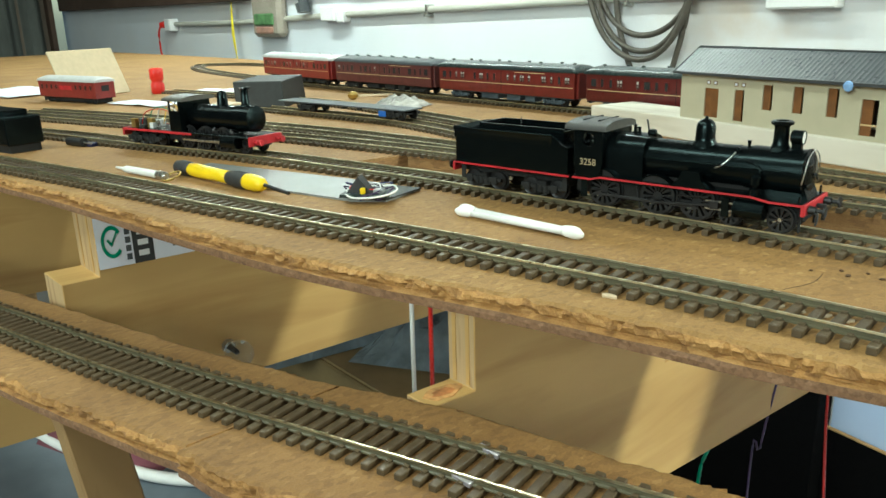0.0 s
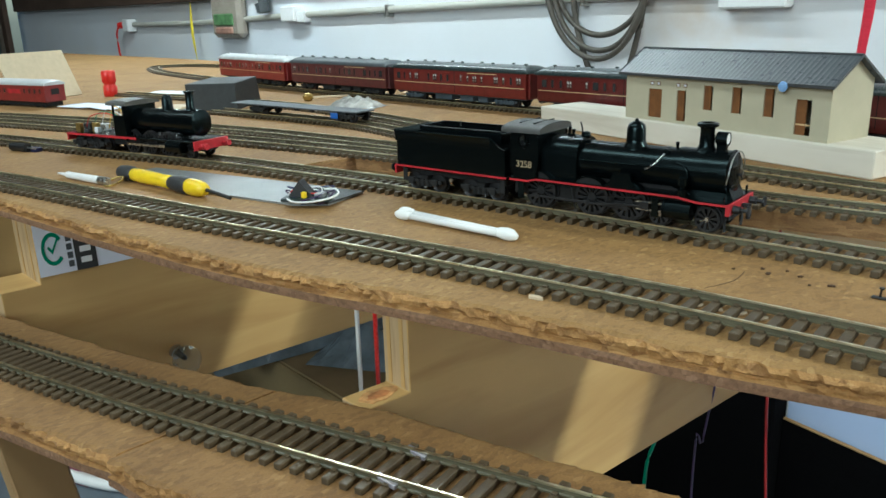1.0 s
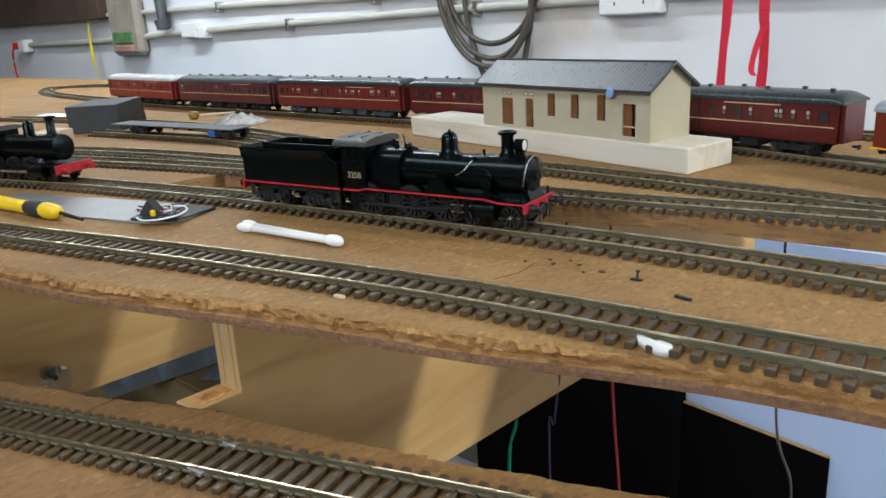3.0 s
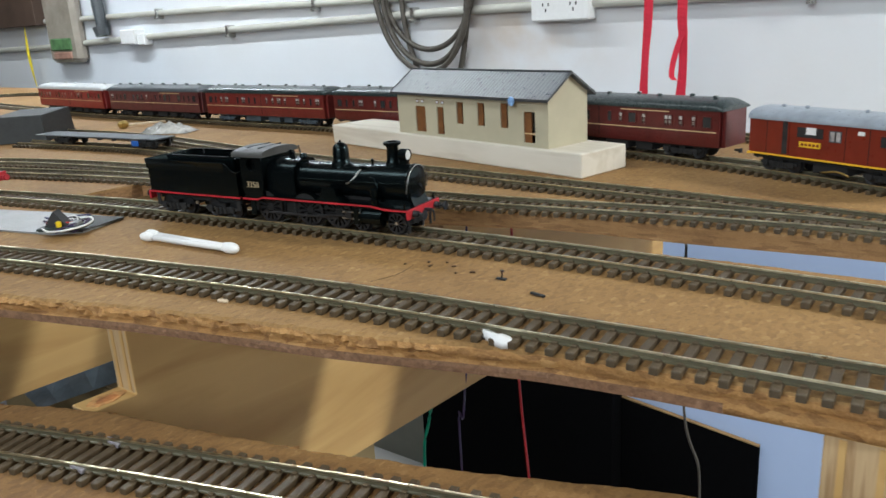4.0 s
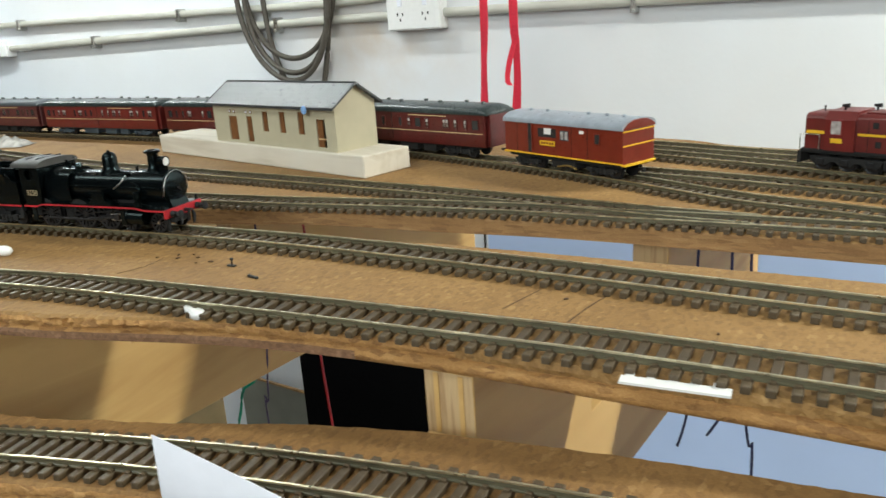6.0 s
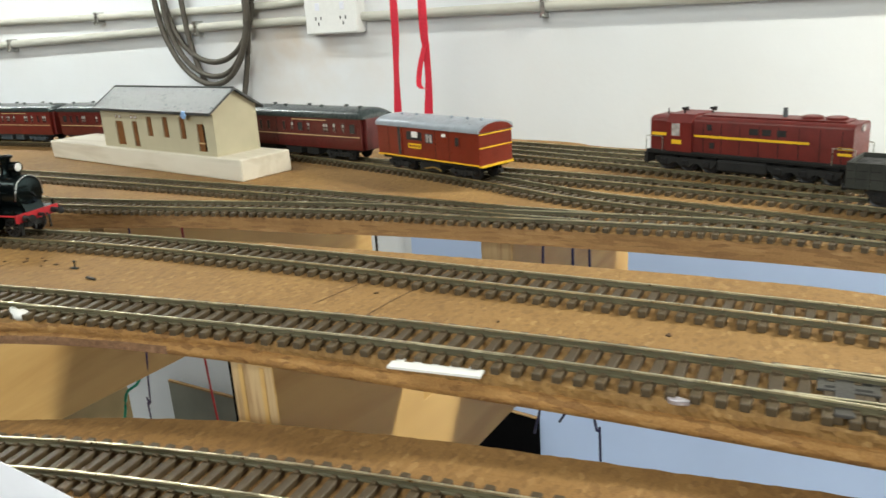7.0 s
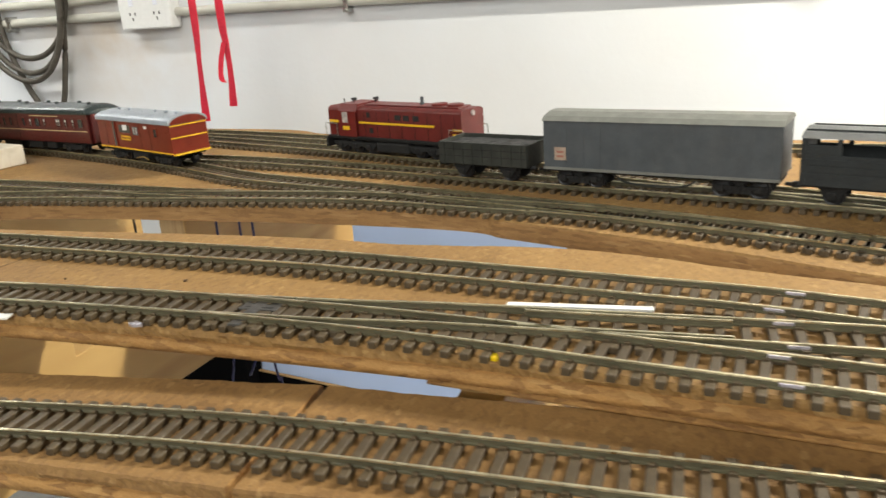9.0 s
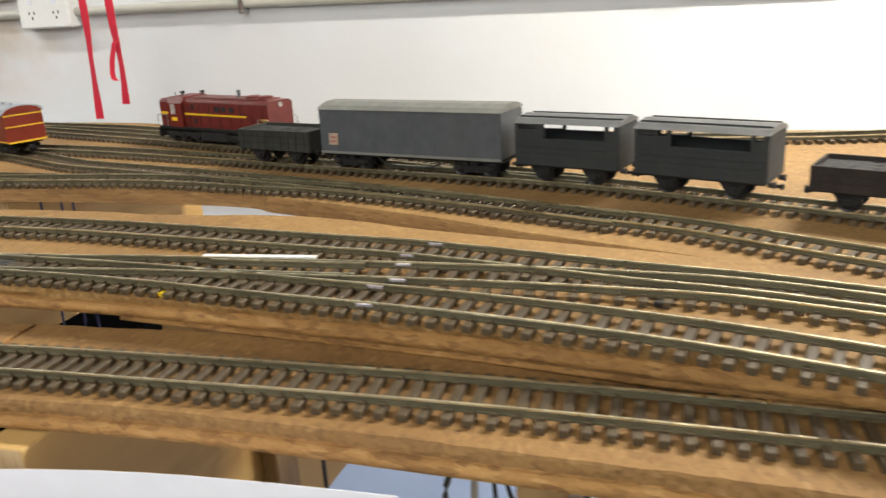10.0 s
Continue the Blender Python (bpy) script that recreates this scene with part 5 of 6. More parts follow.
# ---- station building on its block ----
HOUSE = place(-134, 331, 12.0, -12.8)
blk = thing("timber_block", "pale raw timber block under the station building", "block", place(-134, 331, BOARD_C, -12.8))
bb = slab(-102, 203, -3.0, 46, 0, 17, 0.8)
for v in bb.verts:
    v.co.y += 1.2 * noise.noise(Vector((v.co.x * 0.02, 1, v.co.z * 0.03)))
part("block", bb, M_PLINTH, blk)


def station():
    h = thing("station_building", "unpainted cream card station building with a grey metal roof", "model building", HOUSE)
    # openings along the front: from, to, foot and head
    gaps = [(23.5, 36.5, 2.5, 23.5), (51, 59.5, 2, 24), (75, 83, 12, 28.8), (99, 107, 12, 29.2), (124, 132, 12, 30), (147.5, 158.5, 3, 25)]
    wall = bmesh.new()
    x = 0.0
    for a, b, z0, z1 in gaps:
        box(wall, x, a, 0, 1.5, 0, 37)
        box(wall, a, b, 0, 1.5, 0, z0)
        box(wall, a, b, 0, 1.5, z1, 37)
        x = b
    box(wall, x, 171, 0, 1.5, 0, 37)
    bmesh.ops.remove_doubles(wall, verts=wall.verts, dist=0.001)
    f = part("front_wall", wall, M_HOUSE, h)
    for k, (a, b, z0, z1) in enumerate(gaps):
        if k < 2:
            for q in (0, 1):
                m = (a + b) / 2 + (q - 0.5) * 6.4
                part("glazing", slab(m - 1.1, m + 1.1, -0.3, 0.1, 26.7, 28.5), M_PAPER, part("fanlight", slab(m - 1.7, m + 1.7, -0.15, 0.2, 26.2, 29), M_DOOR, f))
        if k == 0:
            part("door", slab(a, b, 0.9, 1.4, z0, z1), M_DOOR, f, "brown card door")
        elif k == 5:
            part("door", slab(a, b - 4, 0.9, 1.4, z0, z1), M_DOOR, f, "brown card door, half open")
            part("door_rail", slab(a, b, 0.6, 1.0, z0 + 6, z0 + 7), M_CREAM, f)
        else:
            part("window_frame", slab(b - 2.6, b - 1.8, 0.5, 1.0, z0, z1), M_DOOR, f)
            part("window_blind", slab(a, b - 2.6, 1.0, 1.4, z0, z1), M_DOOR, f)
    part("rear_wall", slab(0, 171, 40.5, 42, 0, 37), M_HOUSE, h)
    for x0 in (0.0, 169.5):
        part("gable_wall", prism([(1.5, 0), (40.5, 0), (40.5, 37), (21, 50.2), (1.5, 37)], x0, x0 + 1.5, None, "x"), M_HOUSE, h)
    part("floor", slab(1.5, 169.5, 1.5, 40.5, 0, 0.6), M_DOOR, h)
    for s in (1, -1):
        bm = bmesh.new()
        n = 178
        rows = []
        for i in range(n * 2 + 1):
            x1 = -3.5 + i * 0.5
            rib = 0.16 * (0.5 + 0.5 * math.cos(2 * math.pi * i / 7.0)) ** 3
            rows.append([bm.verts.new((x1, 21 - s * 25.5, 34.4 + rib)), bm.verts.new((x1, 21, 51.4 + rib)), bm.verts.new((x1, 21, 50.6)), bm.verts.new((x1, 21 - s * 25.5, 33.6))])
        for a, b in zip(rows, rows[1:]):
            for i in range(4):
                bm.faces.new((a[i], a[(i + 1) % 4], b[(i + 1) % 4], b[i]))
        bm.faces.new(rows[0])
        bm.faces.new(rows[-1])
        bmesh.ops.recalc_face_normals(bm, faces=bm.faces)
        part("roof", bm, M_ZINC, h, "grey ribbed metal roof sheet")
        part("fascia", slab(-3.6, 174.6, min(21 - s * 25.5, 21 - s * 26.3), max(21 - s * 25.5, 21 - s * 26.3), 32.8, 34.8), M_ROOF, h, "dark edging along the eave")
        for xe in (-4.1, 174.5):
            part("bargeboard", prism([(21 - s * 26.2, 32.8), (21, 50.2), (21, 52.0), (21 - s * 26.2, 34.8)], xe, xe + 0.6, None, "x"), M_ROOF, h)
    part("ridge_cap", rod(bmesh.new(), (-3.6, 21, 51.6), (174.6, 21, 51.6), 0.8, None, 8), M_ROOF, h)
    part("putty", lathe([(3.4, 0), (3.0, 0.8), (1.4, 1.4), (0, 1.5)], 12), M_BLUE, h, "dab of pale blue putty").matrix_basis = pose(141 * MM, -5.6 * MM, 32.6 * MM, 90, 0, 0)
    return h


station()
# ---- second engine and stock on the board ----
def stripped_engine(m):
    e = thing("stripped_steam_engine", "black model steam engine with red front beam, its rear body removed", "locomotive", m)
    smooth_by_angle(part("boiler", moved(lathe([(8.4, 4), (8.4, 50), (9.0, 50.2), (9.0, 66), (7.4, 66.6), (0, 67.4)], 28, "x"), 0, 0, 23), M_BLACK, e), 30)
    smooth_by_angle(part("dome", moved(lathe([(4.6, 0), (3.8, 1), (3.6, 8), (2.6, 10), (0.8, 10.6), (0, 11)], 20), 34, 0, 30.5), M_BLACK, e), 50)
    smooth_by_angle(part("chimney", moved(lathe([(4.2, 0), (3, 1.4), (2.7, 11), (3.8, 11.6), (3.8, 12.8), (2.4, 13), (0, 11)], 20), 57, 0, 31.5), M_BLACK, e), 40)
    part("running_plate", slab(-22, 72, -14, 14, 11, 12.4, 0.2), M_BLACK, e)
    for s in (-1, 1):
        part("red_line", slab(-62, 14, min(s * 14, s * 14.5), max(s * 14, s * 14.5), 10.6, 12.2), M_RED, e, "red strip along the frame")
        part("cab_side", slab(-8, 4, s * 13.6 - 0.4, s * 13.6 + 0.4, 12.4, 27), M_BLACK, e)
        part("cab_pillar", slab(2.6, 4, s * 13.6 - 0.4, s * 13.6 + 0.4, 27, 35), M_BLACK, e)
        part("cab_post", slab(-8, -6.6, s * 13.6 - 0.4, s * 13.6 + 0.4, 27, 35), M_BLACK, e)
        part("cylinder", rod(bmesh.new(), (46, s * 12.8, 8), (60, s * 12.8, 8), 4.2, None, 16), M_BLACK, e)
        part("coupling_rod", slab(2, 42, s * 12 - 0.4, s * 12 + 0.4, 6.2, 7.6), M_STEEL, e)
        part("connecting_rod", rod(bmesh.new(), (46, s * 12.8, 8), (22, s * 12.6, 7), 0.7, None, 6), M_STEEL, e)
        part("buffer", moved(lathe([(1.7, 74), (1.5, 77), (0.8, 77), (0.8, 79), (2.3, 79.2), (2.1, 80)], 12, "x"), 0, s * 10, 9), M_RED, e)
    part("cab_front", slab(3.4, 4.2, -13.4, 13.4, 12.4, 34), M_BLACK, e)
    smooth_by_angle(part("cab_roof", roof_bmesh(-13, 8, 14.6, 34.6, 37.4, 0.6, 0, 0.7), worn("dusty_cab_roof", (0.09, 0.088, 0.08), 0.34, vary=0.2), e, "dusty grey cab roof"), 40)
    part("buffer_beam", slab(72, 74, -15, 15, 6.4, 12.6, 0.2), M_RED, e, "bright red buffer beam")
    part("main_frame", slab(-20, 72, -6.5, 6.5, 5, 11.2), M_UNDER, e)
    for x in (4, 22, 40):
        axle_pair(e, x, 8.2, 12)
    axle_pair(e, 62, 4.8, 9)
    t = part("tender_chassis", slab(-63, -18, -13, 13, 10, 12, 0.2), M_BLACK, e, "bare tender chassis with circuitry")
    for x in (-51, -31):
        bogie(e, x, 6.0, 4.6)
    r = random.Random(11)
    for k in range(11):
        x, y = r.uniform(-58, -24), r.uniform(-9, 9)
        part("component", slab(x - r.uniform(1, 3), x + r.uniform(1, 3), y - 1.6, y + 1.6, 12, 12 + r.uniform(2, 8), 0.2), r.choice([M_WHITE, M_GREY, M_BRASS, M_RUBBER, M_STEEL]), t)
    for k, mat in enumerate((M_REDPLASTIC, M_GREEN, M_WHITE, M_YELLOW, M_RUBBER)):
        tube([(-54 + 6 * k, -4 + 2 * k, 14), (-42 + 4 * k, -8 + 4 * k, 24 + 2 * k), (-26 + 3 * k, -4 + 2 * k, 26), (-8, -3 + 1.5 * k, 18)], 0.35, mat, t, "wire", 5, 2)
    part("rear_beam", slab(-65, -63, -14, 14, 6.4, 12, 0.2), M_RED, e)
    return e


stripped_engine(on_track(L1, -352, 0.0))

tn = thing("spare_tender_body", "plain black model tender body standing on the board", "tender", place(-486, -56, 0, 12))
part("tank", slab(-36, 26, -14, 14, 6, 27, 0.8), M_BLACK, tn)
part("skirt", slab(-34, 24, -12, 12, 0, 6, 0.4), M_UNDER, tn)
part("coal_rail", slab(-34, 10, -12.5, 12.5, 27, 31, 0.6), M_BLACK, tn)


def old_carriage(m):
    c = thing("short_carriage", "faded red carriage with a silver roof, standing among the clutter", "railway carriage", m)
    b = part("body", slab(-70, 70, -16, 16, 8, 32, 0.8), M_BRIGHTRED, c)
    smooth_by_angle(part("roof", roof_bmesh(-71, 71, 16, 31.5, 38, 0.8, 3), M_WHITEROOF, c), 50)
    for x in range(-60, 61, 12):
        if abs(x) > 14:
            pane(c, x - 2, x + 2, 20, 26, 16, M_DARKGLASS, "window", M_BRIGHTRED)
    part("sign", slab(-16, 14, -16.4, -16, 19, 25), M_RED, b)
    part("end_window", slab(70, 70.4, -6, 6, 18, 26), M_DARKGLASS, b)
    part("underframe", slab(-66, 66, -12, 12, 2, 8.2), M_UNDER, c)
    for s in (-1, 1):
        bogie(c, s * 46, 9, 4.8)
    return c


old_carriage(place(-885, 122, BOARD_C, 15) @ Matrix.Scale(0.88, 4))


def flat_wagon(m):
    w = thing("flat_wagon", "bare grey flat wagon floor on black bogies", "railway wagon", m)
    part("deck", slab(-104, 84, -12.5, 12.5, 8.6, 9.8, 0.2), M_GREY, w)
    part("centre_sill", slab(-98, 80, -4, 4, 7.2, 8.6), M_UNDER, w)
    bogie(w, -60, 8.5, 4.6)
    bogie(w, 68, 8.5, 4.6)
    part("blue_dab", slab(52, 62, -14.4, -13.6, 2.6, 8, 0.4), worn("blue_paint", (0.02, 0.1, 0.4), 0.5), w)
    for x in (-30, 0, 22):
        part("bracket", slab(x - 2, x + 2, -12, -9, 6.6, 8.6), M_UNDER, w)
    return w


flat_wagon(on_track(YB, -446))
cs = thing("black_card_box", "black tapered box standing on the yard board", "box", place(-641, 267, BOARD_C, 44))
bx = slab(-28, 28, -50, 50, 0, 30, 0.8)
for v in bx.verts:
    if v.co.z > 18:
        v.co.x -= 2.5
        v.co.y *= 0.96
part("shell", bx, worn("black_card", (0.02, 0.022, 0.023), 0.6, vary=0.2), cs)

# ---- tools and clutter ----
bud = thing("cotton_bud", "white double-ended cotton bud lying on the board", "cotton bud", place(-37, 41.5, 0, 5.0), "pair of cotton buds")
part("stick", rod(bmesh.new(), (-27, 0, 2.3), (27, 0, 2.3), 1.5, None, 14), M_WHITE, bud, "", True)
for s in (-1, 1):
    tip = lathe([(1.5, 0), (2.0, 1.5), (2.35, 4), (2.4, 6), (2.1, 8.4), (1.2, 10), (0, 10.4)], 16, "x")
    bmesh.ops.scale(tip, vec=(s, 1, 1), verts=tip.verts)
    bmesh.ops.reverse_faces(tip, faces=tip.faces) if s < 0 else None
    part("tip", moved(tip, s * 26, 0, 2.4), M_COTTON, bud, "fluffy cotton tip", True)
copy_thing(bud, place(-39.8, 45.2, 0, 2.6))


def screwdriver():
    s = thing("screwdriver", "yellow and black screwdriver lying across the sheet metal", "screwdriver", place(-190, -1, 4.9, 5 + 180) @ Matrix.Diagonal((1.22, 0.76, 0.76, 1)))
    part("end_ball", lathe([(0, -2), (3.5, -1.4), (5.4, 1), (6.2, 5), (6.3, 10), (6.0, 12)], 20, "x"), M_TOOLYELLOW, s, "yellow rounded end", True)
    part("collar", lathe([(6.0, 12), (6.5, 13), (6.6, 19), (5.8, 25), (5.2, 27)], 20, "x"), M_RUBBER, s, "black rubber band", True)
    part("grip", lathe([(5.2, 27), (5.0, 36), (5.4, 46), (5.6, 56), (5.2, 62)], 20, "x"), M_TOOLYELLOW, s, "yellow grip", True)
    part("cap", lathe([(5.2, 62), (6.2, 64), (6.4, 70), (5.4, 75), (3.0, 77), (0, 77.4)], 20, "x"), M_RUBBER, s, "black end cap", True)
    part("shaft", rod(bmesh.new(), (-2, 0, 0), (-20, 0, -2.2), 1.4, None, 12), M_IRON, s)
    return s


screwdriver()
sp = thing("sheet_of_metal", "thin pale grey metal sheet lying on the board", "metal sheet", place(0, 0, 0.1))
part("sheet", prism([(-294, 5), (-196, 5), (-134, 20), (-120, 32), (-128, 62), (-180, 52), (-297, 20)], 0, 1.1), M_PLATE, sp)
bc = thing("black_card", "small black card lying on the metal sheet's end", "card", place(0, 0, 1.3))
part("sheet", prism([(-143, 18), (-119, 31), (-127, 62), (-152, 54)], 0, 0.5), M_RUBBER, bc)
pen = thing("glue_tube", "slim white tube lying beside the track", "tube", place(-291, -27, 2.6, 10))
part("barrel", lathe([(0.6, -34), (1.0, -26), (2.2, -22), (2.4, 10), (2.4, 14)], 14, "x"), M_WHITE, pen, "", True)
part("cap", lathe([(2.6, 14), (2.6, 22), (1.8, 23)], 14, "x"), M_STEEL, pen)
rg = thing("key_ring", "small brass split ring beside the screwdriver", "ring", place(-268, -20, 1.2, 0))
tube([(5.5 * math.cos(a), 5.5 * math.sin(a), 1 + 2 * math.sin(a)) for a in np.linspace(0, 2 * math.pi, 14)], 0.7, M_BRASS, rg, "ring", 6, 1.2)

pc = thing("circuit_board", "small circuit board in clear film with a tangle of thin wires", "circuit board", place(-128, 26, 1.9, 34))
part("board", slab(-13, 13, -7, 7, 2, 3.2), worn("dark_green_board", (0.015, 0.03, 0.03), 0.4), pc)
part("chip", prism([(-11, 2.4), (4, 2.4), (-4, 12)], -3, 4, None, "y"), M_RUBBER, pc, "black folded chip")
part("coil", moved(lathe([(0.9, 0), (1.5, 0.5), (1.5, 3.0), (0.9, 3.4)], 12), -1, -4.4, 3.2), M_TOOLYELLOW, pc, "yellow coil")
part("socket", slab(4, 9, -3, 3, 3.2, 5.4, 0.3), M_PLATE, pc)
tube([(-10, -6, 3), (-4, -10, 2.4), (6, -11, 3), (14, -6, 4), (16, 1, 5), (12, 6, 6), (4, 6, 5.4), (-4, 4, 6)], 0.55, M_WHITE, pc, "wire", 6, 1.2, "white looped wire")
r = random.Random(5)
for k in range(11):
    mat = (M_WIREPURPLE, M_WIREBLUE, M_RUBBER, M_WIREPURPLE, M_WIREBLUE, M_GREY, M_WHITE, M_REDPLASTIC)[k % 8]
    a0 = r.uniform(0, 6.28)
    pts = [(r.uniform(-8, 8), r.uniform(-5, 5), 3.4)]
    for q in range(4):
        a0 += r.uniform(0.5, 1.6)
        pts.append((13 * math.cos(a0) * r.uniform(0.5, 1.15), 9 * math.sin(a0) * r.uniform(0.5, 1.1) + (5 if k % 2 else 0), r.uniform(0.6, 7)))
    tube(pts, 0.38, mat, pc, "wire", 5, 1.4)

tk = thing("track_pin", "thin dark pin standing in the board", "pin", place(134, 72, 0, 0))
part("shaft", rod(bmesh.new(), (0, 0, -1), (0.5, 0, 3.6), 0.4, None, 8), M_IRON, tk)
part("head", rod(bmesh.new(), (0.5, 0, 3.6), (0.55, 0, 4.1), 0.9, None, 10), M_IRON, tk)
part("burr", slab(-2.4, 2.4, -1.0, 1.0, 0, 0.8, 0.3), M_IRON, tk)
st = thing("staple", "flat dark metal staple lying on the board", "staple", place(157, 62, 0.1, -12))
part("wire", slab(-3.6, 3.6, -0.8, 0.8, 0, 1.0, 0.3), M_IRON, st)


def blot(name, label, category, x, y, size, mat, seed, high=0.8, stretch=1.8, turn=0.0):
    """A flat uneven crumb or dab."""
    t = thing(name, label, category, place(x, y, 0.0, turn))
    rr = random.Random(seed)
    out = [(stretch * size * math.cos(a) * rr.uniform(0.65, 1.15), size * math.sin(a) * rr.uniform(0.65, 1.15)) for a in np.linspace(0, 2 * math.pi, 12, endpoint=False)]
    bm = prism(out, -0.1, high)
    bmesh.ops.bevel(bm, geom=[e for e in bm.edges], offset=0.12 * size, segments=1, affect="EDGES")
    part("dab", bm, mat, t)
    return t


gl = thing("white_glue_dab", "white smear of glue on the edge of the board", "glue", place(166.5, 16.6, 0.0, -14))
gm = prism([(-8, 0.6), (-6.5, 2.0), (-4, 1.7), (-1.5, 1.5), (2, 2.6), (5.5, 2.7), (7.4, 1.2), (7.6, -0.8), (5.6, -2.4), (2, -2.6), (-1.5, -1.7), (-4.5, -0.8), (-7, -0.6)], -0.1, 3.0)
bmesh.ops.bevel(gm, geom=[e for e in gm.edges], offset=0.35, segments=2, affect="EDGES")
part("smear", gm, M_WHITE, gl, "", True)
for k, (x, y) in enumerate(((92.6, 27), (99.4, 28), (106.4, 29.5), (113.2, 30))):
    blot("paint_fleck", "pale fleck of paint between two sleepers", "paint", x, y, 1.6, M_PINE, 20 + k, 0.6, 1.3, 60)
blot("wood_chip", "pale splinter of wood by the track", "wood chip", 48, -3, 1.4, M_PINE, 4, 1.0, 2.6, 10)
for k, (x, y) in enumerate([(100, 80), (106, 77), (96, 73), (112, 70), (92, 77), (118, 74), (84, 70), (-300, -18), (-312, -22), (-290, -8), (300, 84), (420, 76), (360, 70)]):
    blot("crumb", "small dark crumb of dirt on the board", "debris", x, y, 0.5 + 0.25 * (k % 3), M_CRACK, k, 0.5, 1.4, 40 * k)
blot("yellow_dab", "small yellow dab on the board's edge", "paint", 571, 26.4, 2.0, M_TOOLYELLOW, 9, 1.6, 1.0, 30)
blot("putty_dab", "pale dab of putty under a sleeper", "putty", 431, 29.6, 1.5, M_JOINER, 12, 1.4, 2.5)
blot("dark_burr", "dark clip under the rails", "clip", 757, 38, 2.6, M_IRON, 14, 2.0, 1.6)

# white toothed strips left of plastic sleepers
for x, y, n, turn, label in ((356, 27, 5, 5, "white toothed plastic strip tucked under the track"), (592, 66.0, 8, 3.5, "white plastic strip lying between the rails")):
    t = thing("plastic_strip", label, "plastic strip", place(x, y, 0.15 if n == 5 else 2.6, turn))
    bm = slab(-n * 3.2, n * 3.2, -3.2 if n == 5 else -1.6, 1.5, 0, 0.8)
    for k in range(n if n == 5 else 0):
        box(bm, -n * 3.2 + 1 + 6.4 * k, -n * 3.2 + 3.6 + 6.4 * k, 1.5, 4.0, 0, 0.8)
    part("strip", bm, M_WHITE, t)

cd = thing("beige_card", "square beige card leaning upright", "card", place(-947, 171, BOARD_C, 110))
part("sheet", slab(-52, 52, -1, 1, 0, 68, 0.2), M_CARD, cd).matrix_basis = pose(0, 0, 0.0005, -25, 0, 0)
cn = thing("red_tub", "small red plastic tub standing on the yard board", "tub", place(-902, 236, BOARD_C, 0))
part("tub", lathe([(8.4, 0), (9.2, 2), (9.2, 13), (7.6, 15), (7.6, 18), (9.4, 20), (9.4, 33), (8, 35), (0, 35.5)], 18), M_REDPLASTIC, cn, "", True)
for x, y, w, h2, a, label in ((-770, 165, 100, 40, 15, "loose white paper on the yard board"), (-845, 300, 80, 45, 25, "crumpled white paper among clutter"), (-1110, 110, 170, 110, 10, "large white sheet of paper on the board")):
    t = thing("paper_sheet", label, "paper", place(x, y, BOARD_C + 0.2, a))
    bm = bmesh.new()
    g = [[bm.verts.new((w * (i / 8 - 0.5), h2 * (j / 6 - 0.5), 2.2 + 2 * noise.noise(Vector((i * 0.5, j * 0.5, x))))) for j in range(7)] for i in range(9)]
    for i in range(8):
        for j in range(6):
            bm.faces.new((g[i][j], g[i + 1][j], g[i + 1][j + 1], g[i][j + 1]))
    ex = bmesh.ops.extrude_face_region(bm, geom=list(bm.faces))
    bmesh.ops.translate(bm, vec=(0, 0, -0.4), verts=[v for v in ex["geom"] if isinstance(v, bmesh.types.BMVert)])
    bmesh.ops.recalc_face_normals(bm, faces=bm.faces)
    part("sheet", bm, M_PAPER, t, "", True)
mt = thing("motor_parts", "small heap of dark motor parts on the board", "motor", place(-455, -14, 0, 15))
part("armature", rod(bmesh.new(), (-14, 0, 3.5), (6, 0, 3.5), 3.4, None, 12), M_IRON, mt)
part("shaft", rod(bmesh.new(), (-22, 0, 3.5), (16, 0, 3.5), 0.8, None, 8), M_STEEL, mt)
part("bracket", slab(-4, 12, 2, 8, 0, 3, 0.4), M_WIREBLUE, mt)
bg = thing("plastic_bag", "crumpled clear plastic bag on the yard board", "plastic bag", place(-492, 344, BOARD_C, 20))
bm = bmesh.new()
g = [[bm.verts.new((64 * (i / 14 - 0.5), 30 * (j / 8 - 0.5), 1 + 12 * math.sin(math.pi * i / 14) ** 0.5 * math.sin(math.pi * j / 8) * (0.8 + 0.6 * noise.noise(Vector((i * 0.7, j * 0.7, 2)))))) for j in range(9)] for i in range(15)]
for i in range(14):
    for j in range(8):
        bm.faces.new((g[i][j], g[i + 1][j], g[i + 1][j + 1], g[i][j + 1]))
part("film", bm, worn("whitish_plastic_film", (0.4, 0.39, 0.37), 0.1, vary=0.5, scale=60), bg)
lp = thing("brass_casting", "small brass casting with a thin rod", "casting", place(-596, 352, BOARD_C, 30))
part("lump", moved(lathe([(3, 0), (6, 2), (7, 6), (4, 9), (0, 10)], 10), 0, 0, 0), M_BRASS, lp)
part("rod", rod(bmesh.new(), (4, 0, 4), (40, 30, 3), 1.6, None, 8), M_PINE, lp)
for x, y, a in ((-560, 168, 12), (-548, 150, 12)):
    t = thing("wood_offcut", "small pale wood offcut on the yard board", "offcut", place(x, y, BOARD_C + RAIL_TOP, a))
    part("block", slab(-14, 14, -9, 9, 0, 11, 0.5), M_PINE, t)

# ---- framework under the boards ----
SKEW = 0.075


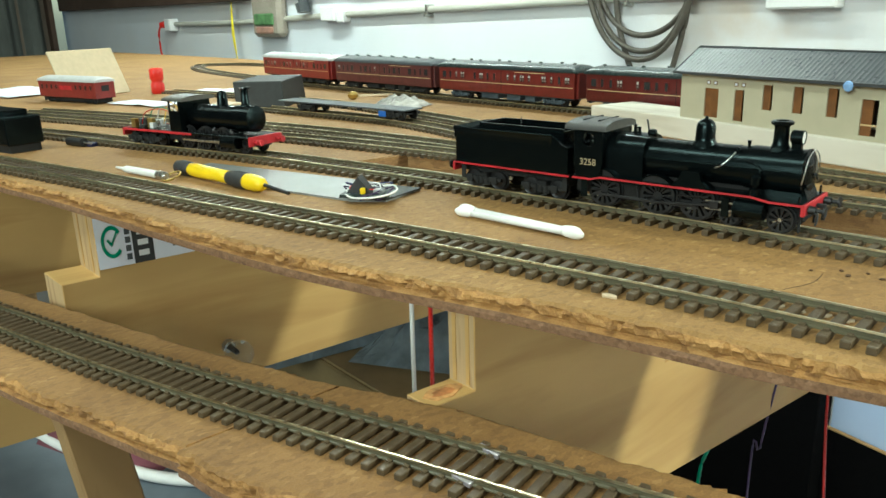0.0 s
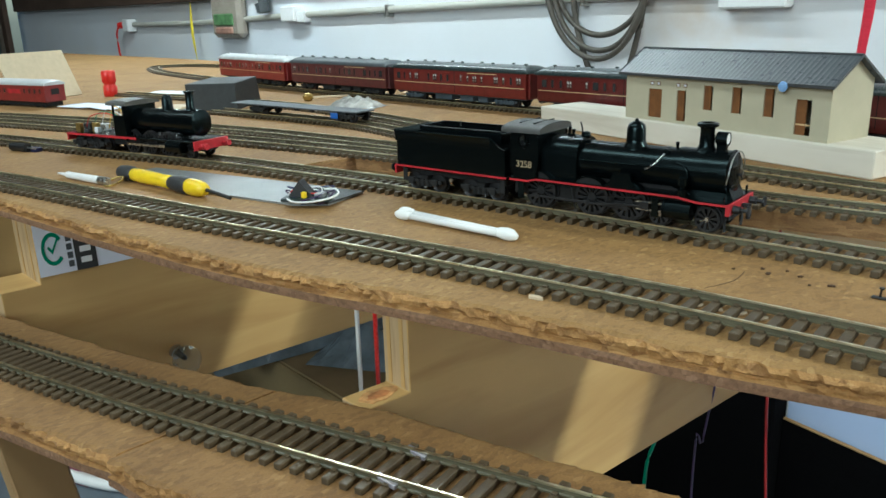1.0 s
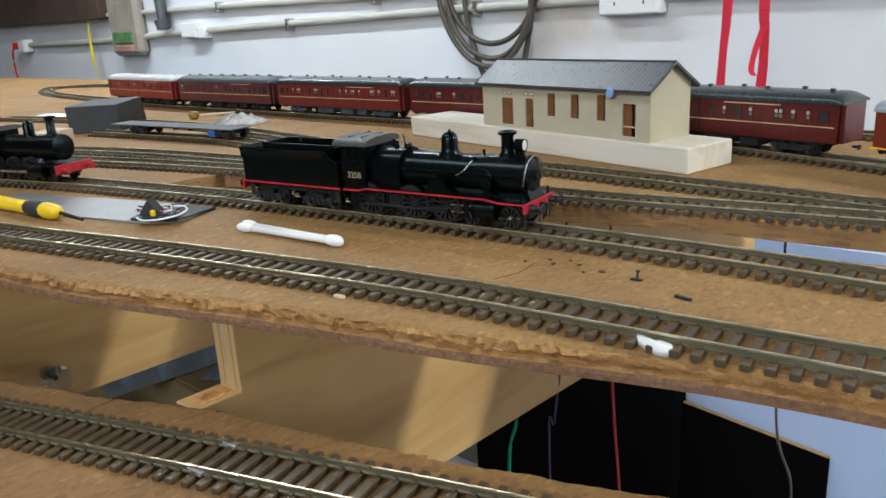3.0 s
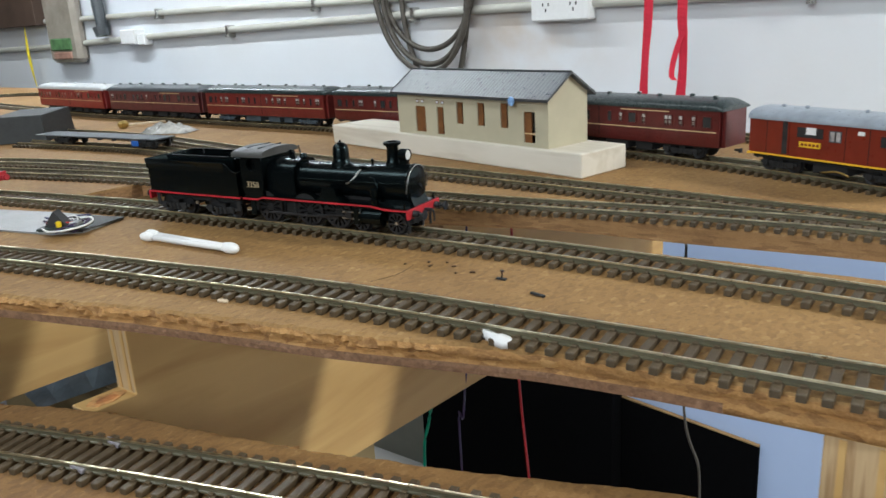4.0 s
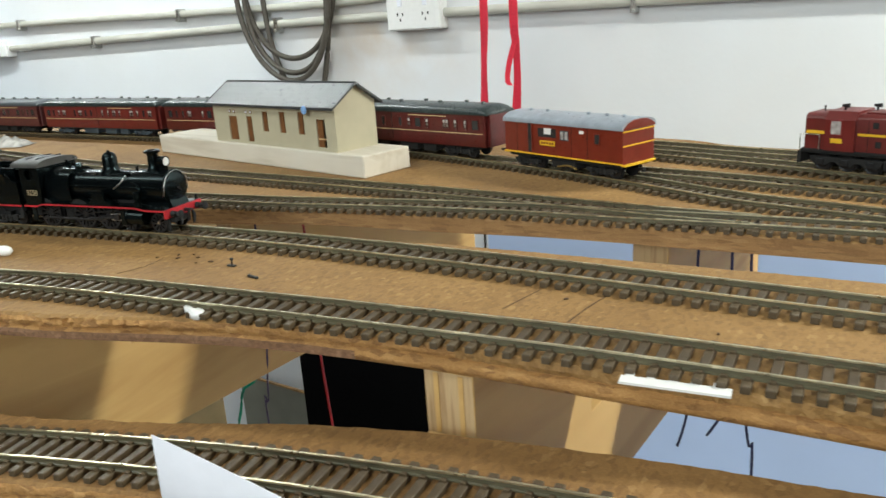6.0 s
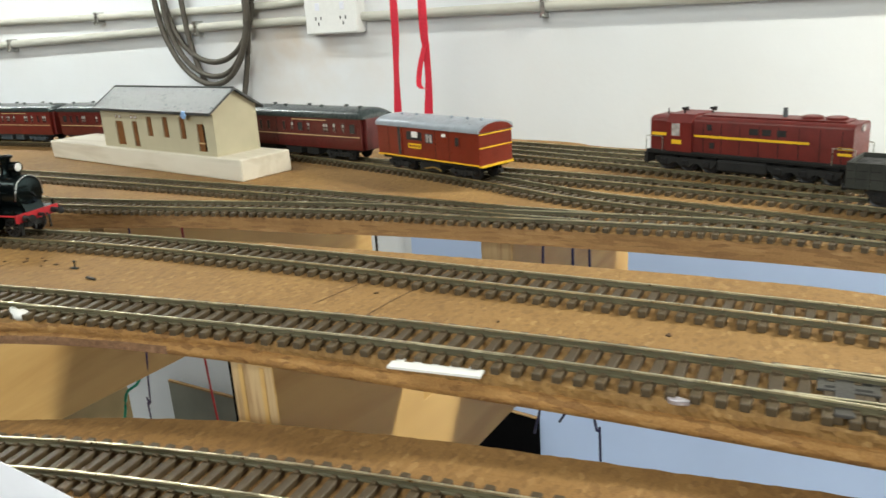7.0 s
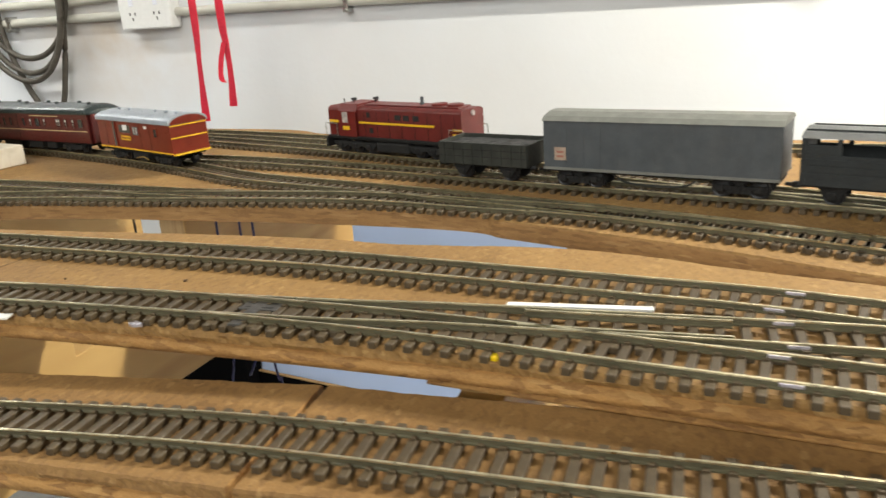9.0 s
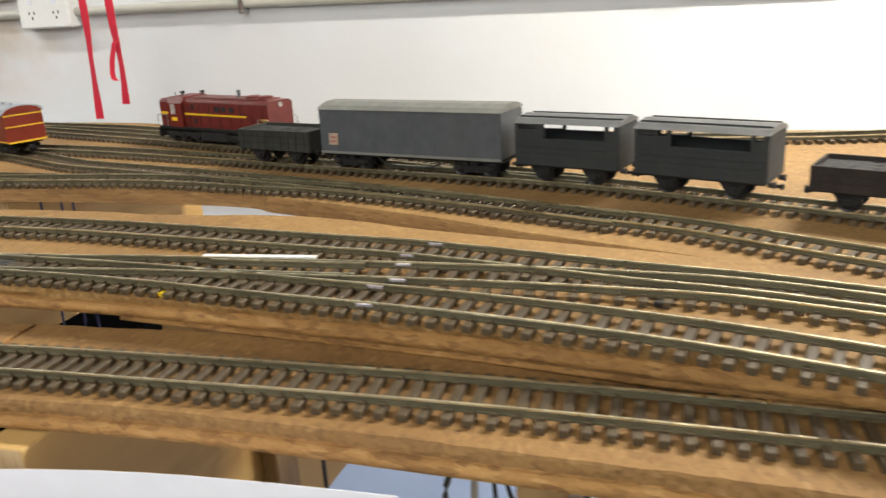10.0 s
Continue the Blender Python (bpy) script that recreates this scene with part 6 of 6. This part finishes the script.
def joist(label, x0, x1, front, ledge, low, y_front, rear, gap, foot=-138):
    """A plywood joist across the layout, cut down at the front in two steps to carry the ramp and again between the two boards."""
    j = thing("plywood_joist", label, "joist", place(0, 0))
    j["group"] = "joists under the layout"
    step = front - 21
    out = [(y_front, low), (step, low), (step, ledge), (front, ledge), (front, -10.6), (gap[0], -10.6), (gap[0], -72), (gap[1], -72), (gap[1], -15.6), (rear, -15.6), (rear, foot), (y_front, foot)]
    bm = prism(out, x0, x1, None, "x", 0)
    for f in bm.faces:
        if f.normal.y < -0.5:
            f.material_index = 1
    bmesh.ops.bevel(bm, geom=[e for e in bm.edges], offset=0.4, segments=1, affect="EDGES")
    for v in bm.verts:
        v.co.x += SKEW * (v.co.y - front)
    part("panel", bm, [M_PLY, M_PLYEND], j)
    for k in (1, 3):
        x = x0 + (x1 - x0) * k / 4
        part("ply_layer", slab(x - 1.0, x + 1.0, front - 0.35, front + 0.2, ledge + 1, -11.5), M_PLY, j)
    return j


joist("plywood joist far along the layout", -566, -550, -118, -66, -86, -240, 535, (-4, 20))
joist("plywood joist with a printed sticker on its face", -299, -265, -72, -50, -72.6, -200, 522, (50, 98))
notched = joist("plywood joist with pale end grain under the boards", -16, -1, -20, -46.8, -56, -118, 498, (100, 190))
rr = random.Random(6)
for size, colour in ((1.0, (0.5, 0.27, 0.1)), (0.6, (0.42, 0.17, 0.055))):
    blob = [(-8 + 0.075 * -10 + size * 5.0 * math.cos(a) * rr.uniform(0.75, 1.1), -30 + size * 9.5 * math.sin(a) * rr.uniform(0.75, 1.1)) for a in np.linspace(0, 2 * math.pi, 18, endpoint=False)]
    part("stain", prism(blob, -46.9, -46.45 - 0.1 * size), worn("rusty_stain", colour, 0.8, vary=0.5, scale=160), notched, "rusty orange stain")
joist("thick plywood joist under the main board", 267, 287, 29, -36, -38.6, -50, 452, (128, 232), -126)
joist("plywood joist beneath the ramp", 552, 569, 48, -24.8, -25.4, -44, 418, (124, 205), -164)

sk = thing("printed_sticker", "white printed sticker with a green mark and a black panel", "sticker", place(-261.6, -68, -21, 90))
sk.matrix_basis = pose(-0.2647, -0.0715, TOP - 0.0145, 90, 0, 85.7) @ Matrix.Diagonal((1, 1.04, 1, 1))
part("paper", slab(0, 92, -30, 0, 0, 0.3), M_PAPER, sk)
part("black_panel", slab(20.5, 32.5, -30, 0, 0.3, 0.5), M_RUBBER, sk)
part("green_ring", prism([(9 + 6.2 * math.cos(a), -15 + 9.6 * math.sin(a)) for a in np.linspace(0.6, 5.6, 20)] + [(9 + 4.4 * math.cos(a), -15 + 7.2 * math.sin(a)) for a in np.linspace(5.6, 0.6, 20)], 0.3, 0.5), M_GREEN, sk, "green ring mark")
part("green_tick", prism([(6, -14), (8.5, -18), (13, -9), (12, -8.6), (8.6, -15.5), (7, -13)], 0.3, 0.5), M_GREEN, sk)
for k in range(5):
    part("grey_bar", slab(16.4, 19.4, -27 + 5 * k, -23.4 + 5 * k, 0.3, 0.45), M_GREY, sk)
for k in range(4):
    part("white_bar", slab(23.4, 29.6, -26 + 6.4 * k, -22.6 + 6.4 * k, 0.5, 0.6), M_WHITE, sk)
for k in range(3):
    part("text_bar", slab(44, 84, -24 + 8 * k, -21.6 + 8 * k, 0.3, 0.45), M_GREY, sk)


def leg(label, x0, x1, y0, y1, top, lean=(0, 0)):
    """A post down to the floor; lean: how far its foot stands off, for each unit of height."""
    t = thing("support_post", label, "post", pose(0, 0, 0))
    bm = slab(x0, x1, y0, y1, 0, 1000 + top, 1.0)
    for v in bm.verts:
        v.co.x += lean[0] * (1000 + top - v.co.z)
        v.co.y += lean[1] * (1000 + top - v.co.z)
    part("post", bm, M_LEG, t)
    return t


leg("slanting pine leg under the ramp board", -146, -130, -138, -115, -64.5, (0.24, 0.08))
leg("dark pine leg carrying the ramp board", 717, 732, -30, 20, -24.6)
leg("slim pale post beside the joist", 572, 580, 78, 100, -60)
leg("pine leg under the yard board", -1500, -1470, 200, 240, -16)
leg("pine leg under the yard board", -2300, -2270, 300, 340, -16)
leg("pine leg under the yard board", 960, 980, 200, 240, -16)

gb = thing("light_globe", "small clear glass light globe fixed to the joist's face", "light bulb", place(-242, -1, -115, 176) @ Matrix.Scale(0.86, 4))
part("globe", lathe([(10.8 * math.sin(a), -10.8 * math.cos(a)) for a in np.linspace(0, 2.6, 15)] + [(5.2, 15)], 28, "x"), M_GLASS, gb, "", True)
part("cap", lathe([(5.6, 15), (5.6, 21), (4, 21.6), (0, 21.8)], 18, "x"), M_STEEL, gb)
part("core", lathe([(0, 2), (1.6, 3), (1.6, 9), (1.2, 14)], 12, "x"), M_IRON, gb)
mb = thing("maroon_bag", "folded maroon cloth bag on the shelf under the layout", "bag", pose(-0.53, 0.02, 0.7, 0, 0, 20))
bm = bmesh.new()
g = [[bm.verts.new((150 * (i / 12 - 0.5), 120 * (j / 8 - 0.5), 90 * (math.sin(math.pi * i / 12) * math.sin(math.pi * j / 8)) ** 0.4 * (0.9 + 0.25 * noise.noise(Vector((i * 0.6, j * 0.6, 5)))))) for j in range(9)] for i in range(13)]
for i in range(12):
    for j in range(8):
        bm.faces.new((g[i][j], g[i + 1][j], g[i + 1][j + 1], g[i][j + 1]))
part("cloth", bm, worn("maroon_cloth", (0.16, 0.05, 0.07), 0.85, vary=0.25, scale=25), mb, "", True)
sh = thing("low_shelf", "grey-blue board shelf under the layout", "shelf", pose(0, 0, 0))
part("board", slab(-900, -360, -130, 62, 684, 700, 1), worn("blue_grey_board", (0.16, 0.19, 0.23), 0.6, vary=0.25, scale=12), sh)
for x in (-890, -380):
    part("bracket", slab(x, x + 10, -120, 50, 0, 684, 0.5), M_BEAM, sh)
tb = thing("plastic_crate", "olive-grey plastic storage crate standing under the boards", "crate", pose(-0.19, 0.12, 0, 0, 0, 4))
bm = slab(-150, 90, -130, 60, 0, 716, 6)
part("box", bm, M_TUB, tb)
part("rim", slab(-154, 94, -134, 64, 690, 704, 2), worn("dark_crate_rim", (0.08, 0.1, 0.12), 0.4), tb)
cb = thing("cardboard_box", "olive-brown cardboard box standing behind the crate", "box", pose(-0.5, 0.33, 0, 0, 0, -3))
part("box", slab(-280, 190, -125, 120, 0, 735, 2), worn("olive_cardboard", (0.23, 0.17, 0.08), 0.85, vary=0.2, scale=14), cb)
for q in (-1, 1):
    part("flap", slab(-278, 188, -3 + q * 60 - 58, -3 + q * 60 + 57, 735, 737.5), worn("brown_flap", (0.26, 0.19, 0.095), 0.85, vary=0.2, scale=14), cb)
part("tape", slab(-280, 190, -26, 20, 737.6, 737.9), worn("teal_tape", (0.06, 0.2, 0.22), 0.4, vary=0.3, scale=30), cb, "teal tape strip")
bs = thing("plastic_sleeve", "crumpled grey-blue plastic sleeve on the cardboard box", "plastic bag", pose(-0.4, 0.31, 0.738, 0, 0, 30) @ Matrix.Scale(1.9, 4))
bm = bmesh.new()
g = [[bm.verts.new((90 * (i / 12 - 0.5), 60 * (j / 8 - 0.5), 0.5 + 26 * math.sin(math.pi * i / 12) * math.sin(math.pi * j / 8) * (0.9 + 0.6 * noise.noise(Vector((i * 0.6, j * 0.6, 8)))))) for j in range(9)] for i in range(13)]
for i in range(12):
    for j in range(8):
        bm.faces.new((g[i][j], g[i + 1][j], g[i + 1][j + 1], g[i][j + 1]))
part("film", bm, worn("grey_film", (0.2, 0.25, 0.3), 0.15, vary=0.35, scale=60), bs)
copy_thing(bs, pose(-0.54, 0.26, 0.738, 0, 0, 80) @ Matrix.Scale(1.3, 4))

for label, mat, pts, r0 in (
        ("dark red wire hanging under the boards", M_REDWIRE, [(28, 248, -12), (31, 247, -142), (41, 244, -260), (46, 240, -420), (60, 250, -999)], 0.9),
        ("green wire hanging under the boards", M_GREEN, [(10, 230, -12), (-4, 215, -140), (-22, 208, -173), (-28, 205, -300), (-20, 210, -999)], 1.2),
        ("dark purple wire hanging under the boards", M_WIREPURPLE, [(22, 205, -12), (20, 205, -90), (12, 204, -160), (4, 210, -240), (0, 240, -999)], 0.7),
        ("grey cable hanging in a loop", M_HOSE, [(80, 440, -14), (86, 431, -234), (104, 426, -300), (100, 420, -400), (60, 420, -560), (50, 430, -999)], 1.2),
        ("red wire hanging down in front of the crate", M_REDPLASTIC, [(-104, 48, -11), (-105, 47, -56), (-106, 46, -282)], 1.3),
        ("white wire hanging down in front of the crate", M_WHITE, [(-119, 46, -11), (-120, 46, -60), (-121, 45, -282)], 1.3),
        ("blue wire curling under the boards", M_WIREBLUE, [(-104, 70, -11), (-110, 74, -60), (-98, 72, -282)], 0.9),
        ("grey wire hanging under the ramp", M_HOSE, [(673, 62, -12), (674, 60, -80), (669, 60, -112), (672, 58, -240), (668, 60, -999)], 1.5),
        ("pale grey wire hanging under the ramp", M_CONDUIT, [(683, 62, -12), (684, 60, -70), (682, 60, -112), (680, 60, -240), (684, 60, -999)], 1.7),
        ("dark wire hanging under the ramp", M_RUBBER, [(692, 64, -12), (691, 60, -80), (692, 60, -122), (690, 60, -240), (692, 60, -999)], 1.1),
        ("thin dark wire hanging under the ramp", M_RUBBER, [(695, 64, -12), (696, 60, -86), (701, 60, -116), (704, 60, -240), (700, 60, -999)], 1.0),
        ("thin dark wire hanging by the joist", M_RUBBER, [(612, 64, -12), (613, 60, -80), (614, 60, -120), (616, 60, -999)], 1.0),
        ("dark wire bending aside under the ramp", M_WIREPURPLE, [(722, 62, -12), (727, 60, -86), (736, 58, -100), (748, 54, -124), (752, 50, -260), (750, 50, -999)], 1.5),
        ("dark wire with a free end under the yard board", M_WIREBLUE, [(315, 250, -16), (313, 250, -90), (312, 250, -121), (309, 250, -141), (305, 250, -157)], 0.9),
        ("short dark wire with a free end under the yard board", M_WIREBLUE, [(333, 250, -16), (333, 250, -95), (332, 250, -122), (328, 250, -134), (321, 250, -147)], 0.9),
        ("dark wire hanging down behind the boards", M_WIREBLUE, [(343, 250, -16), (344, 250, -120), (347, 250, -147), (349, 250, -166), (350, 250, -420), (350, 250, -999)], 0.9),
        ("white hose lying along the shelf under the ramp", M_WHITE, [(-880, -110, -294), (-760, -84, -294), (-656, -66, -294), (-563, -51, -294), (-500, -30, -294), (-441, -8, -294), (-400, 20, -294), (-372, 52, -294)], 5.5),
        ("yellowish cable hanging beside the leg", M_CREAM, [(-186, -170, -60), (-160, -172, -78), (-140, -170, -120), (-130, -165, -200), (-120, -160, -999)], 1.8)):
    t = thing("hanging_wire", label, "wire", place(0, 0))
    tube(pts, r0, mat, t, "strand", 6, 5)

for label, corner, turn, w, h2, lean in (("loose white paper sheet standing at the board's edge", (238, -64, 5.5), -13, 150, 190, 8), ("white paper sheet at the edge of the ramp", (545, -64, -21.4), 4.2, 150, 190, 10)):
    t = thing("paper_sheet", label, "paper", None)
    t.matrix_basis = Matrix.Translation((corner[0] * MM, corner[1] * MM, TOP + corner[2] * MM)) @ pose(0, 0, 0, lean, turn * -1, 0)
    bm = bmesh.new()
    g = [[bm.verts.new((w * i / 10, 3 * math.sin(i * 0.35), -h2 * j / 8)) for j in range(9)] for i in range(11)]
    for i in range(10):
        for j in range(8):
            bm.faces.new((g[i][j], g[i + 1][j], g[i + 1][j + 1], g[i][j + 1]))
    ex = bmesh.ops.extrude_face_region(bm, geom=list(bm.faces))
    bmesh.ops.translate(bm, vec=(0, 0.3, 0), verts=[v for v in ex["geom"] if isinstance(v, bmesh.types.BMVert)])
    bmesh.ops.recalc_face_normals(bm, faces=bm.faces)
    part("sheet", bm, M_PAPER, t, "", True)

cb = thing("black_cabinet", "tall black cabinet against the wall", "cabinet", pose(0, 0, 0))
part("carcass", slab(-805, -305, 1130, 1189, 0, 480, 2), M_CABINET, cb)
part("top_board", slab(-806, -304, 1128, 1189, 480, 486, 0.5), M_CABINET, cb)
cb = thing("leaning_sheet", "black sheet with a thin tan top edge leaning at the wall", "sheet", pose(0, 0, 0))
part("sheet", prism([(-303, 0), (-30, 0), (-30, 303), (-303, 334)], 1172, 1180, None, "y"), M_CABINET, cb)
part("edge_strip", prism([(-303, 334.2), (-30, 303.2), (-30, 305.6), (-303, 336.6)], 1171, 1179, None, "y"), M_LEG, cb, "thin tan edging")
gs = thing("grey_board", "olive-grey board with a tan top edge leaning at the wall", "board", pose(0, 0, 0))
part("sheet", prism([(-1062, 0), (-812, 0), (-812, 207), (-1062, 222)], 1172, 1180, None, "y"), worn("olive_grey_paint", (0.2, 0.2, 0.17), 0.7, vary=0.15, scale=8), gs)
part("edge_strip", prism([(-1062, 222.2), (-812, 207.2), (-812, 212), (-1062, 227)], 1171, 1179, None, "y"), M_LEG, gs, "thin tan edging")

# ---- things on the wall ----
Y = 1190.0
beam = tagged(part("trim", slab(-4300, -2330, Y - 45, Y, 1148, 1420, 2), M_BEAM, None), "dark brown timber board along the wall", "trim", kind="structure")


def conduit(label, pts, r0, clips):
    t = thing("conduit", label, "conduit", place(0, 0))
    tube([(x, Y - r0 - 4, z) for x, z in pts], r0, M_CONDUIT, t, "pipe", 10, 40)
    for x, z in clips:
        c = bmesh.new()
        box(c, x - 5, x + 5, Y - 2 * r0 - 7, Y, z - r0 - 9, z + r0 + 4, 1)
        rod(c, (x, Y - 2 * r0 - 12, z - r0 - 5), (x, Y - 2 * r0 - 6, z - r0 - 5), 3, None, 8)
        part("saddle_clip", c, M_STEEL, t)


conduit("pale grey conduit running along the wall", [(-3010, 74), (-2400, 78), (-1860, 92), (-1200, 104), (-700, 112), (-100, 110), (420, 104), (1200, 98), (3500, 90)], 9, [(-785, 112), (2, 108), (-1400, 100), (800, 102)])
conduit("second grey conduit above the first on the wall", [(-2420, 160), (-1500, 155), (-1000, 148), (-500, 150), (-490, 200), (-490, 600)], 8, [(-1080, 148), (-1700, 157)])
ob = thing("junction_box", "white plastic junction box on the conduit", "junction box", pose(0, Y * MM, TOP))
part("box", slab(-1872, -1800, -38, 0, 76, 118, 3), M_WHITE, ob)
part("lug", slab(-1800, -1764, -30, 0, 72, 104, 3), M_WHITE, ob)
ob = thing("power_outlet", "white double power outlet on the wall", "power outlet", pose(0, Y * MM, TOP))
ou = part("base", slab(-487, -366, -34, 0, 83, 158, 3), M_WHITE, ob)
for x in (-455, -398):
    for dx, dz in ((-6, 14), (6, 14), (0, 4)):
        part("pin_slot", slab(x + dx - 1.4, x + dx + 1.4, -34.4, -33.8, 96 + dz, 102 + dz), M_RUBBER, ou)
    part("switch", slab(x - 5, x + 5, -36, -34, 128, 142, 0.6), M_PAPER, ou)

ob = thing("coiled_cable", "thick grey-black cable hung in a coil on the wall", "cable", place(0, 0))
for k, (low, half, deep) in enumerate(((38, 122, 190), (8, 112, 175), (-8, 126, 200))):
    pts = [(-740 - half - 8, Y - 20, 430), (-740 - half - 2, Y - 22 - 9 * (k % 3), low + deep + 60)]
    for q in np.linspace(-math.pi / 2, math.pi / 2, 13):
        pts.append((-740 + half * math.sin(q) + 5 * math.sin(2 * q + k), Y - 24 - 9 * (k % 3), low + deep * (1 - math.cos(q) ** 0.9)))
    pts += [(-740 + half + 2, Y - 22 - 9 * (k % 3), low + deep + 60), (-740 + half + 8, Y - 20, 430)]
    tube(pts, 6.0, M_HOSE, ob, "strand", 8, 8)
tube([(-820, Y - 20, 260), (-806, Y - 22, 90), (-776, Y - 24, -4), (-748, Y - 24, -60)], 6.0, M_HOSE, ob, "strand", 8, 8)
tube([(-630, Y - 20, 260), (-644, Y - 22, 90), (-668, Y - 24, -20), (-694, Y - 24, -88)], 6.0, M_HOSE, ob, "strand", 8, 8)
part("hook", rod(bmesh.new(), (-742, Y - 60, 470), (-742, Y, 470), 8, None, 10), M_IRON, ob)
tube([(-850, Y - 24, 400), (-800, Y - 40, 460), (-742, Y - 50, 482), (-684, Y - 40, 460), (-630, Y - 24, 400)], 6.0, M_HOSE, ob, "strand", 8, 8)


def strap(label, pts, w, mat, y=Y - 14):
    t = thing("webbing_strap", label, "strap", place(0, 0))
    t["group"] = "straps on the wall"
    line = smooth_line([(x, y + dy, z) for x, dy, z in pts], 6)
    bm = bmesh.new()
    rows = []
    for i, p in enumerate(line):
        a = 0.5 * math.sin(i * 0.13)
        ww = w * (0.75 + 0.25 * math.cos(i * 0.09))
        rows.append([bm.verts.new((p[0] + q * ww / 2 * math.cos(a), p[1] + q * ww / 2 * math.sin(a) + e, p[2])) for q, e in ((-1, 0), (1, 0), (1, 1.5), (-1, 1.5))])
    for a, b in zip(rows, rows[1:]):
        for i in range(4):
            bm.faces.new((a[i], a[(i + 1) % 4], b[(i + 1) % 4], b[i]))
    bmesh.ops.recalc_face_normals(bm, faces=bm.faces)
    part("webbing", bm, mat, t)


strap("bright red webbing strap hanging down before the wall", [(-165, 0, 1690), (-166, 0, 400), (-166, 0, 120), (-170, 0, 30), (-172, 0, -20), (-174, 0, -70)], 16, M_STRAP, 945)
strap("bright red webbing strap with a loop, hanging before the wall", [(-112, 0, 1690), (-114, 0, 400), (-116, 0, 110), (-114, 0, 60), (-113, 0, 10), (-117, 0, -48)], 17, M_STRAP, 945)
strap("bright red strap end folded into a loop", [(-114, -6, 60), (-122, -9, 30), (-126, -9, 4), (-120, -8, -4), (-112, -6, -2)], 8, M_STRAP, 945)
strap("yellow webbing strap hanging down the wall", [(-2440, 0, 420), (-2432, -20, 153), (-2428, -26, 40), (-2414, -26, -60), (-2412, -20, -140)], 10, M_TAPE)
ob = thing("clear_bag", "clear plastic bag with green contents hung on the wall", "plastic bag", pose(0, Y * MM, TOP))
bm = slab(-2290, -2108, -40, 0, 28, 420, 14)
part("bag", bm, worn("greyish_film", (0.34, 0.3, 0.25), 0.25, vary=0.2, scale=14), ob)
part("contents", slab(-2262, -2140, -46, -38, 66, 104, 4), worn("dull_green", (0.1, 0.2, 0.08), 0.6, vary=0.4, scale=30), ob)
part("lower_contents", slab(-2256, -2146, -45, -38, 40, 62, 4), worn("dull_pink", (0.35, 0.2, 0.15), 0.6, vary=0.4, scale=30), ob)
ob = thing("red_plug", "red plug and cord in a wall socket", "plug", pose(0, Y * MM, TOP))
part("socket", slab(-3010, -2960, -40, 0, 48, 96, 4), M_WHITE, ob)
part("plug", rod(bmesh.new(), (-3040, -40, 72), (-3008, -20, 76), 12, 16, 12), M_REDPLASTIC, ob)
tube([(-3040, -40, 72), (-3070, -40, 40), (-3080, -36, -40), (-3076, -30, -160), (-3076, -30, -999)], 4, M_REDPLASTIC, ob, "cord", 6, 20)
cur = thing("curtain", "dull grey folded curtain by the shed's end wall", "curtain", pose(0, 0, 0))
out = [(-4290 + 26 * math.sin(0.045 * y) + 8 * math.sin(0.13 * y), y) for y in range(-1500, 1060, 12)]
part("cloth", prism(out + [(x + 6, y) for x, y in reversed(out)], 20, 2650), M_CURTAIN, cur)
pn = thing("wall_lath", "dark upright lath in the corner", "lath", pose(0, 0, 0))
part("board", slab(-4300, -4240, 1075, 1100, 0, 2650, 2), M_BEAM, pn)
ob = thing("pipe_fitting", "grey metal pipe fitting hung on the wall", "fitting", pose(0, Y * MM, TOP))
part("arm", rod(bmesh.new(), (-1990, -30, 420), (-1970, -30, 130), 22, 16, 12), M_ZINC, ob)
part("foot", rod(bmesh.new(), (-1970, -34, 130), (-1966, -34, 104), 24, 20, 12), M_ZINC, ob)
for x, z, half in ((-1.45, 1.81, 860), (1.75, 1.86, 760)):
    fx = thing("tube_lamp", "white fluorescent batten hung on two cords from the shed ceiling", "lamp", pose(x, 0.7, z))
    fx["group"] = "battens over the layout"
    part("batten", slab(-half, half, -40, 40, 2, 45, 4), M_WHITE, fx)
    for q in (-600, 600):
        part("cord", rod(bmesh.new(), (q, 0, 44), (q, 0, (2.7 - z) * 1000), 3, None, 8), M_RUBBER, fx)
# Unseen fitting, made up to go with the added fill over the aisle.
fx = thing("aisle_fill_batten", "unseen long batten added on the ceiling to go with the aisle fill light", "lamp", pose(-0.7, -0.75, 2.57))
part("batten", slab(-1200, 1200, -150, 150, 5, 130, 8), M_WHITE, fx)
